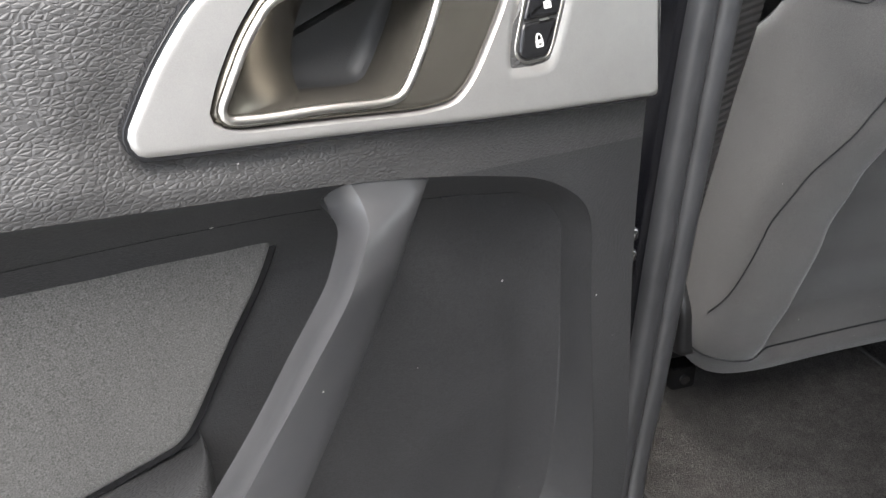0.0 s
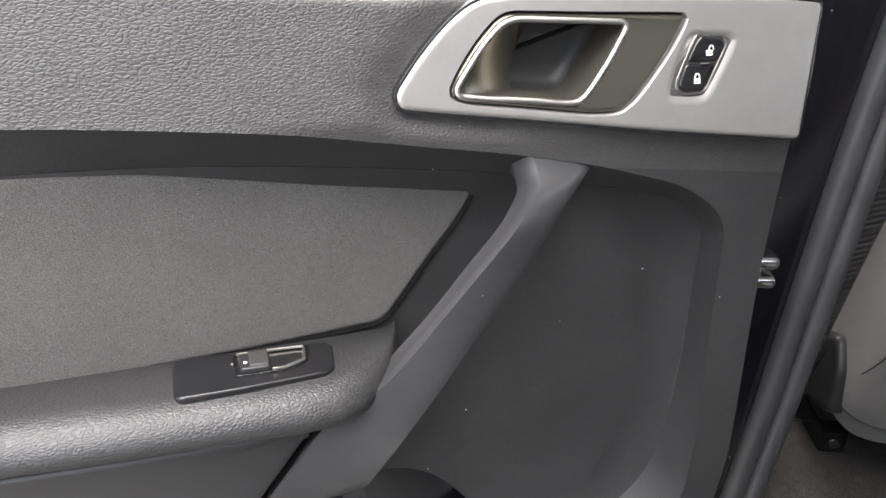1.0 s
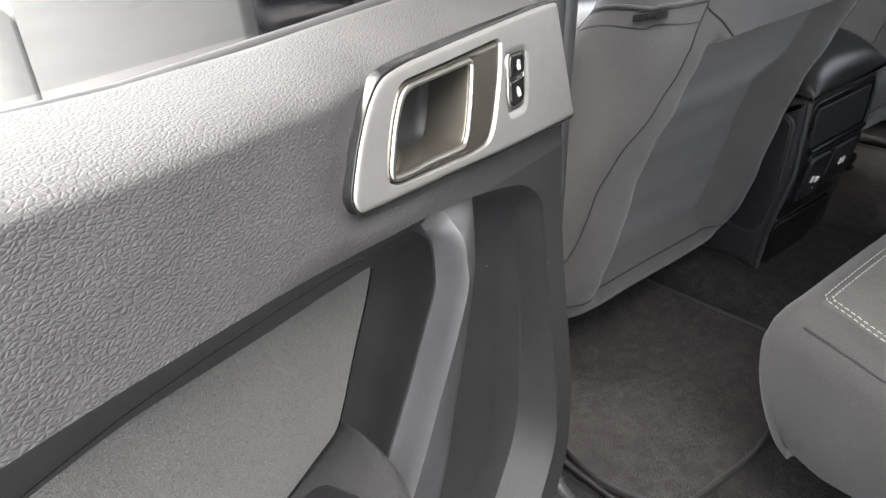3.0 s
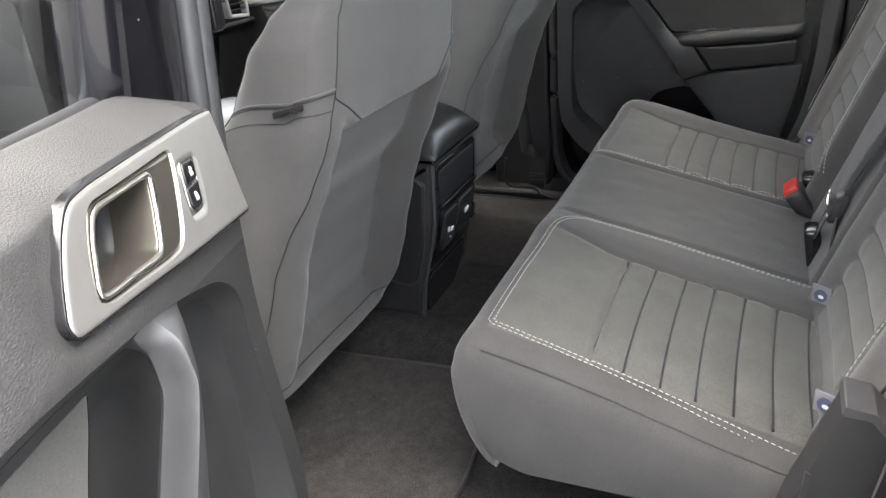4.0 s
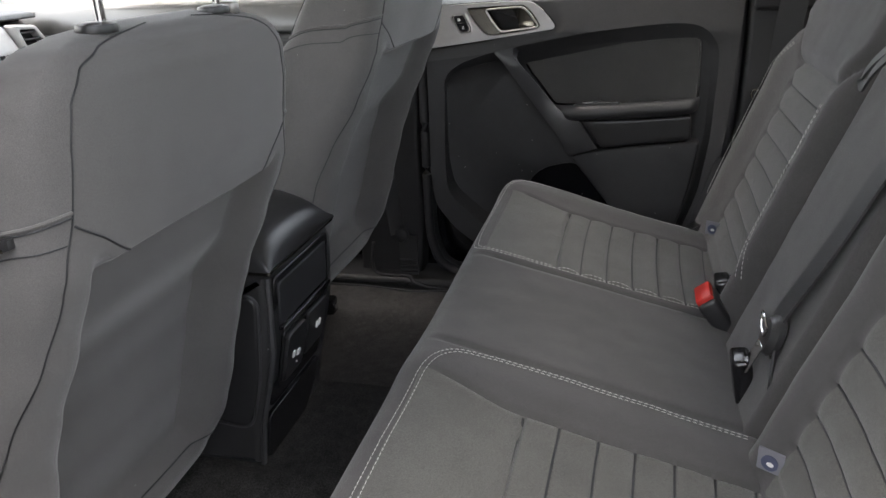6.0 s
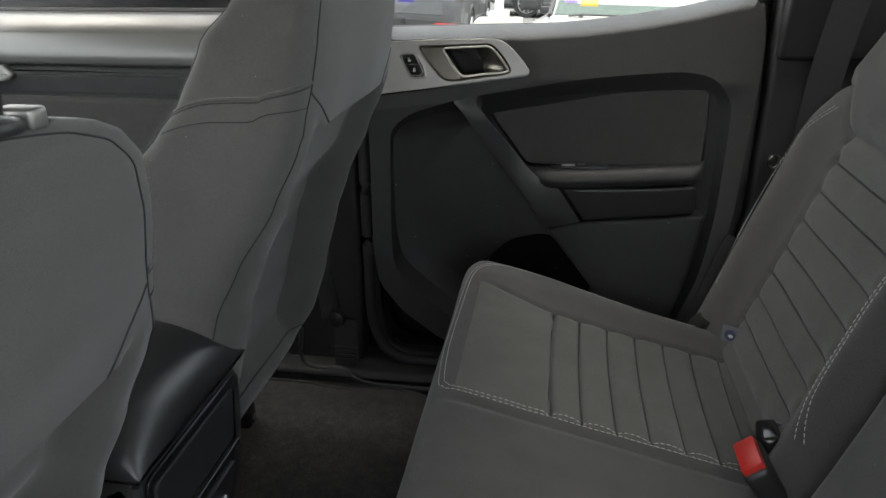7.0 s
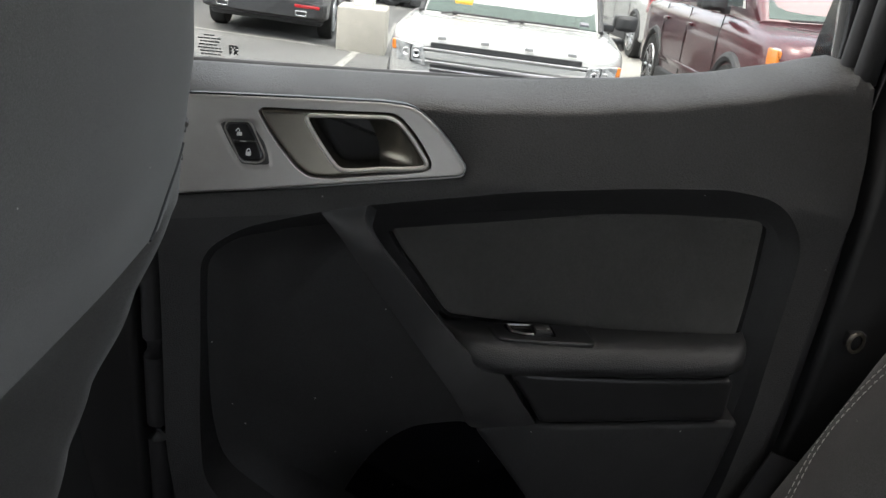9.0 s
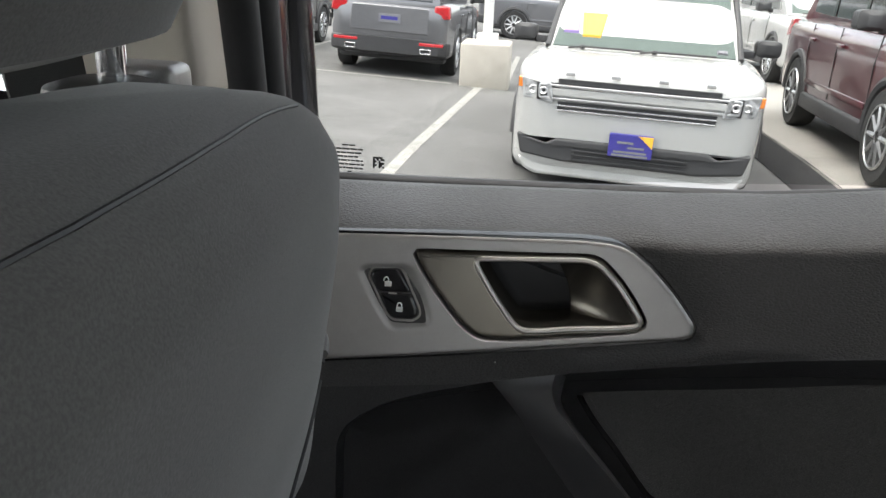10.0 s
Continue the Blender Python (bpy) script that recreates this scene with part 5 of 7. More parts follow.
for sg in (-1, 1):
    hc = thing("hinge_cover", (0.53, sg * 0.585, 0.84), "black plastic cover over the seat hinge", "cover", "seat hinge covers")
    hi = 0 if sg < 0 else 0.10
    low = lambda x, y, z: (x - 0.53, y, z - 0.84)
    part("cover_shell", plate(fillet([(0.524, 1.002 - hi), (0.548, 0.998 - hi), (0.578, 0.962 - hi), (0.578, 0.80), (0.47, 0.80), (0.487, 0.88)], [0.006, 0.01, 0.01, 0.01, 0.01, 0.02]), -0.025, 0.025, 0.007, 4, f=low), DARKPL, hc)
    part("cover_cap", plate(fillet([(0.5215, 1.000 - hi), (0.524, 1.010 - hi), (0.549, 1.006 - hi), (0.581, 0.966 - hi), (0.576, 0.962 - hi), (0.546, 0.998 - hi)], 0.002), -0.026, 0.026, 0.003, 3, f=low), PULLPL, hc, "smooth top strip")
    part("cover_rib", plate(fillet([(0.500, 0.93 - hi * 0.6), (0.505, 0.93 - hi * 0.6), (0.498, 0.81), (0.492, 0.81)], 0.001), -0.0275, -0.022, 0.001, 2, f=low), SOFTPLASTIC, hc)

# ---- cab body ----
body = thing("cab_body", (0, 0, 0.5), "black painted pickup cab with pillars and roof", "car body", kind="structure")


def bd(name, bm, mat, label=""):
    return part(name, place(bm, lambda x, y, z: (x, y, z - 0.5)), mat, body, label)


bd("roof", box(-1.25, 0.85, -0.64, 0.64, 1.80, 1.84, 0.02), PAINT)
bd("headliner", box(-1.23, 0.83, -0.62, 0.62, 1.785, 1.797, 0.004), LIGHTTRIM)
bd("rear_wall", box(0.80, 0.86, -0.70, 0.70, 0.60, 1.36, 0.01), PLASTIC)
bd("rear_header", box(0.74, 0.83, -0.62, 0.62, 1.70, 1.80, 0.02), PAINT)
rw = box(0.775, 0.780, -0.60, 0.60, 1.34, 1.72, 0)
bd("rear_window", rw, GLASS, "clear rear window glass").visible_shadow = False
bd("underbody", box(-2.2, 0.90, -0.80, 0.80, 0.45, 0.645, 0.02), PAINT)
bd("firewall", box(-1.75, -1.68, -0.75, 0.75, 0.60, 1.20, 0.02), PLASTIC)
bd("bonnet", box(-3.1, -1.70, -0.85, 0.85, 0.55, 1.14, 0.08, 4), PAINT)


def pillar_slab(poly, s, ya, yb, r=0.012, tilt=0.0):
    """A pillar panel with an outline in (x, z); it leans in by tilt above the belt line."""
    return place(plate(fillet(poly, r), yb, ya, 0.008, 3), lambda x, y, z: (x, s * (y - tilt * max(0.0, z - 1.20)), z))


for s in (-1, 1):
    bd("sill_trim", place(plate(fillet([(-1.6, 0.62), (0.62, 0.62), (0.62, 0.69), (-1.6, 0.69)], 0.01), 0.80, 0.655, 0.015, 3), lambda x, y, z: (x, s * y, z)), DARKPL)
    bd("centre_pillar", pillar_slab([(-0.27, 0.62), (-0.115, 0.62), (-0.105, 0.80), (-0.108, 1.40), (-0.25, 1.40)], s, 0.705, 0.80), DARKPL)
    bd("pillar_top", pillar_slab([(-0.225, 1.395), (-0.112, 1.395), (-0.108, 1.79), (-0.20, 1.79)], s, 0.700, 0.75, tilt=0.16), LIGHTTRIM, "pale cloth pillar trim")
    bd("pillar_outer", pillar_slab([(-0.27, 0.60), (-0.09, 0.60), (-0.075, 0.80), (-0.085, 1.38), (-0.07, 1.79), (-0.22, 1.79), (-0.26, 1.38)], s, 0.76, 0.80, tilt=0.14), PAINT, "black painted door jamb")
    bd("rear_pillar", pillar_slab([(0.44, 0.62), (0.84, 0.62), (0.84, 1.40), (0.582, 1.40), (0.577, 1.05), (0.555, 0.88), (0.50, 0.72)], s, 0.6975, 0.78), DARKPL)
    bd("pillar_panel", pillar_slab([(0.584, 1.292), (0.84, 1.292), (0.82, 1.79), (0.60, 1.79)], s, 0.6950, 0.74, tilt=0.14), DARKPL)
    bd("quarter_jamb", pillar_slab([(0.48, 0.70), (0.40, 0.55), (0.90, 0.55), (0.90, 1.40), (0.80, 1.79), (0.60, 1.79), (0.575, 1.40), (0.572, 1.05), (0.548, 0.87)], s, 0.765, 0.90, 0.02, tilt=0.14), PAINT, "black painted door jamb")
    bd("roof_rail", tube([(-1.2, s * 0.64, 1.79), (0.83, s * 0.64, 1.79)], 0.04, 8), PAINT)
    seal = [(-0.090, s * 0.565, 1.74), (-0.089, s * 0.614, 1.50), (-0.088, s * 0.6475, 1.26), (-0.088, s * 0.664, 1.06), (-0.088, s * 0.675, 0.90), (-0.082, s * 0.690, 0.77), (-0.04, s * 0.712, 0.702), (0.08, s * 0.720, 0.692), (0.42, s * 0.722, 0.692), (0.52, s * 0.724, 0.76), (0.552, s * 0.724, 0.92), (0.561, s * 0.722, 1.2), (0.562, s * 0.714, 1.35), (0.558, s * 0.706, 1.42), (0.545, s * 0.66, 1.74)]
    if s > 0:
        seal = [(x + (0.017 if x < 0 and z > 1.3 else 0.0), 0.735 if z < 1.3 else y + 0.05, z) for x, y, z in seal]
    sp = spline(seal, 8)
    # daylit grey copy on the open side, black rubber on the closed side
    bd("door_seal", tube(sp, 0.0118, 12), SEALRUBBER if s < 0 else RUBBER, "rubber door seal")
    bd("seal_lip", tube([(p.x + (-0.003 if p.x < 0.2 else 0.003), p.y - s * 0.0215, p.z) for p in sp], 0.0112, 12), SEALRUBBER if s < 0 else RUBBER)
    # painted return between the seal and the outer skin
    outx = lambda p: -0.072 if p.x < 0 else 0.578 if p.x > 0.5 else p.x
    rows = []
    for p in sp:
        t = smooth01((p.x + 0.1) / 0.12) * smooth01((0.55 - p.x) / 0.06)
        rows.append([(p.x + (-0.012 if p.x < 0.2 else 0.012) * (1 - t), p.y - s * 0.02, p.z - 0.012 * t), (p.x + (0.004 if p.x < 0.2 else -0.004) * (1 - t), p.y + s * 0.022, p.z - 0.010 * t), (lerp(outx(p), p.x, t), p.y + s * 0.07, p.z - 0.02 * t), (lerp(outx(p), p.x, t), p.y + s * 0.15, p.z - 0.035 * t)])
    if s < 0:
        bd("jamb_return", loft(rows, cyclic=False), PAINT, "black painted door jamb")
    # belt anchor at the foot of the pillar
    an = thing("belt_anchor", (-0.137, s * 0.685, 0.69), "ribbed black belt anchor with round cap at the pillar foot", "belt anchor", "front belt anchors")
    part("ribbed_strap", place(strap([(0, 0, 0.0), (0.0, 0, 0.10)], 0.045, (1, 0, 0), 0.004), lambda x, y, z: (x, y, z)), WEB, an)
    for k in range(5):
        part("rib", tube([(-0.022, -s * 0.006, 0.004 + 0.009 * k), (0.022, -s * 0.006, 0.004 + 0.009 * k)], 0.0025, 6), SOFTPLASTIC, an)
    part("round_cap", place(lathe([(0.018, 0.0), (0.020, 0.006), (0.016, 0.016), (0.006, 0.020)], 20, 'y'), lambda x, y, z: (x - 0.015, -s * y, z + 0.105)), SOFTPLASTIC, an)
    edge = [(-0.215, s * 0.655, 0.78), (-0.213, s * 0.652, 0.705), (-0.135, s * 0.650, 0.700), (-0.115, s * 0.645, 0.685), (-0.06, s * 0.640, 0.676), (0.10, s * 0.640, 0.674)]
    bd("sill_edge", tube(spline(edge, 6), 0.004, 8), SOFTPLASTIC)

for s in (-1, 1):
    db = thing("front_seat_belt", (-0.14, s * 0.64, 1.0), "black ribbed webbing belt hanging by the centre pillar", "seat belt", "front belts")
    run = [(-0.150, s * 0.575, 1.62), (-0.146, s * 0.610, 1.35), (-0.140, s * 0.635, 1.15), (-0.138, s * 0.655, 0.95), (-0.150, s * 0.672, 0.80)]
    if s > 0:
        run = [(-0.190, 0.60, 1.62), (-0.187, 0.640, 1.42), (-0.184, 0.660, 1.20), (-0.175, 0.672, 0.95), (-0.160, 0.675, 0.80)]
    else:
        run = [(-0.150, -0.515, 1.62), (-0.145, -0.545, 1.38), (-0.140, -0.572, 1.227), (-0.140, -0.590, 1.136), (-0.140, -0.607, 1.040), (-0.140, -0.626, 0.93), (-0.142, -0.645, 0.84), (-0.150, -0.665, 0.76)]
    part("webbing", place(strap(run, 0.046, (-0.5, -s, 0)), lambda x, y, z: (x + 0.14, y - s * 0.64, z - 1.0)), RIBWEB if s < 0 else WEB, db)
    if s < 0:
        part("belt_stop", place(box(-0.010, 0.010, -0.011, 0.011, -0.021, 0.021, 0.007, 3), lambda x, y, z: (x - 0.004 + 0.05 * z, y + 0.112 - 0.06 * z, z + 0.348)), GLOSS, db, "gloss black belt tongue grip")

# striker that the far backrest locks to
lt = thing("seat_latch", (0.603, 0.686, 1.131), "small brass-coloured steel seat latch loop on the rear pillar", "latch")
part("loop", tube([(0.007 * math.cos(a), 0.0, 0.010 * math.sin(a)) for a in (2 * math.pi * k / 20 for k in range(20))], 0.0022, 8, True, up=(0, 1, 0)), SMOKE, lt)
part("foot", box(-0.006, 0.012, 0.001, 0.020, -0.008, 0.008, 0.003), SOFTPLASTIC, lt)

# door check arm of the open door
ck = thing("door_check_arm", (-0.058, -0.730, 1.076), "bright steel door check arm in the hinge gap", "door check")
part("arm", box(-0.012, 0.04, -0.032, -0.014, -0.005, 0.005, 0.002), CHROME, ck)
part("roller_case", box(-0.012, 0.008, -0.006, 0.018, -0.011, 0.011, 0.004), SMOKE, ck)
for z in (-0.010, 0.008):
    part("link", place(box(-0.010, 0.014, -0.006, 0.016, -0.0055, 0.0055, 0.004, 3), lambda x, y, w: (x + 0.006, y + 0.002, w + z)), CHROME, ck)

# glazing in front
ws = thing("windscreen", (-1.3, 0, 1.3), "clear laminated windscreen", "window", kind="structure")
bm = bmesh.new()
bm.faces.new([bm.verts.new(p) for p in ((-0.42, -0.66, -0.15), (-0.42, 0.66, -0.15), (0.07, 0.56, 0.49), (0.07, -0.56, 0.49))])
bmesh.ops.solidify(bm, geom=bm.faces[:], thickness=0.005)
part("pane", bm, GLASS, ws).visible_shadow = False

# ---- front doors and dashboard ----
def front_door(s):
    o = Vector((-0.70, s * 0.76, 0.66))
    d = thing("front_door", o, "closed front car door with grained trim and silver handle bezel", "car door", "front doors")
    mv = lambda x, y, z: (x - o.x, s * y - o.y, z - o.z)
    part("trim", plate(fillet([(-1.30, 1.268), (-0.30, 1.268), (-0.285, 1.10), (-0.30, 0.70), (-1.25, 0.70)], 0.02), 0.79, 0.735, 0.022, 5, f=mv), VINYL, d)
    sec = spline([(0.775, 1.250), (0.722, 1.258), (0.715, 1.270), (0.718, 1.290), (0.728, 1.315), (0.742, 1.333), (0.762, 1.346), (0.788, 1.351)], 4)
    part("upper_roll", loft([[mv(x, p[0] + e, p[1]) for p in sec] for x, e in ((-1.31, 0.01), (-1.30, 0.0), (-0.30, 0.0), (-0.288, 0.012))], cyclic=False), TOPROLL, d, "smooth vinyl roll under the window")
    part("recess", plate(fillet([(-1.2, 1.235), (-0.36, 1.240), (-0.345, 0.80), (-1.2, 0.80)], 0.03), 0.745, 0.7335, 0.003, f=mv), PLASTIC, d)
    part("groove", plate(fillet([(-1.2, 1.205), (-0.36, 1.205), (-0.36, 1.240), (-1.2, 1.236)], 0.006), 0.74, 0.7325, 0.002, f=mv), RUBBER, d)
    part("cloth_insert", plate(fillet([(-1.0, 1.20), (-0.37, 1.20), (-0.36, 1.0), (-0.9, 0.98)], 0.02), 0.74, 0.726, 0.012, f=mv), DOORCLOTH, d)
    fwd = lambda poly: [(x - 0.97, z - 0.031) for x, z in poly]
    bz = part("bezel", plate(fillet(fwd([(-0.115, 1.300), (-0.054, 1.3118), (0.03, 1.3155), (0.127, 1.3188), (0.168, 1.3066), (0.2025, 1.269), (0.186, 1.2582), (0.0386, 1.2370), (-0.115, 1.2185)]), [0.004, 0.1, 0.1, 0.05, 0.04, 0.015, 0.03, 0.1, 0.004]), 0.74, 0.722, 0.006, f=mv), DASHSILVER, d, "satin silver bezel")
    lv = fillet(fwd(LEVER), 0.008)
    op = fillet(fwd(OPENING), 0.006)
    lever = part("lever", place(frame_plate(lv, op, 0.722, 0.7185, 0.002, 100), mv), SMOKE, bz, "smoked satin pull lever")
    part("opening_rim", tube([mv(x, 0.7178, z) for x, z in resample(ccw(inset(ccw(op), -0.001)), 80)], 0.0018, 8, True, up=(0, 1, 0)), SATIN, bz, "bright satin rim")
    part("cup", plate(inset(ccw(op), -0.002), 0.724, 0.7212, 0.0005, f=mv), RUBBER, bz)
    part("lock_switch", plate(fillet(fwd(LOCK), 0.004), 0.724, 0.7185, 0.002, f=mv), GLOSS, bz, "gloss black lock switch")
    part("outer_skin", plate(fillet([(-1.35, 1.37), (-0.20, 1.375), (-0.18, 0.95), (-0.20, 0.60), (-1.35, 0.60)], 0.03), 0.79, 0.905, 0.02, f=mv), PAINT, d, "black painted outer skin")
    bm = bmesh.new()
    bm.faces.new([bm.verts.new(mv(*p)) for p in ((-1.30, 0.80, 1.34), (-0.24, 0.80, 1.35), (-0.235, 0.735, 1.75), (-0.85, 0.735, 1.75))])
    bmesh.ops.solidify(bm, geom=bm.faces[:], thickness=0.004)
    part("window_pane", bm, GLASS, d, "clear side window glass").visible_shadow = False
    part("window_frame", tube([mv(*p) for p in ((-0.235, 0.80, 1.33), (-0.235, 0.74, 1.75), (-0.85, 0.735, 1.76), (-1.36, 0.80, 1.36))], 0.022, 8, up=(0, 1, 0)), PAINT, d, "black window frame")
    part("glass_seal", tube([mv(-1.3, 0.787, 1.350), mv(-0.25, 0.787, 1.352)], 0.006, 8), RUBBER, d)
    return d


front_door(1)
front_door(-1)

dash = thing("dashboard", (-1.2, 0, 0.9), "dark dashboard with silver band and round vents", "dashboard")
mvd = lambda x, y, z: (x + 1.2, y, z - 0.9)
prof = [(-1.70, 1.24), (-1.60, 1.30), (-1.25, 1.325), (-1.13, 1.320), (-1.09, 1.30), (-1.07, 1.22), (-1.12, 1.18), (-1.16, 1.0), (-1.3, 0.80), (-1.70, 0.80)]
part("dash_body", place(plate(fillet(prof, 0.02), -0.70, 0.70, 0.02, 3), mvd), VINYL, dash)
part("trim_band", place(plate(fillet([(-1.12, 1.302), (-1.040, 1.298), (-1.000, 1.235), (-1.005, 1.188), (-1.09, 1.178)], 0.014), 0.16, 0.570, 0.01, 3), mvd), DASHSILVER, dash, "satin silver band")
part("lower_lip", place(plate(fillet([(-1.12, 1.172), (-1.000, 1.172), (-0.994, 1.160), (-1.04, 1.135), (-1.12, 1.12)], 0.006), 0.16, 0.70, 0.006, 3), mvd), SOFTPLASTIC, dash, "smooth lower lip")
part("top_pad", place(plate(fillet([(-1.60, 1.325), (-1.10, 1.325), (-1.055, 1.318), (-1.045, 1.306), (-1.10, 1.300), (-1.60, 1.300)], 0.006), -0.69, 0.69, 0.01, 3), mvd), PADDED, dash, "padded grained top")
for k in range(6):
    part("print_bar", place(box(-1.0045, -1.0005, 0.455 + 0.022 * k, 0.468 + 0.022 * k, 1.228, 1.237, 0), mvd), PULLPL, dash)
for y in (0.13, -0.13):
    v = part("vent", place(tube([(-1.062, y + 0.052 * math.cos(a), 1.255 + 0.060 * math.sin(a)) for a in (2 * math.pi * k / 28 for k in range(28))], 0.009, 8, True, up=(1, 0, 0)), mvd), SATIN, dash, "satin vent ring")
    part("vent_well", place(box(-1.09, -1.060, y - 0.044, y + 0.044, 1.205, 1.305, 0.012), mvd), RUBBER, v)
    for k in range(5):
        part("slat", place(box(-1.075, -1.052, y - 0.042, y + 0.042, 1.213 + 0.019 * k, 1.218 + 0.019 * k, 0.001), mvd), SOFTPLASTIC, v)
for sg in (1, -1):
    # upright slanted end vents
    slant = lambda y, x, z: mvd(x - 0.25 * max(0.0, z - 1.235), sg * y, z)
    out = fillet([(0.590, 1.180), (0.682, 1.172), (0.680, 1.215), (0.640, 1.292), (0.572, 1.298), (0.578, 1.255)], 0.010)
    v = part("vent", place(frame_plate(out, inset(ccw(out), 0.011), -1.03, -1.000, 0.004), slant), DASHSILVER, dash, "satin vent frame")
    part("vent_well", place(plate(inset(ccw(out), 0.009), -1.05, -1.022, 0.002), slant), RUBBER, v)
    for k in range(6):
        z = 1.198 + 0.0155 * k
        part("slat", place(box(0.592 - 0.001 * k, 0.676 - 0.007 * k, -1.018, -1.003, z, z + 0.0035, 0.001), slant), SOFTPLASTIC, v)
    part("thumb_wheel", place(box(0.625, 0.640, -1.012, -0.998, 1.232, 1.241, 0.002), slant), SATIN, v, "small bright slider")
part("glove_box", place(plate(fillet([(0.22, 1.18), (0.66, 1.18), (0.63, 1.0), (0.25, 1.0)], 0.02), -1.15, -1.11, 0.01), lambda x, y, z: mvd(y, x, z)), PLASTIC, dash)

sw = thing("steering_wheel", (-0.77, -0.33, 1.20), "black leather steering wheel with grey spokes", "steering wheel")
tilt = Matrix.Rotation(radians(-66), 3, 'Y')
rimp = [tuple(tilt @ Vector((0.185 * math.cos(a), 0.185 * math.sin(a), 0))) for a in (2 * math.pi * k / 48 for k in range(48))]
part("rim", tube(rimp, 0.016, 10, True), SOFTPLASTIC, sw)
part("hub", place(lathe([(0.02, -0.03), (0.07, -0.02), (0.075, 0.0), (0.06, 0.02), (0.02, 0.026)], 24), lambda x, y, z: tuple(tilt @ Vector((x, y, z)))), SOFTPLASTIC, sw)
for a in (0.2, math.pi - 0.2, -math.pi / 2):
    part("spoke", tube([tuple(tilt @ Vector((0.05 * math.cos(a + math.pi / 2), 0.05 * math.sin(a + math.pi / 2), 0))), tuple(tilt @ Vector((0.18 * math.cos(a + math.pi / 2), 0.18 * math.sin(a + math.pi / 2), 0)))], 0.014, 8), SILVER, sw)
part("column", tube([(0, 0, 0), (-0.32, 0, -0.10)], 0.045, 14), PLASTIC, sw)
gs = thing("gear_lever", (-0.70, 0.06, 0.955), "black gear lever with satin ring", "gear lever")
part("stalk", tube([(0, 0, 0), (0.01, 0, 0.10)], 0.012, 10), PLASTIC, gs)
part("knob", place(lathe([(0.012, 0.09), (0.024, 0.10), (0.030, 0.13), (0.026, 0.16), (0.012, 0.172)], 20), lambda x, y, z: (x * 1.2 + 0.01, y, z)), GLOSS, gs)


# ---- outside: car park ----
def ground_z(x, y):
    """The car park is level round the pickup and leans a little on its right side."""
    fall = -0.19 * smooth01((y - 1.0) / 4.5) - 0.028 * max(0.0, min(y, 17.0) - 7.0)
    lean = -0.045 * max(-14.0, min(1.0, x)) * smooth01((y - 1.5) / 4)
    return fall + lean - 0.02


ASPHALT = material("worn_asphalt", (0.100, 0.099, 0.097), 0.9, bump=(("noise", 90, 0.4, 0.004), ("noise", 12, 0.2, 0.004)), var=0.22, var_scale=1.2)
CONCRETE = material("pale_concrete", (0.25, 0.24, 0.22), 0.9, bump=(("noise", 60, 0.3, 0.003),), var=0.14, var_scale=1.6)
CASTCONC = material("cast_concrete_block", (0.45, 0.42, 0.37), 0.9, bump=(("noise", 40, 0.4, 0.004),), var=0.12, var_scale=5)
LINEPAINT = material("worn_line_paint", (0.24, 0.235, 0.22), 0.85, bump=(("noise", 90, 0.3, 0.002),), var=0.35, var_scale=9)
POLE = material("painted_pole", (0.62, 0.62, 0.60), 0.5, var=0.06)
WHITEP = material("white_car_paint", (0.38, 0.38, 0.372), 0.25, coat=0.5, var=0.03)
GREYP = material("grey_car_paint", (0.15, 0.15, 0.16), 0.35, metal=0.5, coat=0.9, var=0.05)
MAROON = material("maroon_car_paint", (0.075, 0.012, 0.018), 0.3, metal=0.3, coat=1.0, var=0.05)
BLACKP = material("dark_car_paint", (0.012, 0.013, 0.016), 0.25, coat=1.0, var=0.05)
CLADDING = material("dark_cladding", (0.035, 0.035, 0.037), 0.6, var=0.1)
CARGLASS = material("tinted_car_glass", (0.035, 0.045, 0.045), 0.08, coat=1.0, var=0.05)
# pale grey-green stands in for the sky's reflection; mirror gloss is nearly off
SCREEN = material("painted_sky_windscreen", (0.095, 0.118, 0.110), 0.30, spec=0.04, coat=0.0, var=0.06)
TYRE = material("tyre_rubber", (0.022, 0.022, 0.022), 0.85, bump=(("noise", 200, 0.3, 0.002),), var=0.2)
ALLOY = material("alloy_wheel", (0.55, 0.55, 0.56), 0.3, metal=0.9, var=0.05)
LAMP = material("lamp_lens", (0.30, 0.305, 0.31), 0.15, coat=0.6, var=0.75, var_scale=22)
TAIL = material("red_tail_lens", (0.45, 0.015, 0.02), 0.15, coat=1.0)
AMBER = material("amber_lens", (0.75, 0.22, 0.03), 0.2, coat=1.0)
BLUESIGN = material("blue_print", (0.035, 0.03, 0.22), 0.5)
YELLOW = material("yellow_print", (0.80, 0.45, 0.05), 0.5)
VIOLET = material("violet_print", (0.28, 0.20, 0.45), 0.5)

gr = thing("ground", (0, 0, 0), "worn grey asphalt car park", "ground", kind="structure")


def spread(u, lo, mid0, mid1, hi):
    if u < 0.2:
        return lerp(lo, mid0, (u / 0.2) ** 0.4)
    if u > 0.8:
        return lerp(mid1, hi, ((u - 0.8) / 0.2) ** 2.5)
    return lerp(mid0, mid1, (u - 0.2) / 0.6)


def ground_at(u, v):
    x, y = spread(u, -600, -15, 15, 600), spread(v, -600, -6, 40, 600)
    return (x, y, ground_z(x, y))


part("ground_sheet", grid(ground_at, 100, 160), ASPHALT, gr)


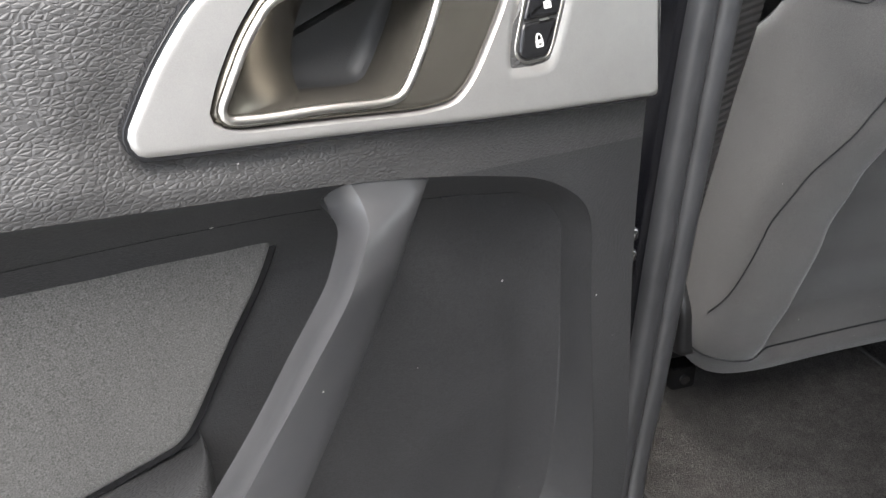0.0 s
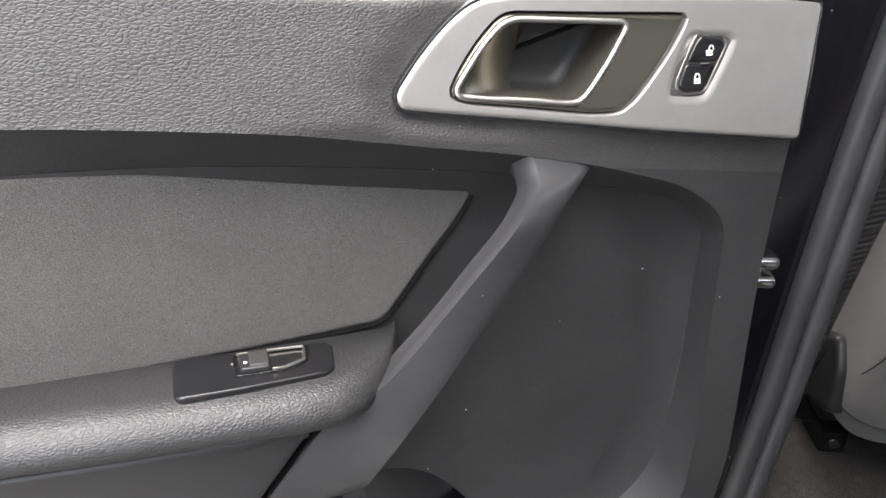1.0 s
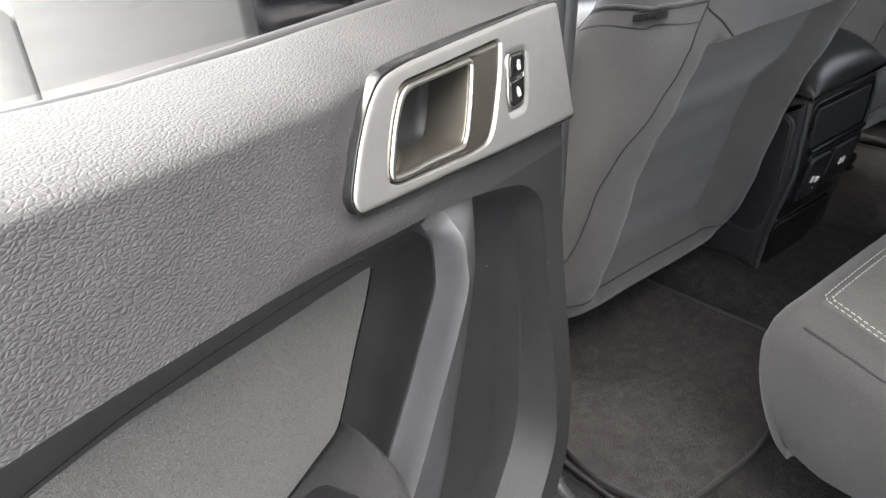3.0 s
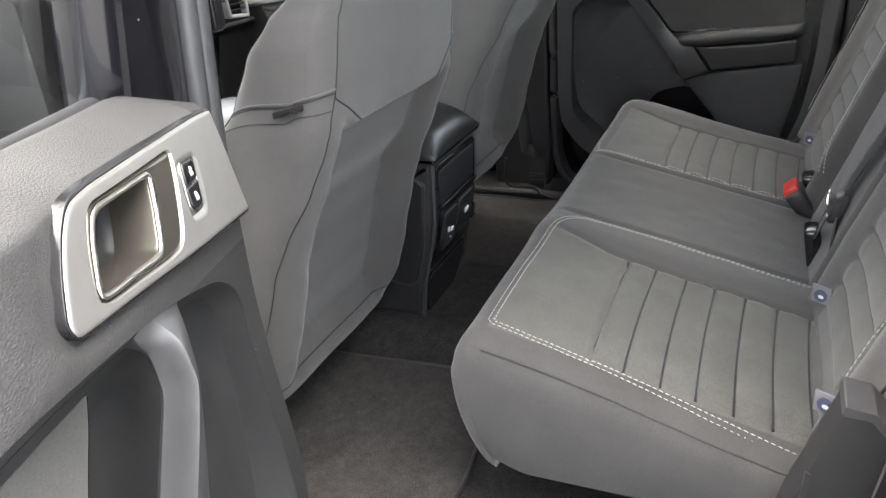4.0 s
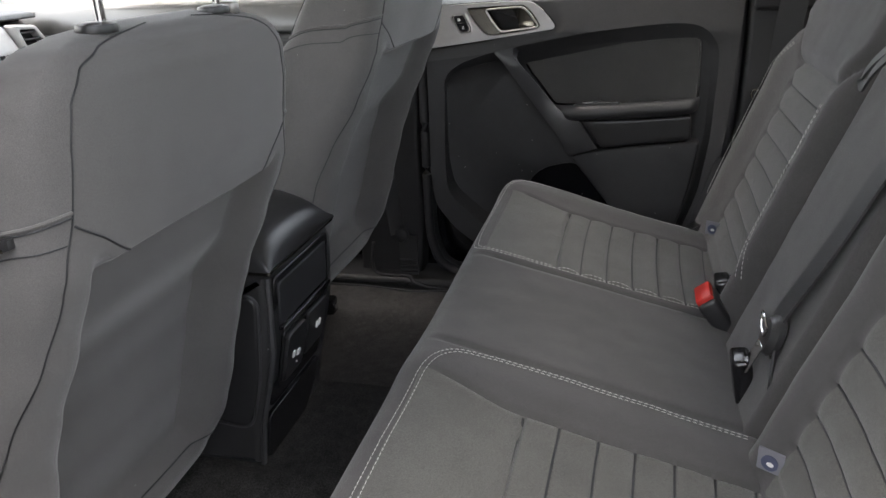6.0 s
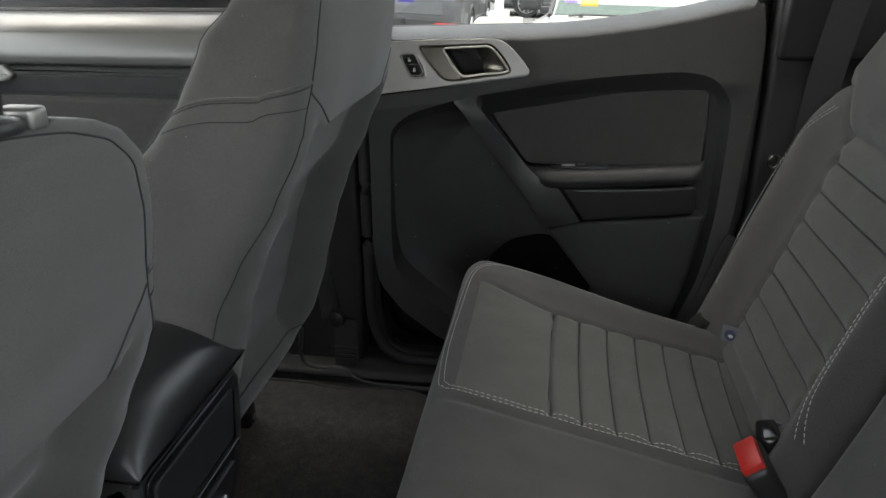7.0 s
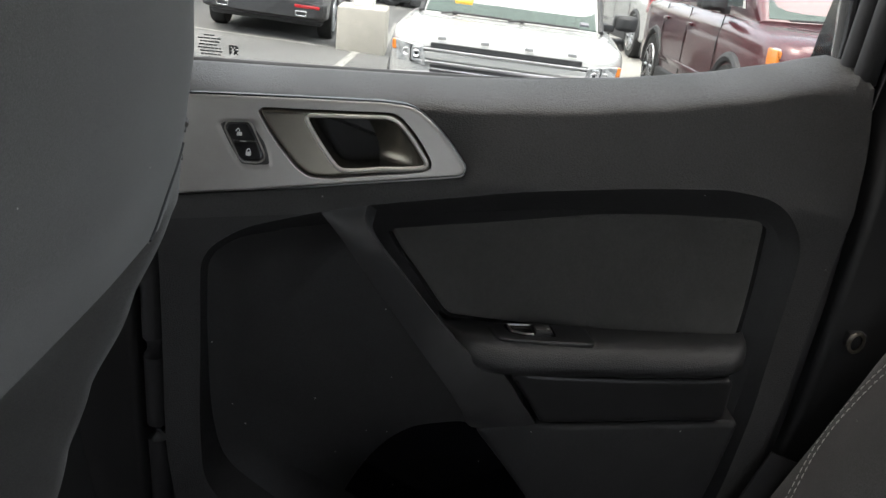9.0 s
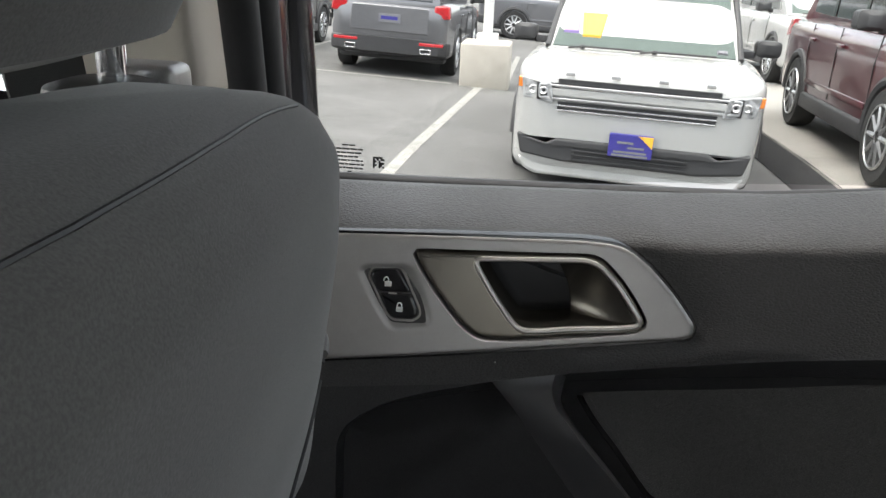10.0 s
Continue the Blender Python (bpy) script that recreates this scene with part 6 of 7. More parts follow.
def painted(poly, lift=0.006, n=14):
    """A painted strip that follows the ground; poly: four corners in (x, y)."""
    a, b, c, d = (Vector(p) for p in poly)

    def f(u, v):
        p = a.lerp(b, u).lerp(d.lerp(c, u), v)
        return (p.x, p.y, ground_z(p.x, p.y) + lift)
    return grid(f, n, 2)


for poly in ([(-4.6, 11.78), (-1.30, 11.82), (-1.30, 11.93), (-4.6, 11.89)], [(-0.92, 11.75), (-1.16, 6.0), (-1.05, 6.0), (-0.80, 11.75)], [(-4.55, 11.85), (-4.65, 17.0), (-4.55, 17.0), (-4.45, 11.85)], [(-0.55, 12.6), (-0.55, 17.5), (-0.45, 17.5), (-0.45, 12.6)]):
    ln = thing("parking_line", (0, 0, 0), "worn white parking bay line on the asphalt", "road marking", "parking lines", "structure")
    part("paint", painted(poly), LINEPAINT, ln)

pv = thing("pavement", (0, 0, 0), "pale concrete apron with a dark kerb edge", "pavement", kind="structure")
bm = bmesh.new()
nx, ny = 8, 16
top = [[bm.verts.new((x, y, ground_z(x, y) + 0.22)) for y in (5.0 + 13.0 * j / ny for j in range(ny + 1))] for x in (2.42 + 10.0 * (i / nx) for i in range(nx + 1))]
low = [bm.verts.new((2.40, 5.0 + 13.0 * j / ny, ground_z(2.4, 5.0 + 13.0 * j / ny) - 0.02)) for j in range(ny + 1)]
for i in range(nx):
    for j in range(ny):
        bm.faces.new((top[i][j], top[i + 1][j], top[i + 1][j + 1], top[i][j + 1]))
for j in range(ny):
    bm.faces.new((low[j], top[0][j], top[0][j + 1], low[j + 1]))
part("slab", bm, CONCRETE, pv)
for yj in (7.2, 9.4, 11.6):
    part("joint", grid(lambda u, v: (2.43 + 8 * u, yj + 0.012 * v, ground_z(2.43 + 8 * u, yj) + 0.223), 10, 1), ASPHALT, pv)
part("kerb_face", grid(lambda u, v: (2.30 + 0.13 * v, 5.0 + 8 * u, ground_z(2.35, 5.0 + 8 * u) + 0.008 + 0.217 * v), 20, 1), CLADDING, pv)

lb = thing("lamp_post", (-0.80, 12.05, ground_z(-0.80, 12.05)), "pale lamp post on a square concrete block", "lamp post")
part("block", box(-0.37, 0.37, -0.30, 0.44, -0.05, 0.66, 0.03, 3), CASTCONC, lb, "square concrete block")
part("foot", box(-0.16, 0.16, -0.10, 0.22, 0.655, 0.78, 0.015, 2), POLE, lb)
part("pole", place(tube([(0, 0, 0.77), (0, 0, 6.5)], [0.075, 0.05], 12), lambda x, y, z: (x, y + 0.06, z)), POLE, lb)
part("lamp_arm", tube([(0, 0.06, 6.4), (0.0, -0.9, 6.55)], 0.03, 8), POLE, lb)
part("lamp_head", box(-0.14, 0.14, -1.35, -0.85, 6.5, 6.6, 0.03, 3), CLADDING, lb)


def hull(sections, e=0.28, n=44):
    """A body lofted along y through rounded sections (y, half width, low, high)."""
    rings = []
    for y, w, lo, hi in sections:
        ring = []
        for k in range(n):
            a = 2 * math.pi * (k + 0.5) / n
            c, s = math.cos(a), math.sin(a)
            ring.append((w * math.copysign(abs(c) ** e, c), y, (lo + hi) / 2 + (hi - lo) / 2 * math.copysign(abs(s) ** e, s)))
        rings.append(ring)
    return loft(rings, True, True)


def pane(corners, t=0.012):
    """A sheet of glass between four corners, a little rounded and thick."""
    a, b, c, d = (Vector(p) for p in corners)
    nrm = (b - a).cross(d - a).normalized() * t
    bm = bmesh.new()
    lo = [bm.verts.new(p - nrm) for p in (a, b, c, d)]
    m = (a + b + c + d) / 4
    hi = [bm.verts.new(p + (m - p).normalized() * 0.02 + nrm * 0.6) for p in (a, b, c, d)]
    for i in range(4):
        bm.faces.new((lo[i], lo[(i + 1) % 4], hi[(i + 1) % 4], hi[i]))
    bm.faces.new(hi), bm.faces.new(lo[::-1])
    return bm


def wheel(car, x, y, r, spokes=10, rise=0.0):
    s = 1 if x > 0 else -1
    w = part("wheel", place(lathe([(r * 0.62, -0.11), (r * 0.94, -0.115), (r, -0.08), (r, 0.08), (r * 0.94, 0.115), (r * 0.66, 0.12)], 36, 'x'), lambda a, b, c: (a + x, b + y, c + r + rise)), TYRE, car)
    part("rim", place(lathe([(r * 0.67, 0.10), (r * 0.68, 0.118), (r * 0.62, 0.122), (r * 0.58, 0.06), (r * 0.2, 0.05)], 36, 'x'), lambda a, b, c: (s * a + x, b + y, c + r + rise)), CLADDING, w)
    for k in range(spokes):
        a = 2 * math.pi * k / spokes
        p0, p1 = (0.05 * math.cos(a), 0.05 * math.sin(a)), (r * 0.64 * math.cos(a), r * 0.64 * math.sin(a))
        part("spoke", tube([(s * 0.10 + x, p0[0] + y, p0[1] + r + rise), (s * 0.105 + x, p1[0] + y, p1[1] + r + rise)], [0.026, 0.018], 6), ALLOY, w)
    part("rim_edge", tube([(s * 0.115 + x, y + r * 0.65 * math.cos(2 * math.pi * k / 36), rise + r + r * 0.65 * math.sin(2 * math.pi * k / 36)) for k in range(36)], 0.012, 6, True, up=(1, 0, 0)), ALLOY, w)
    part("arch", tube([(x + s * 0.085, y + (r + 0.05) * math.cos(math.pi * k / 16), rise + r + (r + 0.05) * math.sin(math.pi * k / 16)) for k in range(17)], 0.045, 8, up=(1, 0, 0)), CLADDING, car)
    return w


def slope_pose(x, y, heading):
    """A pose on the climbing ground; heading 0 faces the pickup."""
    up = Vector((ground_z(x - 0.5, y) - ground_z(x + 0.5, y), ground_z(x, y - 0.5) - ground_z(x, y + 0.5), 1)).normalized()
    fwd = Matrix.Rotation(radians(heading), 3, 'Z') @ Vector((0, 1, 0))
    right = fwd.cross(up).normalized()
    fwd = up.cross(right)
    m = Matrix((right, fwd, up)).transposed().to_4x4()
    m.translation = (x, y, ground_z(x, y))
    return m


def suv(name, label, paint, at, heading, lift=0.0, r=0.37, group="parked cars"):
    """A parked sport utility vehicle, nose at -y, with its doors, glass, wheels and lamps."""
    c = thing(name, (0, 0, 0), label, "car", group)
    c.matrix_basis = Matrix.Translation((0, 0, lift)) @ slope_pose(*at, heading)
    w = 0.955
    hood = 1.06
    part("body", hull([(-2.46, 0.66, 0.42, 0.86), (-2.42, 0.82, 0.30, 0.96), (-2.34, 0.90, 0.26, 1.01), (-2.0, 0.945, 0.25, 1.045), (-1.3, w, 0.27, hood + 0.03), (-0.9, w, 0.27, 1.10), (1.0, w, 0.27, 1.13), (2.1, w, 0.27, 1.14), (2.38, 0.90, 0.34, 1.10), (2.44, 0.80, 0.42, 1.0)], 0.24), paint, c)
    part("cabin", hull([(-1.42, 0.78, 1.0, 1.10), (-1.05, 0.765, 1.0, 1.38), (-0.62, 0.735, 1.0, 1.66), (-0.2, 0.72, 1.0, 1.735), (1.4, 0.71, 1.0, 1.725), (2.12, 0.70, 1.0, 1.66), (2.26, 0.72, 1.0, 1.40), (2.40, 0.76, 1.0, 1.12)], 0.22), paint, c)
    part("windscreen", pane([(-0.72, -1.405, 1.105), (0.72, -1.405, 1.105), (0.62, -0.66, 1.645), (-0.62, -0.66, 1.645)]), SCREEN, c, "windscreen painted pale for the sky it would mirror")
    part("rear_window", pane([(0.64, 2.395, 1.15), (-0.64, 2.395, 1.15), (-0.58, 2.165, 1.62), (0.58, 2.165, 1.62)]), CARGLASS, c)
    for s in (-1, 1):
        q = lambda *p: [(s * a, b, d) for a, b, d in (p if s > 0 else p[::-1])]
        part("side_window", pane(q((0.775, -0.95, 1.16), (0.752, 0.10, 1.16), (0.728, 0.10, 1.63), (0.742, -0.55, 1.62))), CARGLASS, c)
        part("side_window", pane(q((0.752, 0.18, 1.16), (0.745, 1.12, 1.17), (0.722, 1.12, 1.63), (0.728, 0.18, 1.63))), CARGLASS, c)
        part("side_window", pane(q((0.745, 1.22, 1.17), (0.745, 2.02, 1.20), (0.722, 1.95, 1.60), (0.722, 1.22, 1.63))), CARGLASS, c)
        part("sill_cladding", box(min(s * 0.90, s * 0.985), max(s * 0.90, s * 0.985), -1.05, 1.05, 0.26, 0.42, 0.03, 3), CLADDING, c)
        part("side_moulding", box(min(s * 0.945, s * 0.972), max(s * 0.945, s * 0.972), -0.95, 1.0, 0.50, 0.56, 0.012, 2), paint, c)
        for y in (-0.98, 0.12, 1.12):
            part("door_joint", tube([(s * 0.957, y, 0.45), (s * 0.960, y, 0.85), (s * 0.93, y, 1.10)], 0.006, 6), CLADDING, c)
        for y in (-0.02, 1.0):
            part("door_handle", box(min(s * 0.955, s * 0.985), max(s * 0.955, s * 0.985), y - 0.10, y + 0.08, 0.93, 0.965, 0.012, 2), paint if paint is not BLACKP else CHROME, c)
        m = part("door_mirror", hull([(-1.02, 0.05, 1.15, 1.24), (-0.98, 0.11, 1.12, 1.28), (-0.86, 0.12, 1.12, 1.28), (-0.82, 0.09, 1.14, 1.26)], 0.4, 20), CLADDING, c)
        m.location.x = s * 1.04
        part("mirror_arm", box(min(s * 0.88, s * 0.96), max(s * 0.88, s * 0.96), -0.94, -0.88, 1.10, 1.17, 0.01), CLADDING, c)
        part("roof_rail", tube([(s * 0.64, -0.2, 1.735), (s * 0.64, 0.0, 1.775), (s * 0.63, 1.6, 1.765), (s * 0.63, 1.9, 1.70)], 0.014, 8), CLADDING, c)
        for y in (-1.44, 1.44):
            wheel(c, s * 0.86, y, r)
        part("headlamp", plate(fillet([(s * 0.56, 0.74), (s * 0.90, 0.79), (s * 0.915, 0.95), (s * 0.60, 0.91)], 0.03), -2.30, -2.455, 0.03, 3, f=lambda x, y, z: (x, y + 0.16 * smooth01((abs(x) - 0.6) / 0.32), z)), LAMP, c, "clear headlamp")
        part("turn_lamp", plate(fillet([(s * 0.875, 0.80), (s * 0.925, 0.82), (s * 0.93, 0.94), (s * 0.89, 0.93)], 0.01), -2.15, -2.335, 0.01, 2), AMBER, c, "amber lamp")
        part("tail_lamp", plate(fillet([(s * 0.66, 0.90), (s * 0.93, 0.92), (s * 0.90, 1.12), (s * 0.68, 1.10)], 0.03), 2.25, 2.43, 0.03, 3), TAIL, c, "red tail lamp")
        part("reflector", box(min(s * 0.48, s * 0.86), max(s * 0.48, s * 0.86), 2.42, 2.475, 0.50, 0.55, 0.01), TAIL, c, "red reflector")
        ex = part("exhaust_tip", frame_plate(fillet([(s * 0.50, 0.38), (s * 0.68, 0.38), (s * 0.68, 0.46), (s * 0.50, 0.46)], 0.02), fillet([(s * 0.52, 0.395), (s * 0.66, 0.395), (s * 0.66, 0.445), (s * 0.52, 0.445)], 0.015), 2.30, 2.50, 0.006, 40), CHROME, c, "chrome exhaust tip")
        part("pipe_end", box(min(s * 0.52, s * 0.66), max(s * 0.52, s * 0.66), 2.38, 2.44, 0.395, 0.445, 0), RUBBER, ex)
    part("rear_bumper", hull([(2.20, 0.94, 0.34, 0.60), (2.40, 0.91, 0.33, 0.60), (2.47, 0.80, 0.36, 0.58)], 0.25), CLADDING, c)
    part("tailgate_panel", plate(fillet([(-0.62, 0.66), (0.62, 0.66), (0.60, 1.05), (-0.60, 1.05)], 0.04), 2.36, 2.452, 0.02, 3), paint, c)
    np_ = part("plate_panel", plate(fillet([(-0.17, 0.80), (0.17, 0.80), (0.17, 0.93), (-0.17, 0.93)], 0.01), 2.44, 2.466, 0.004), PAPER, c, "pale paper plate")
    part("print_bar", box(-0.13, 0.13, 2.464, 2.469, 0.845, 0.895, 0), BLUESIGN, np_)
    part("underside", box(-0.85, 0.85, -2.1, 2.1, 0.22, 0.34, 0.03), CLADDING, c)
    part("front_bumper", hull([(-2.50, 0.62, 0.30, 0.50), (-2.47, 0.80, 0.28, 0.52), (-2.36, 0.90, 0.27, 0.52)], 0.25), CLADDING, c)
    part("wiper", tube([(-0.55, -1.43, 1.115), (-0.05, -1.40, 1.135), (0.10, -1.40, 1.125)], 0.010, 6), RUBBER, c)
    part("wiper", tube([(0.05, -1.43, 1.115), (0.55, -1.40, 1.135), (0.62, -1.40, 1.125)], 0.010, 6), RUBBER, c)
    return c


def white_wagon():
    """The white boxy wagon that faces the pickup, with its wide bright grille."""
    c = thing("parked_wagon", (0, 0, 0), "white boxy wagon facing the pickup, with a wide chrome grille", "car", "parked cars")
    c.matrix_basis = Matrix.Translation((0, 0, -0.06)) @ slope_pose(1.035, 8.38, -6.2)
    w = 0.955
    part("body", hull([(-2.50, 0.66, 0.36, 0.90), (-2.485, 0.75, 0.30, 0.97), (-2.45, 0.825, 0.27, 1.01), (-2.38, 0.880, 0.24, 1.045), (-2.25, 0.918, 0.24, 1.065), (-2.10, 0.935, 0.24, 1.078), (-1.4, w, 0.25, 1.115), (-0.9, w, 0.25, 1.13), (2.2, w, 0.25, 1.14), (2.45, 0.90, 0.34, 1.08)], 0.17, 60), WHITEP, c)
    part("cabin", hull([(-1.46, 0.80, 1.0, 1.12), (-1.10, 0.785, 1.0, 1.42), (-0.74, 0.77, 1.0, 1.66), (-0.45, 0.76, 1.0, 1.72), (2.2, 0.75, 1.0, 1.71), (2.42, 0.78, 1.0, 1.14)], 0.16), WHITEP, c)
    part("windscreen", pane([(-0.77, -1.455, 1.125), (0.77, -1.455, 1.125), (0.70, -0.755, 1.655), (-0.70, -0.755, 1.655)]), SCREEN, c, "windscreen painted pale for the sky it would mirror")
    st = part("screen_sticker", pane([(-0.52, -1.36, 1.215), (-0.36, -1.36, 1.215), (-0.32, -1.10, 1.41), (-0.56, -1.10, 1.41)], 0.016), YELLOW, c, "yellow and violet price sticker")
    part("sticker_field", pane([(-0.69, -1.33, 1.24), (-0.55, -1.33, 1.24), (-0.58, -1.08, 1.43), (-0.66, -1.08, 1.43)], 0.016), VIOLET, st)
    part("small_sticker", pane([(0.60, -1.43, 1.16), (0.70, -1.43, 1.16), (0.695, -1.39, 1.19), (0.595, -1.39, 1.19)], 0.016), PAPER, c)
    for x0 in (-0.62, -0.02):
        part("wiper", tube([(x0, -1.50, 1.125), (x0 + 0.12, -1.485, 1.14), (x0 + 0.62, -1.47, 1.138)], 0.010, 6), RUBBER, c)
        part("wiper_pivot", lathe([(0.02, 0), (0.024, 0.02), (0.01, 0.035)], 12), RUBBER, c).location = (x0 + 0.12, -1.485, 1.12)
    # grille: a white bar between chrome rims, dark slots above and below
    front = lambda x, y, z: (x, y - 0.012 + 0.035 * (abs(x) / 0.9) ** 3, z)
    part("upper_slot", plate(fillet([(-0.58, 0.925), (0.58, 0.925), (0.585, 0.965), (-0.585, 0.965)], 0.008), -2.45, -2.503, 0.004, f=front), RUBBER, c)
    part("grille_back", plate(fillet([(-0.735, 0.800), (0.735, 0.800), (0.74, 0.930), (-0.74, 0.930)], 0.012), -2.45, -2.506, 0.004, f=front), RUBBER, c)
    rim = fillet([(-0.72, 0.812), (0.72, 0.812), (0.728, 0.922), (-0.728, 0.922)], 0.012)
    g = part("grille_bar", place(frame_plate(rim, inset(ccw(rim), 0.016), -2.500, -2.526, 0.004), front), ALLOY, c, "chrome framed grille bar")
    part("bar_face", plate(fillet([(-0.62, 0.840), (0.62, 0.840), (0.625, 0.896), (-0.625, 0.896)], 0.012), -2.50, -2.526, 0.008, f=front), WHITEP, g)
    for s in (-1, 1):
        part("bar_end", plate(fillet([(s * 0.655, 0.835), (s * 0.705, 0.835), (s * 0.708, 0.900), (s * 0.660, 0.900)], 0.008), -2.50, -2.524, 0.003, f=front), RUBBER, g)
    for k, (z, h) in enumerate(((0.788, 0.022), (0.752, 0.020))):
        part("lower_slot", plate(fillet([(-0.57, z - h / 2), (0.57, z - h / 2), (0.575, z + h / 2), (-0.575, z + h / 2)], 0.006), -2.45, -2.506, 0.003, f=front), RUBBER, c)
        part("slot_rim", plate(fillet([(-0.57, z - h / 2 - 0.014), (0.57, z - h / 2 - 0.014), (0.57, z - h / 2 - 0.003), (-0.57, z - h / 2 - 0.003)], 0.004), -2.45, -2.512, 0.003, f=front), CHROME, c)
    # raised bars stand where the maker's letters are
    for x in (-0.50, -0.17, 0.17, 0.50):
        part("badge_bar", place(box(x - 0.035, x + 0.035, -0.006, 0.006, -0.014, 0.014, 0.003), lambda a, b, d: (a, b - 2.490, d + 1.002)), ALLOY, c)
    for s in (-1, 1):
        hl = part("headlamp", plate(fillet([(s * 0.60, 0.785), (s * 0.845, 0.80), (s * 0.868, 0.955), (s * 0.63, 0.930)], 0.02), -2.35, -2.530, 0.012, 3, f=lambda x, y, z: (x, y + 0.10 * smooth01((abs(x) - 0.66) / 0.25), z)), LAMP, c, "clear headlamp")
        for k in range(2):
            part("reflector_bowl", place(lathe([(0.028, 0.0), (0.031, -0.016), (0.026, -0.020), (0.008, -0.004)], 18, 'y'), lambda x, y, z: (x + s * (0.685 + 0.085 * k), y - 2.512 + 0.045 * k, z + 0.870)), ALLOY, hl)
        part("turn_lamp", plate(fillet([(s * 0.842, 0.87), (s * 0.888, 0.875), (s * 0.892, 0.948), (s * 0.85, 0.945)], 0.01), -2.20, -2.436, 0.01, 2), AMBER, c, "amber lamp")
        m = part("door_mirror", hull([(-1.10, 0.05, 1.17, 1.25), (-1.07, 0.10, 1.14, 1.28), (-0.96, 0.11, 1.14, 1.28), (-0.93, 0.09, 1.16, 1.26)], 0.45, 24), CLADDING, c)
        m.location.x = s * 1.06
        part("mirror_arm", box(min(s * 0.86, s * 0.96), max(s * 0.86, s * 0.96), -1.04, -0.96, 1.12, 1.18, 0.01), CLADDING, c)
        for y in (-1.52, 1.46):
            wheel(c, s * 0.865, y, 0.37, rise=0.06)
        q = lambda *p: [(s * a, b, d) for a, b, d in (p if s > 0 else p[::-1])]
        part("side_window", pane(q((0.792, -0.95, 1.18), (0.775, 0.2, 1.18), (0.765, 0.2, 1.62), (0.770, -0.70, 1.62))), CARGLASS, c)
        part("side_window", pane(q((0.775, 0.3, 1.18), (0.772, 2.1, 1.18), (0.758, 2.1, 1.62), (0.765, 0.3, 1.62))), CARGLASS, c)
        part("screen_pillar", tube([(s * 0.80, -1.45, 1.12), (s * 0.735, -0.74, 1.67)], 0.026, 8), CLADDING, c)
    low = fillet([(-0.86, 0.50), (-0.62, 0.455), (-0.55, 0.49), (0.55, 0.49), (0.62, 0.455), (0.86, 0.50), (0.82, 0.35), (0.50, 0.315), (-0.50, 0.315), (-0.82, 0.35)], 0.02)
    li = part("lower_intake", plate(low, -2.40, -2.525, 0.02, 3, f=lambda x, y, z: front(x, y, z + 0.035)), CLADDING, c, "dark lower intake")
    for k in range(3):
        part("intake_slat", box(-0.42, 0.42, -2.537, -2.520, 0.370 + 0.034 * k, 0.382 + 0.034 * k, 0.003), RUBBER, li)
    part("chin", plate(fillet([(-0.85, 0.352), (0.85, 0.352), (0.80, 0.262), (0.70, 0.225), (-0.70, 0.225), (-0.80, 0.262)], 0.03), -2.35, -2.524, 0.03, 4, f=lambda x, y, z: (x, y - 0.012 + 0.09 * (abs(x) / 0.9) ** 3, z)), WHITEP, c)
    pl = part("dealer_plate", plate(fillet([(-0.16, 0.440), (0.16, 0.440), (0.16, 0.610), (-0.16, 0.610)], 0.01), -2.515, -2.558, 0.004), BLUESIGN, c, "blue dealer plate with a yellow corner")
    part("yellow_corner", plate([(0.05, 0.607), (0.157, 0.607), (0.157, 0.520)], -2.556, -2.5605, 0.001, 1), YELLOW, pl)
    for z, x0, x1 in ((0.550, -0.10, 0.02), (0.515, -0.02, 0.10), (0.480, -0.12, 0.12), (0.455, -0.13, 0.13)):
        part("print_bar", box(x0, x1, -2.5615, -2.557, z - 0.008, z + 0.008, 0), PAPER, pl)
    part("underside", box(-0.85, 0.85, -2.2, 2.2, 0.20, 0.32, 0.03), CLADDING, c)
    return c


white_wagon()
suv("parked_suv", "grey sport utility vehicle parked tail towards the pickup", GREYP, (-2.35, 14.45), 180)
suv("parked_suv", "maroon sport utility vehicle parked on pale concrete", MAROON, (3.71, 7.65), -4.0, 0.22)
suv("parked_suv", "black sport utility vehicle parked side by side with the pickup", BLACKP, (-4.86, 6.85), 180)
suv("parked_suv", "white sport utility vehicle parked behind the maroon one", WHITEP, (4.75, 15.2), 0, 0.22)
suv("parked_suv", "black sport utility vehicle parked beside the grey one", BLACKP, (-5.6, 14.9), 180)
suv("parked_suv", "dark grey sport utility vehicle far up the car park", GREYP, (0.6, 22.5), 90)
suv("parked_suv", "white sport utility vehicle far up the car park", WHITEP, (-5.2, 23.5), 90)
suv("parked_suv", "black sport utility vehicle far up the car park", BLACKP, (6.4, 23.0), 90)

# marks printed on the right rear pane
gm = thing("glass_print", (-0.0637, 0.797, 1.3360), "small dark maker's print on the window glass", "print")
rng = random.Random(5)
for k, (x0, x1) in enumerate(((0.006, 0.016), (0.000, 0.022), (0.002, 0.021), (0.001, 0.019), (0.000, 0.022), (0.002, 0.023), (0.003, 0.022), (0.010, 0.013))):
    x = x0
    while x < x1:
        w = min(rng.uniform(0.002, 0.006), x1 - x)
        part("print_bar", box(x, x + w, -0.0002, 0.0006, 0.012 - 0.0030 * k, 0.0132 - 0.0030 * k, 0), CLADDING, gm)
        x += w + 0.0008
sq = part("square_mark", box(0.0300, 0.0315, -0.0002, 0.0006, -0.004, 0.005, 0), CLADDING, gm)
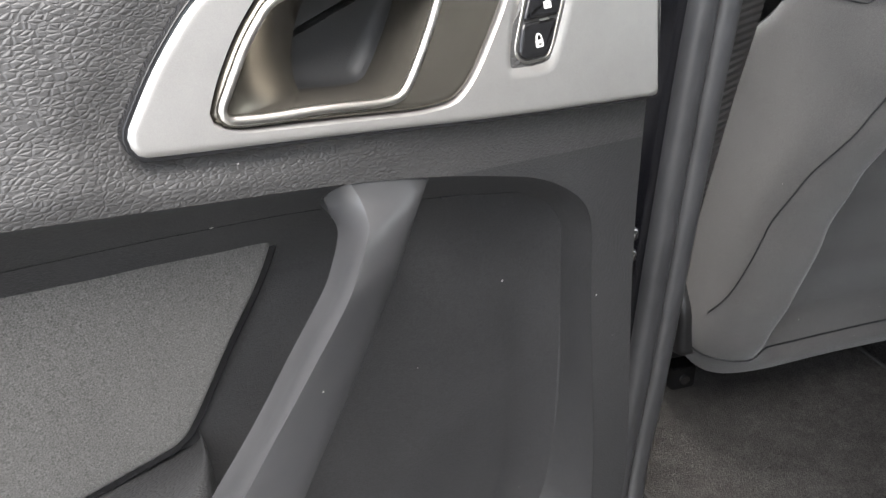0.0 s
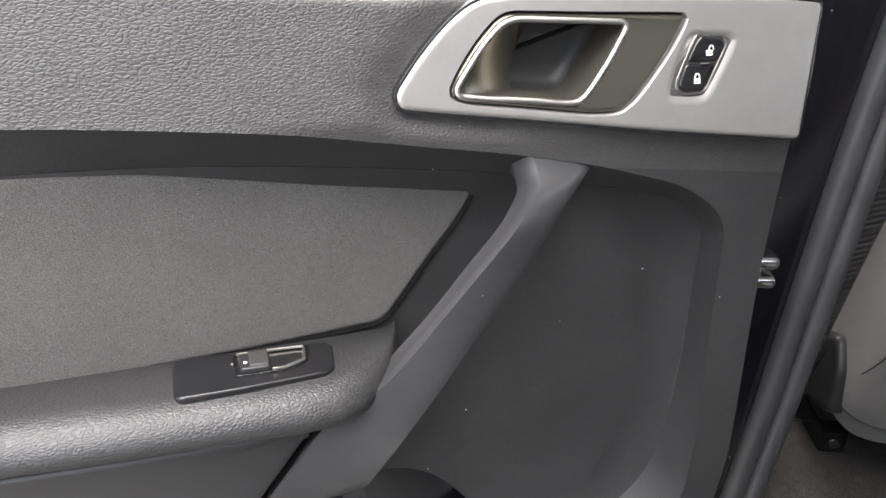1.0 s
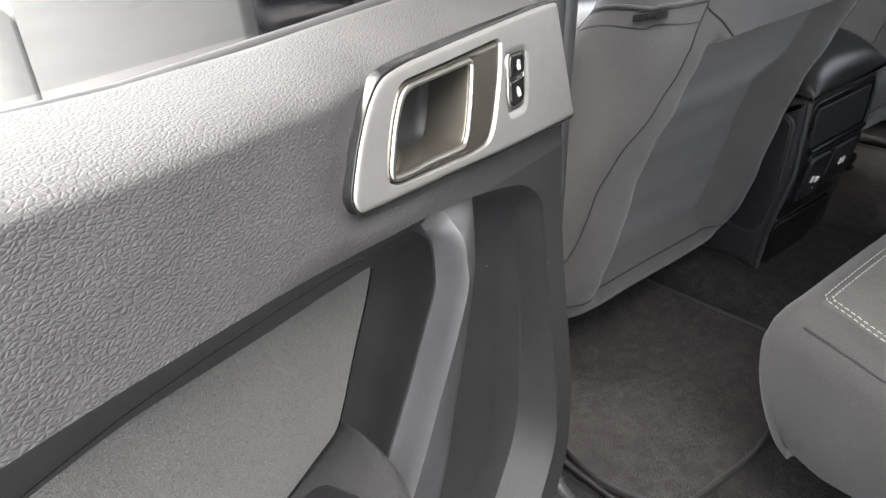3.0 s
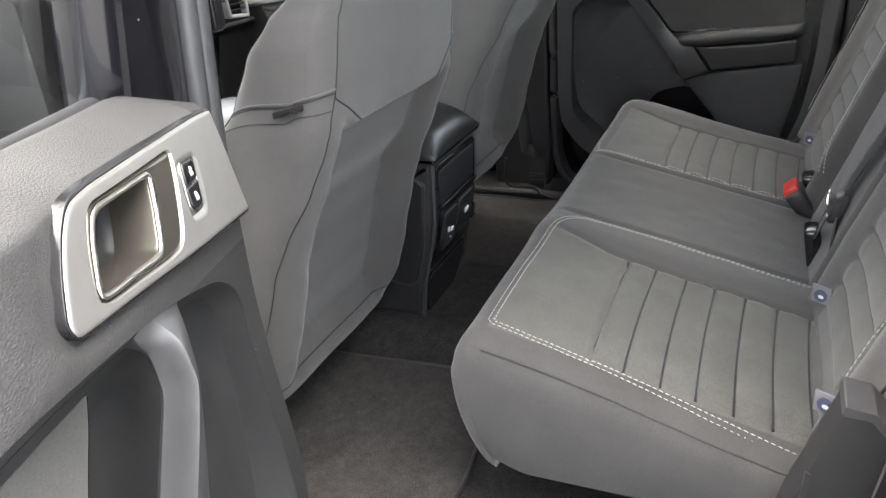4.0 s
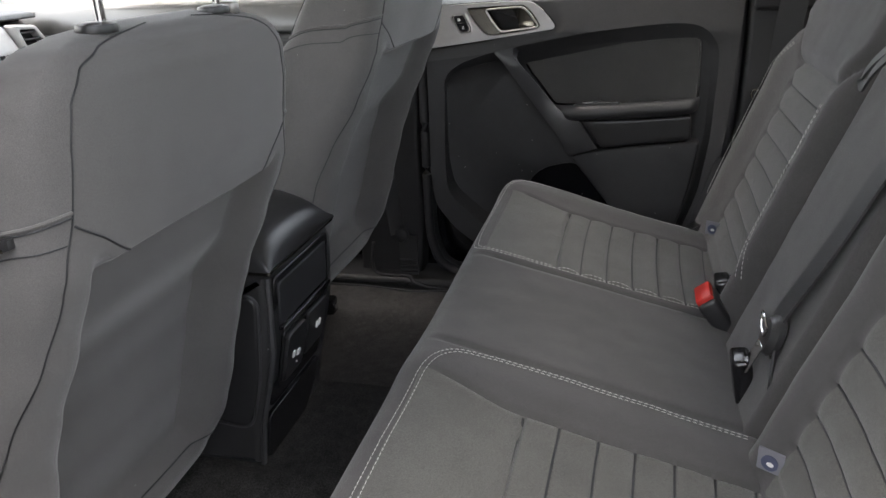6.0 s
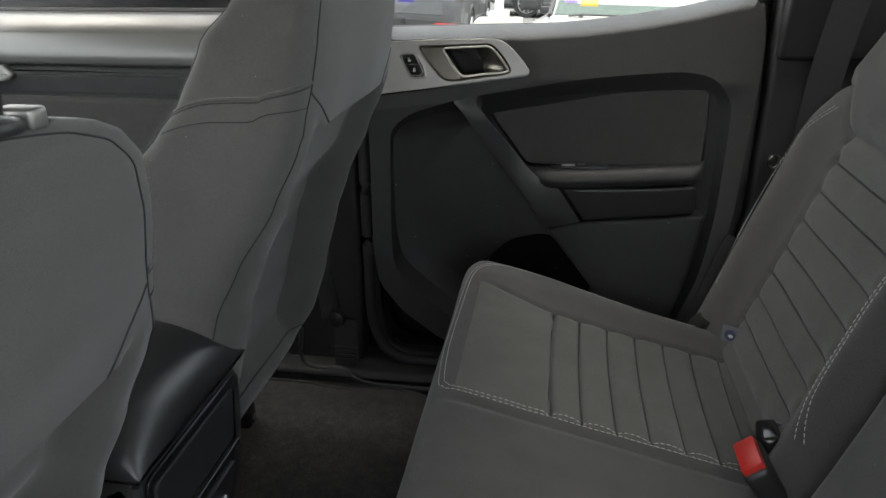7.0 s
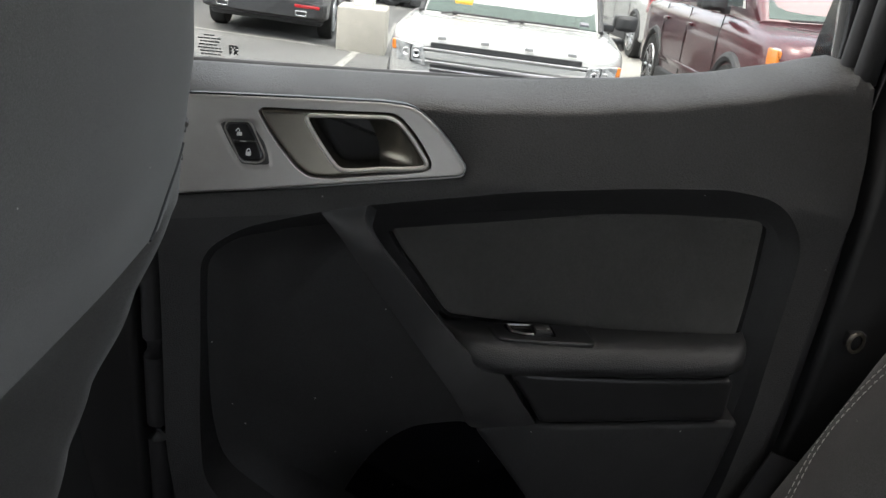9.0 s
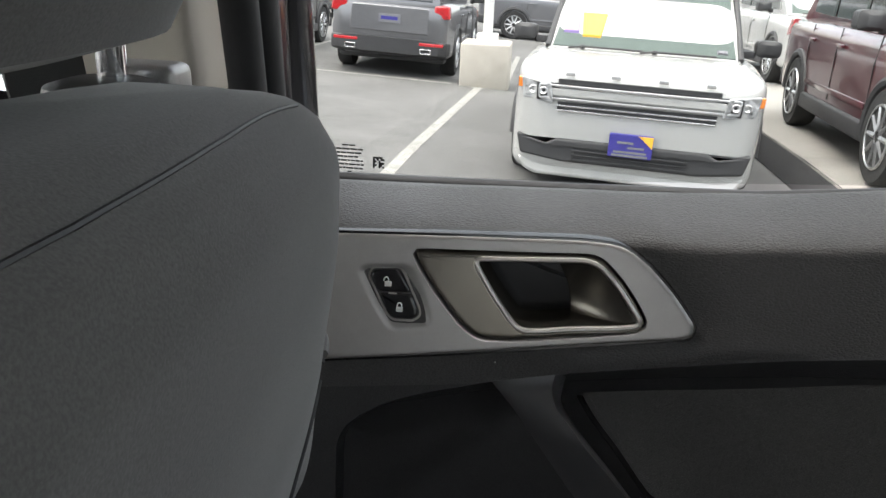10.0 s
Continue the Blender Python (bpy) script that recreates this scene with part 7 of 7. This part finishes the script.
for i in range(5):
    for j in range(6):
        if rng.random() < 0.55:
            part("square_dot", box(0.0315 + 0.0015 * i, 0.0330 + 0.0015 * i, -0.0002, 0.0006, -0.004 + 0.0015 * j, -0.0025 + 0.0015 * j, 0), CLADDING, sq)
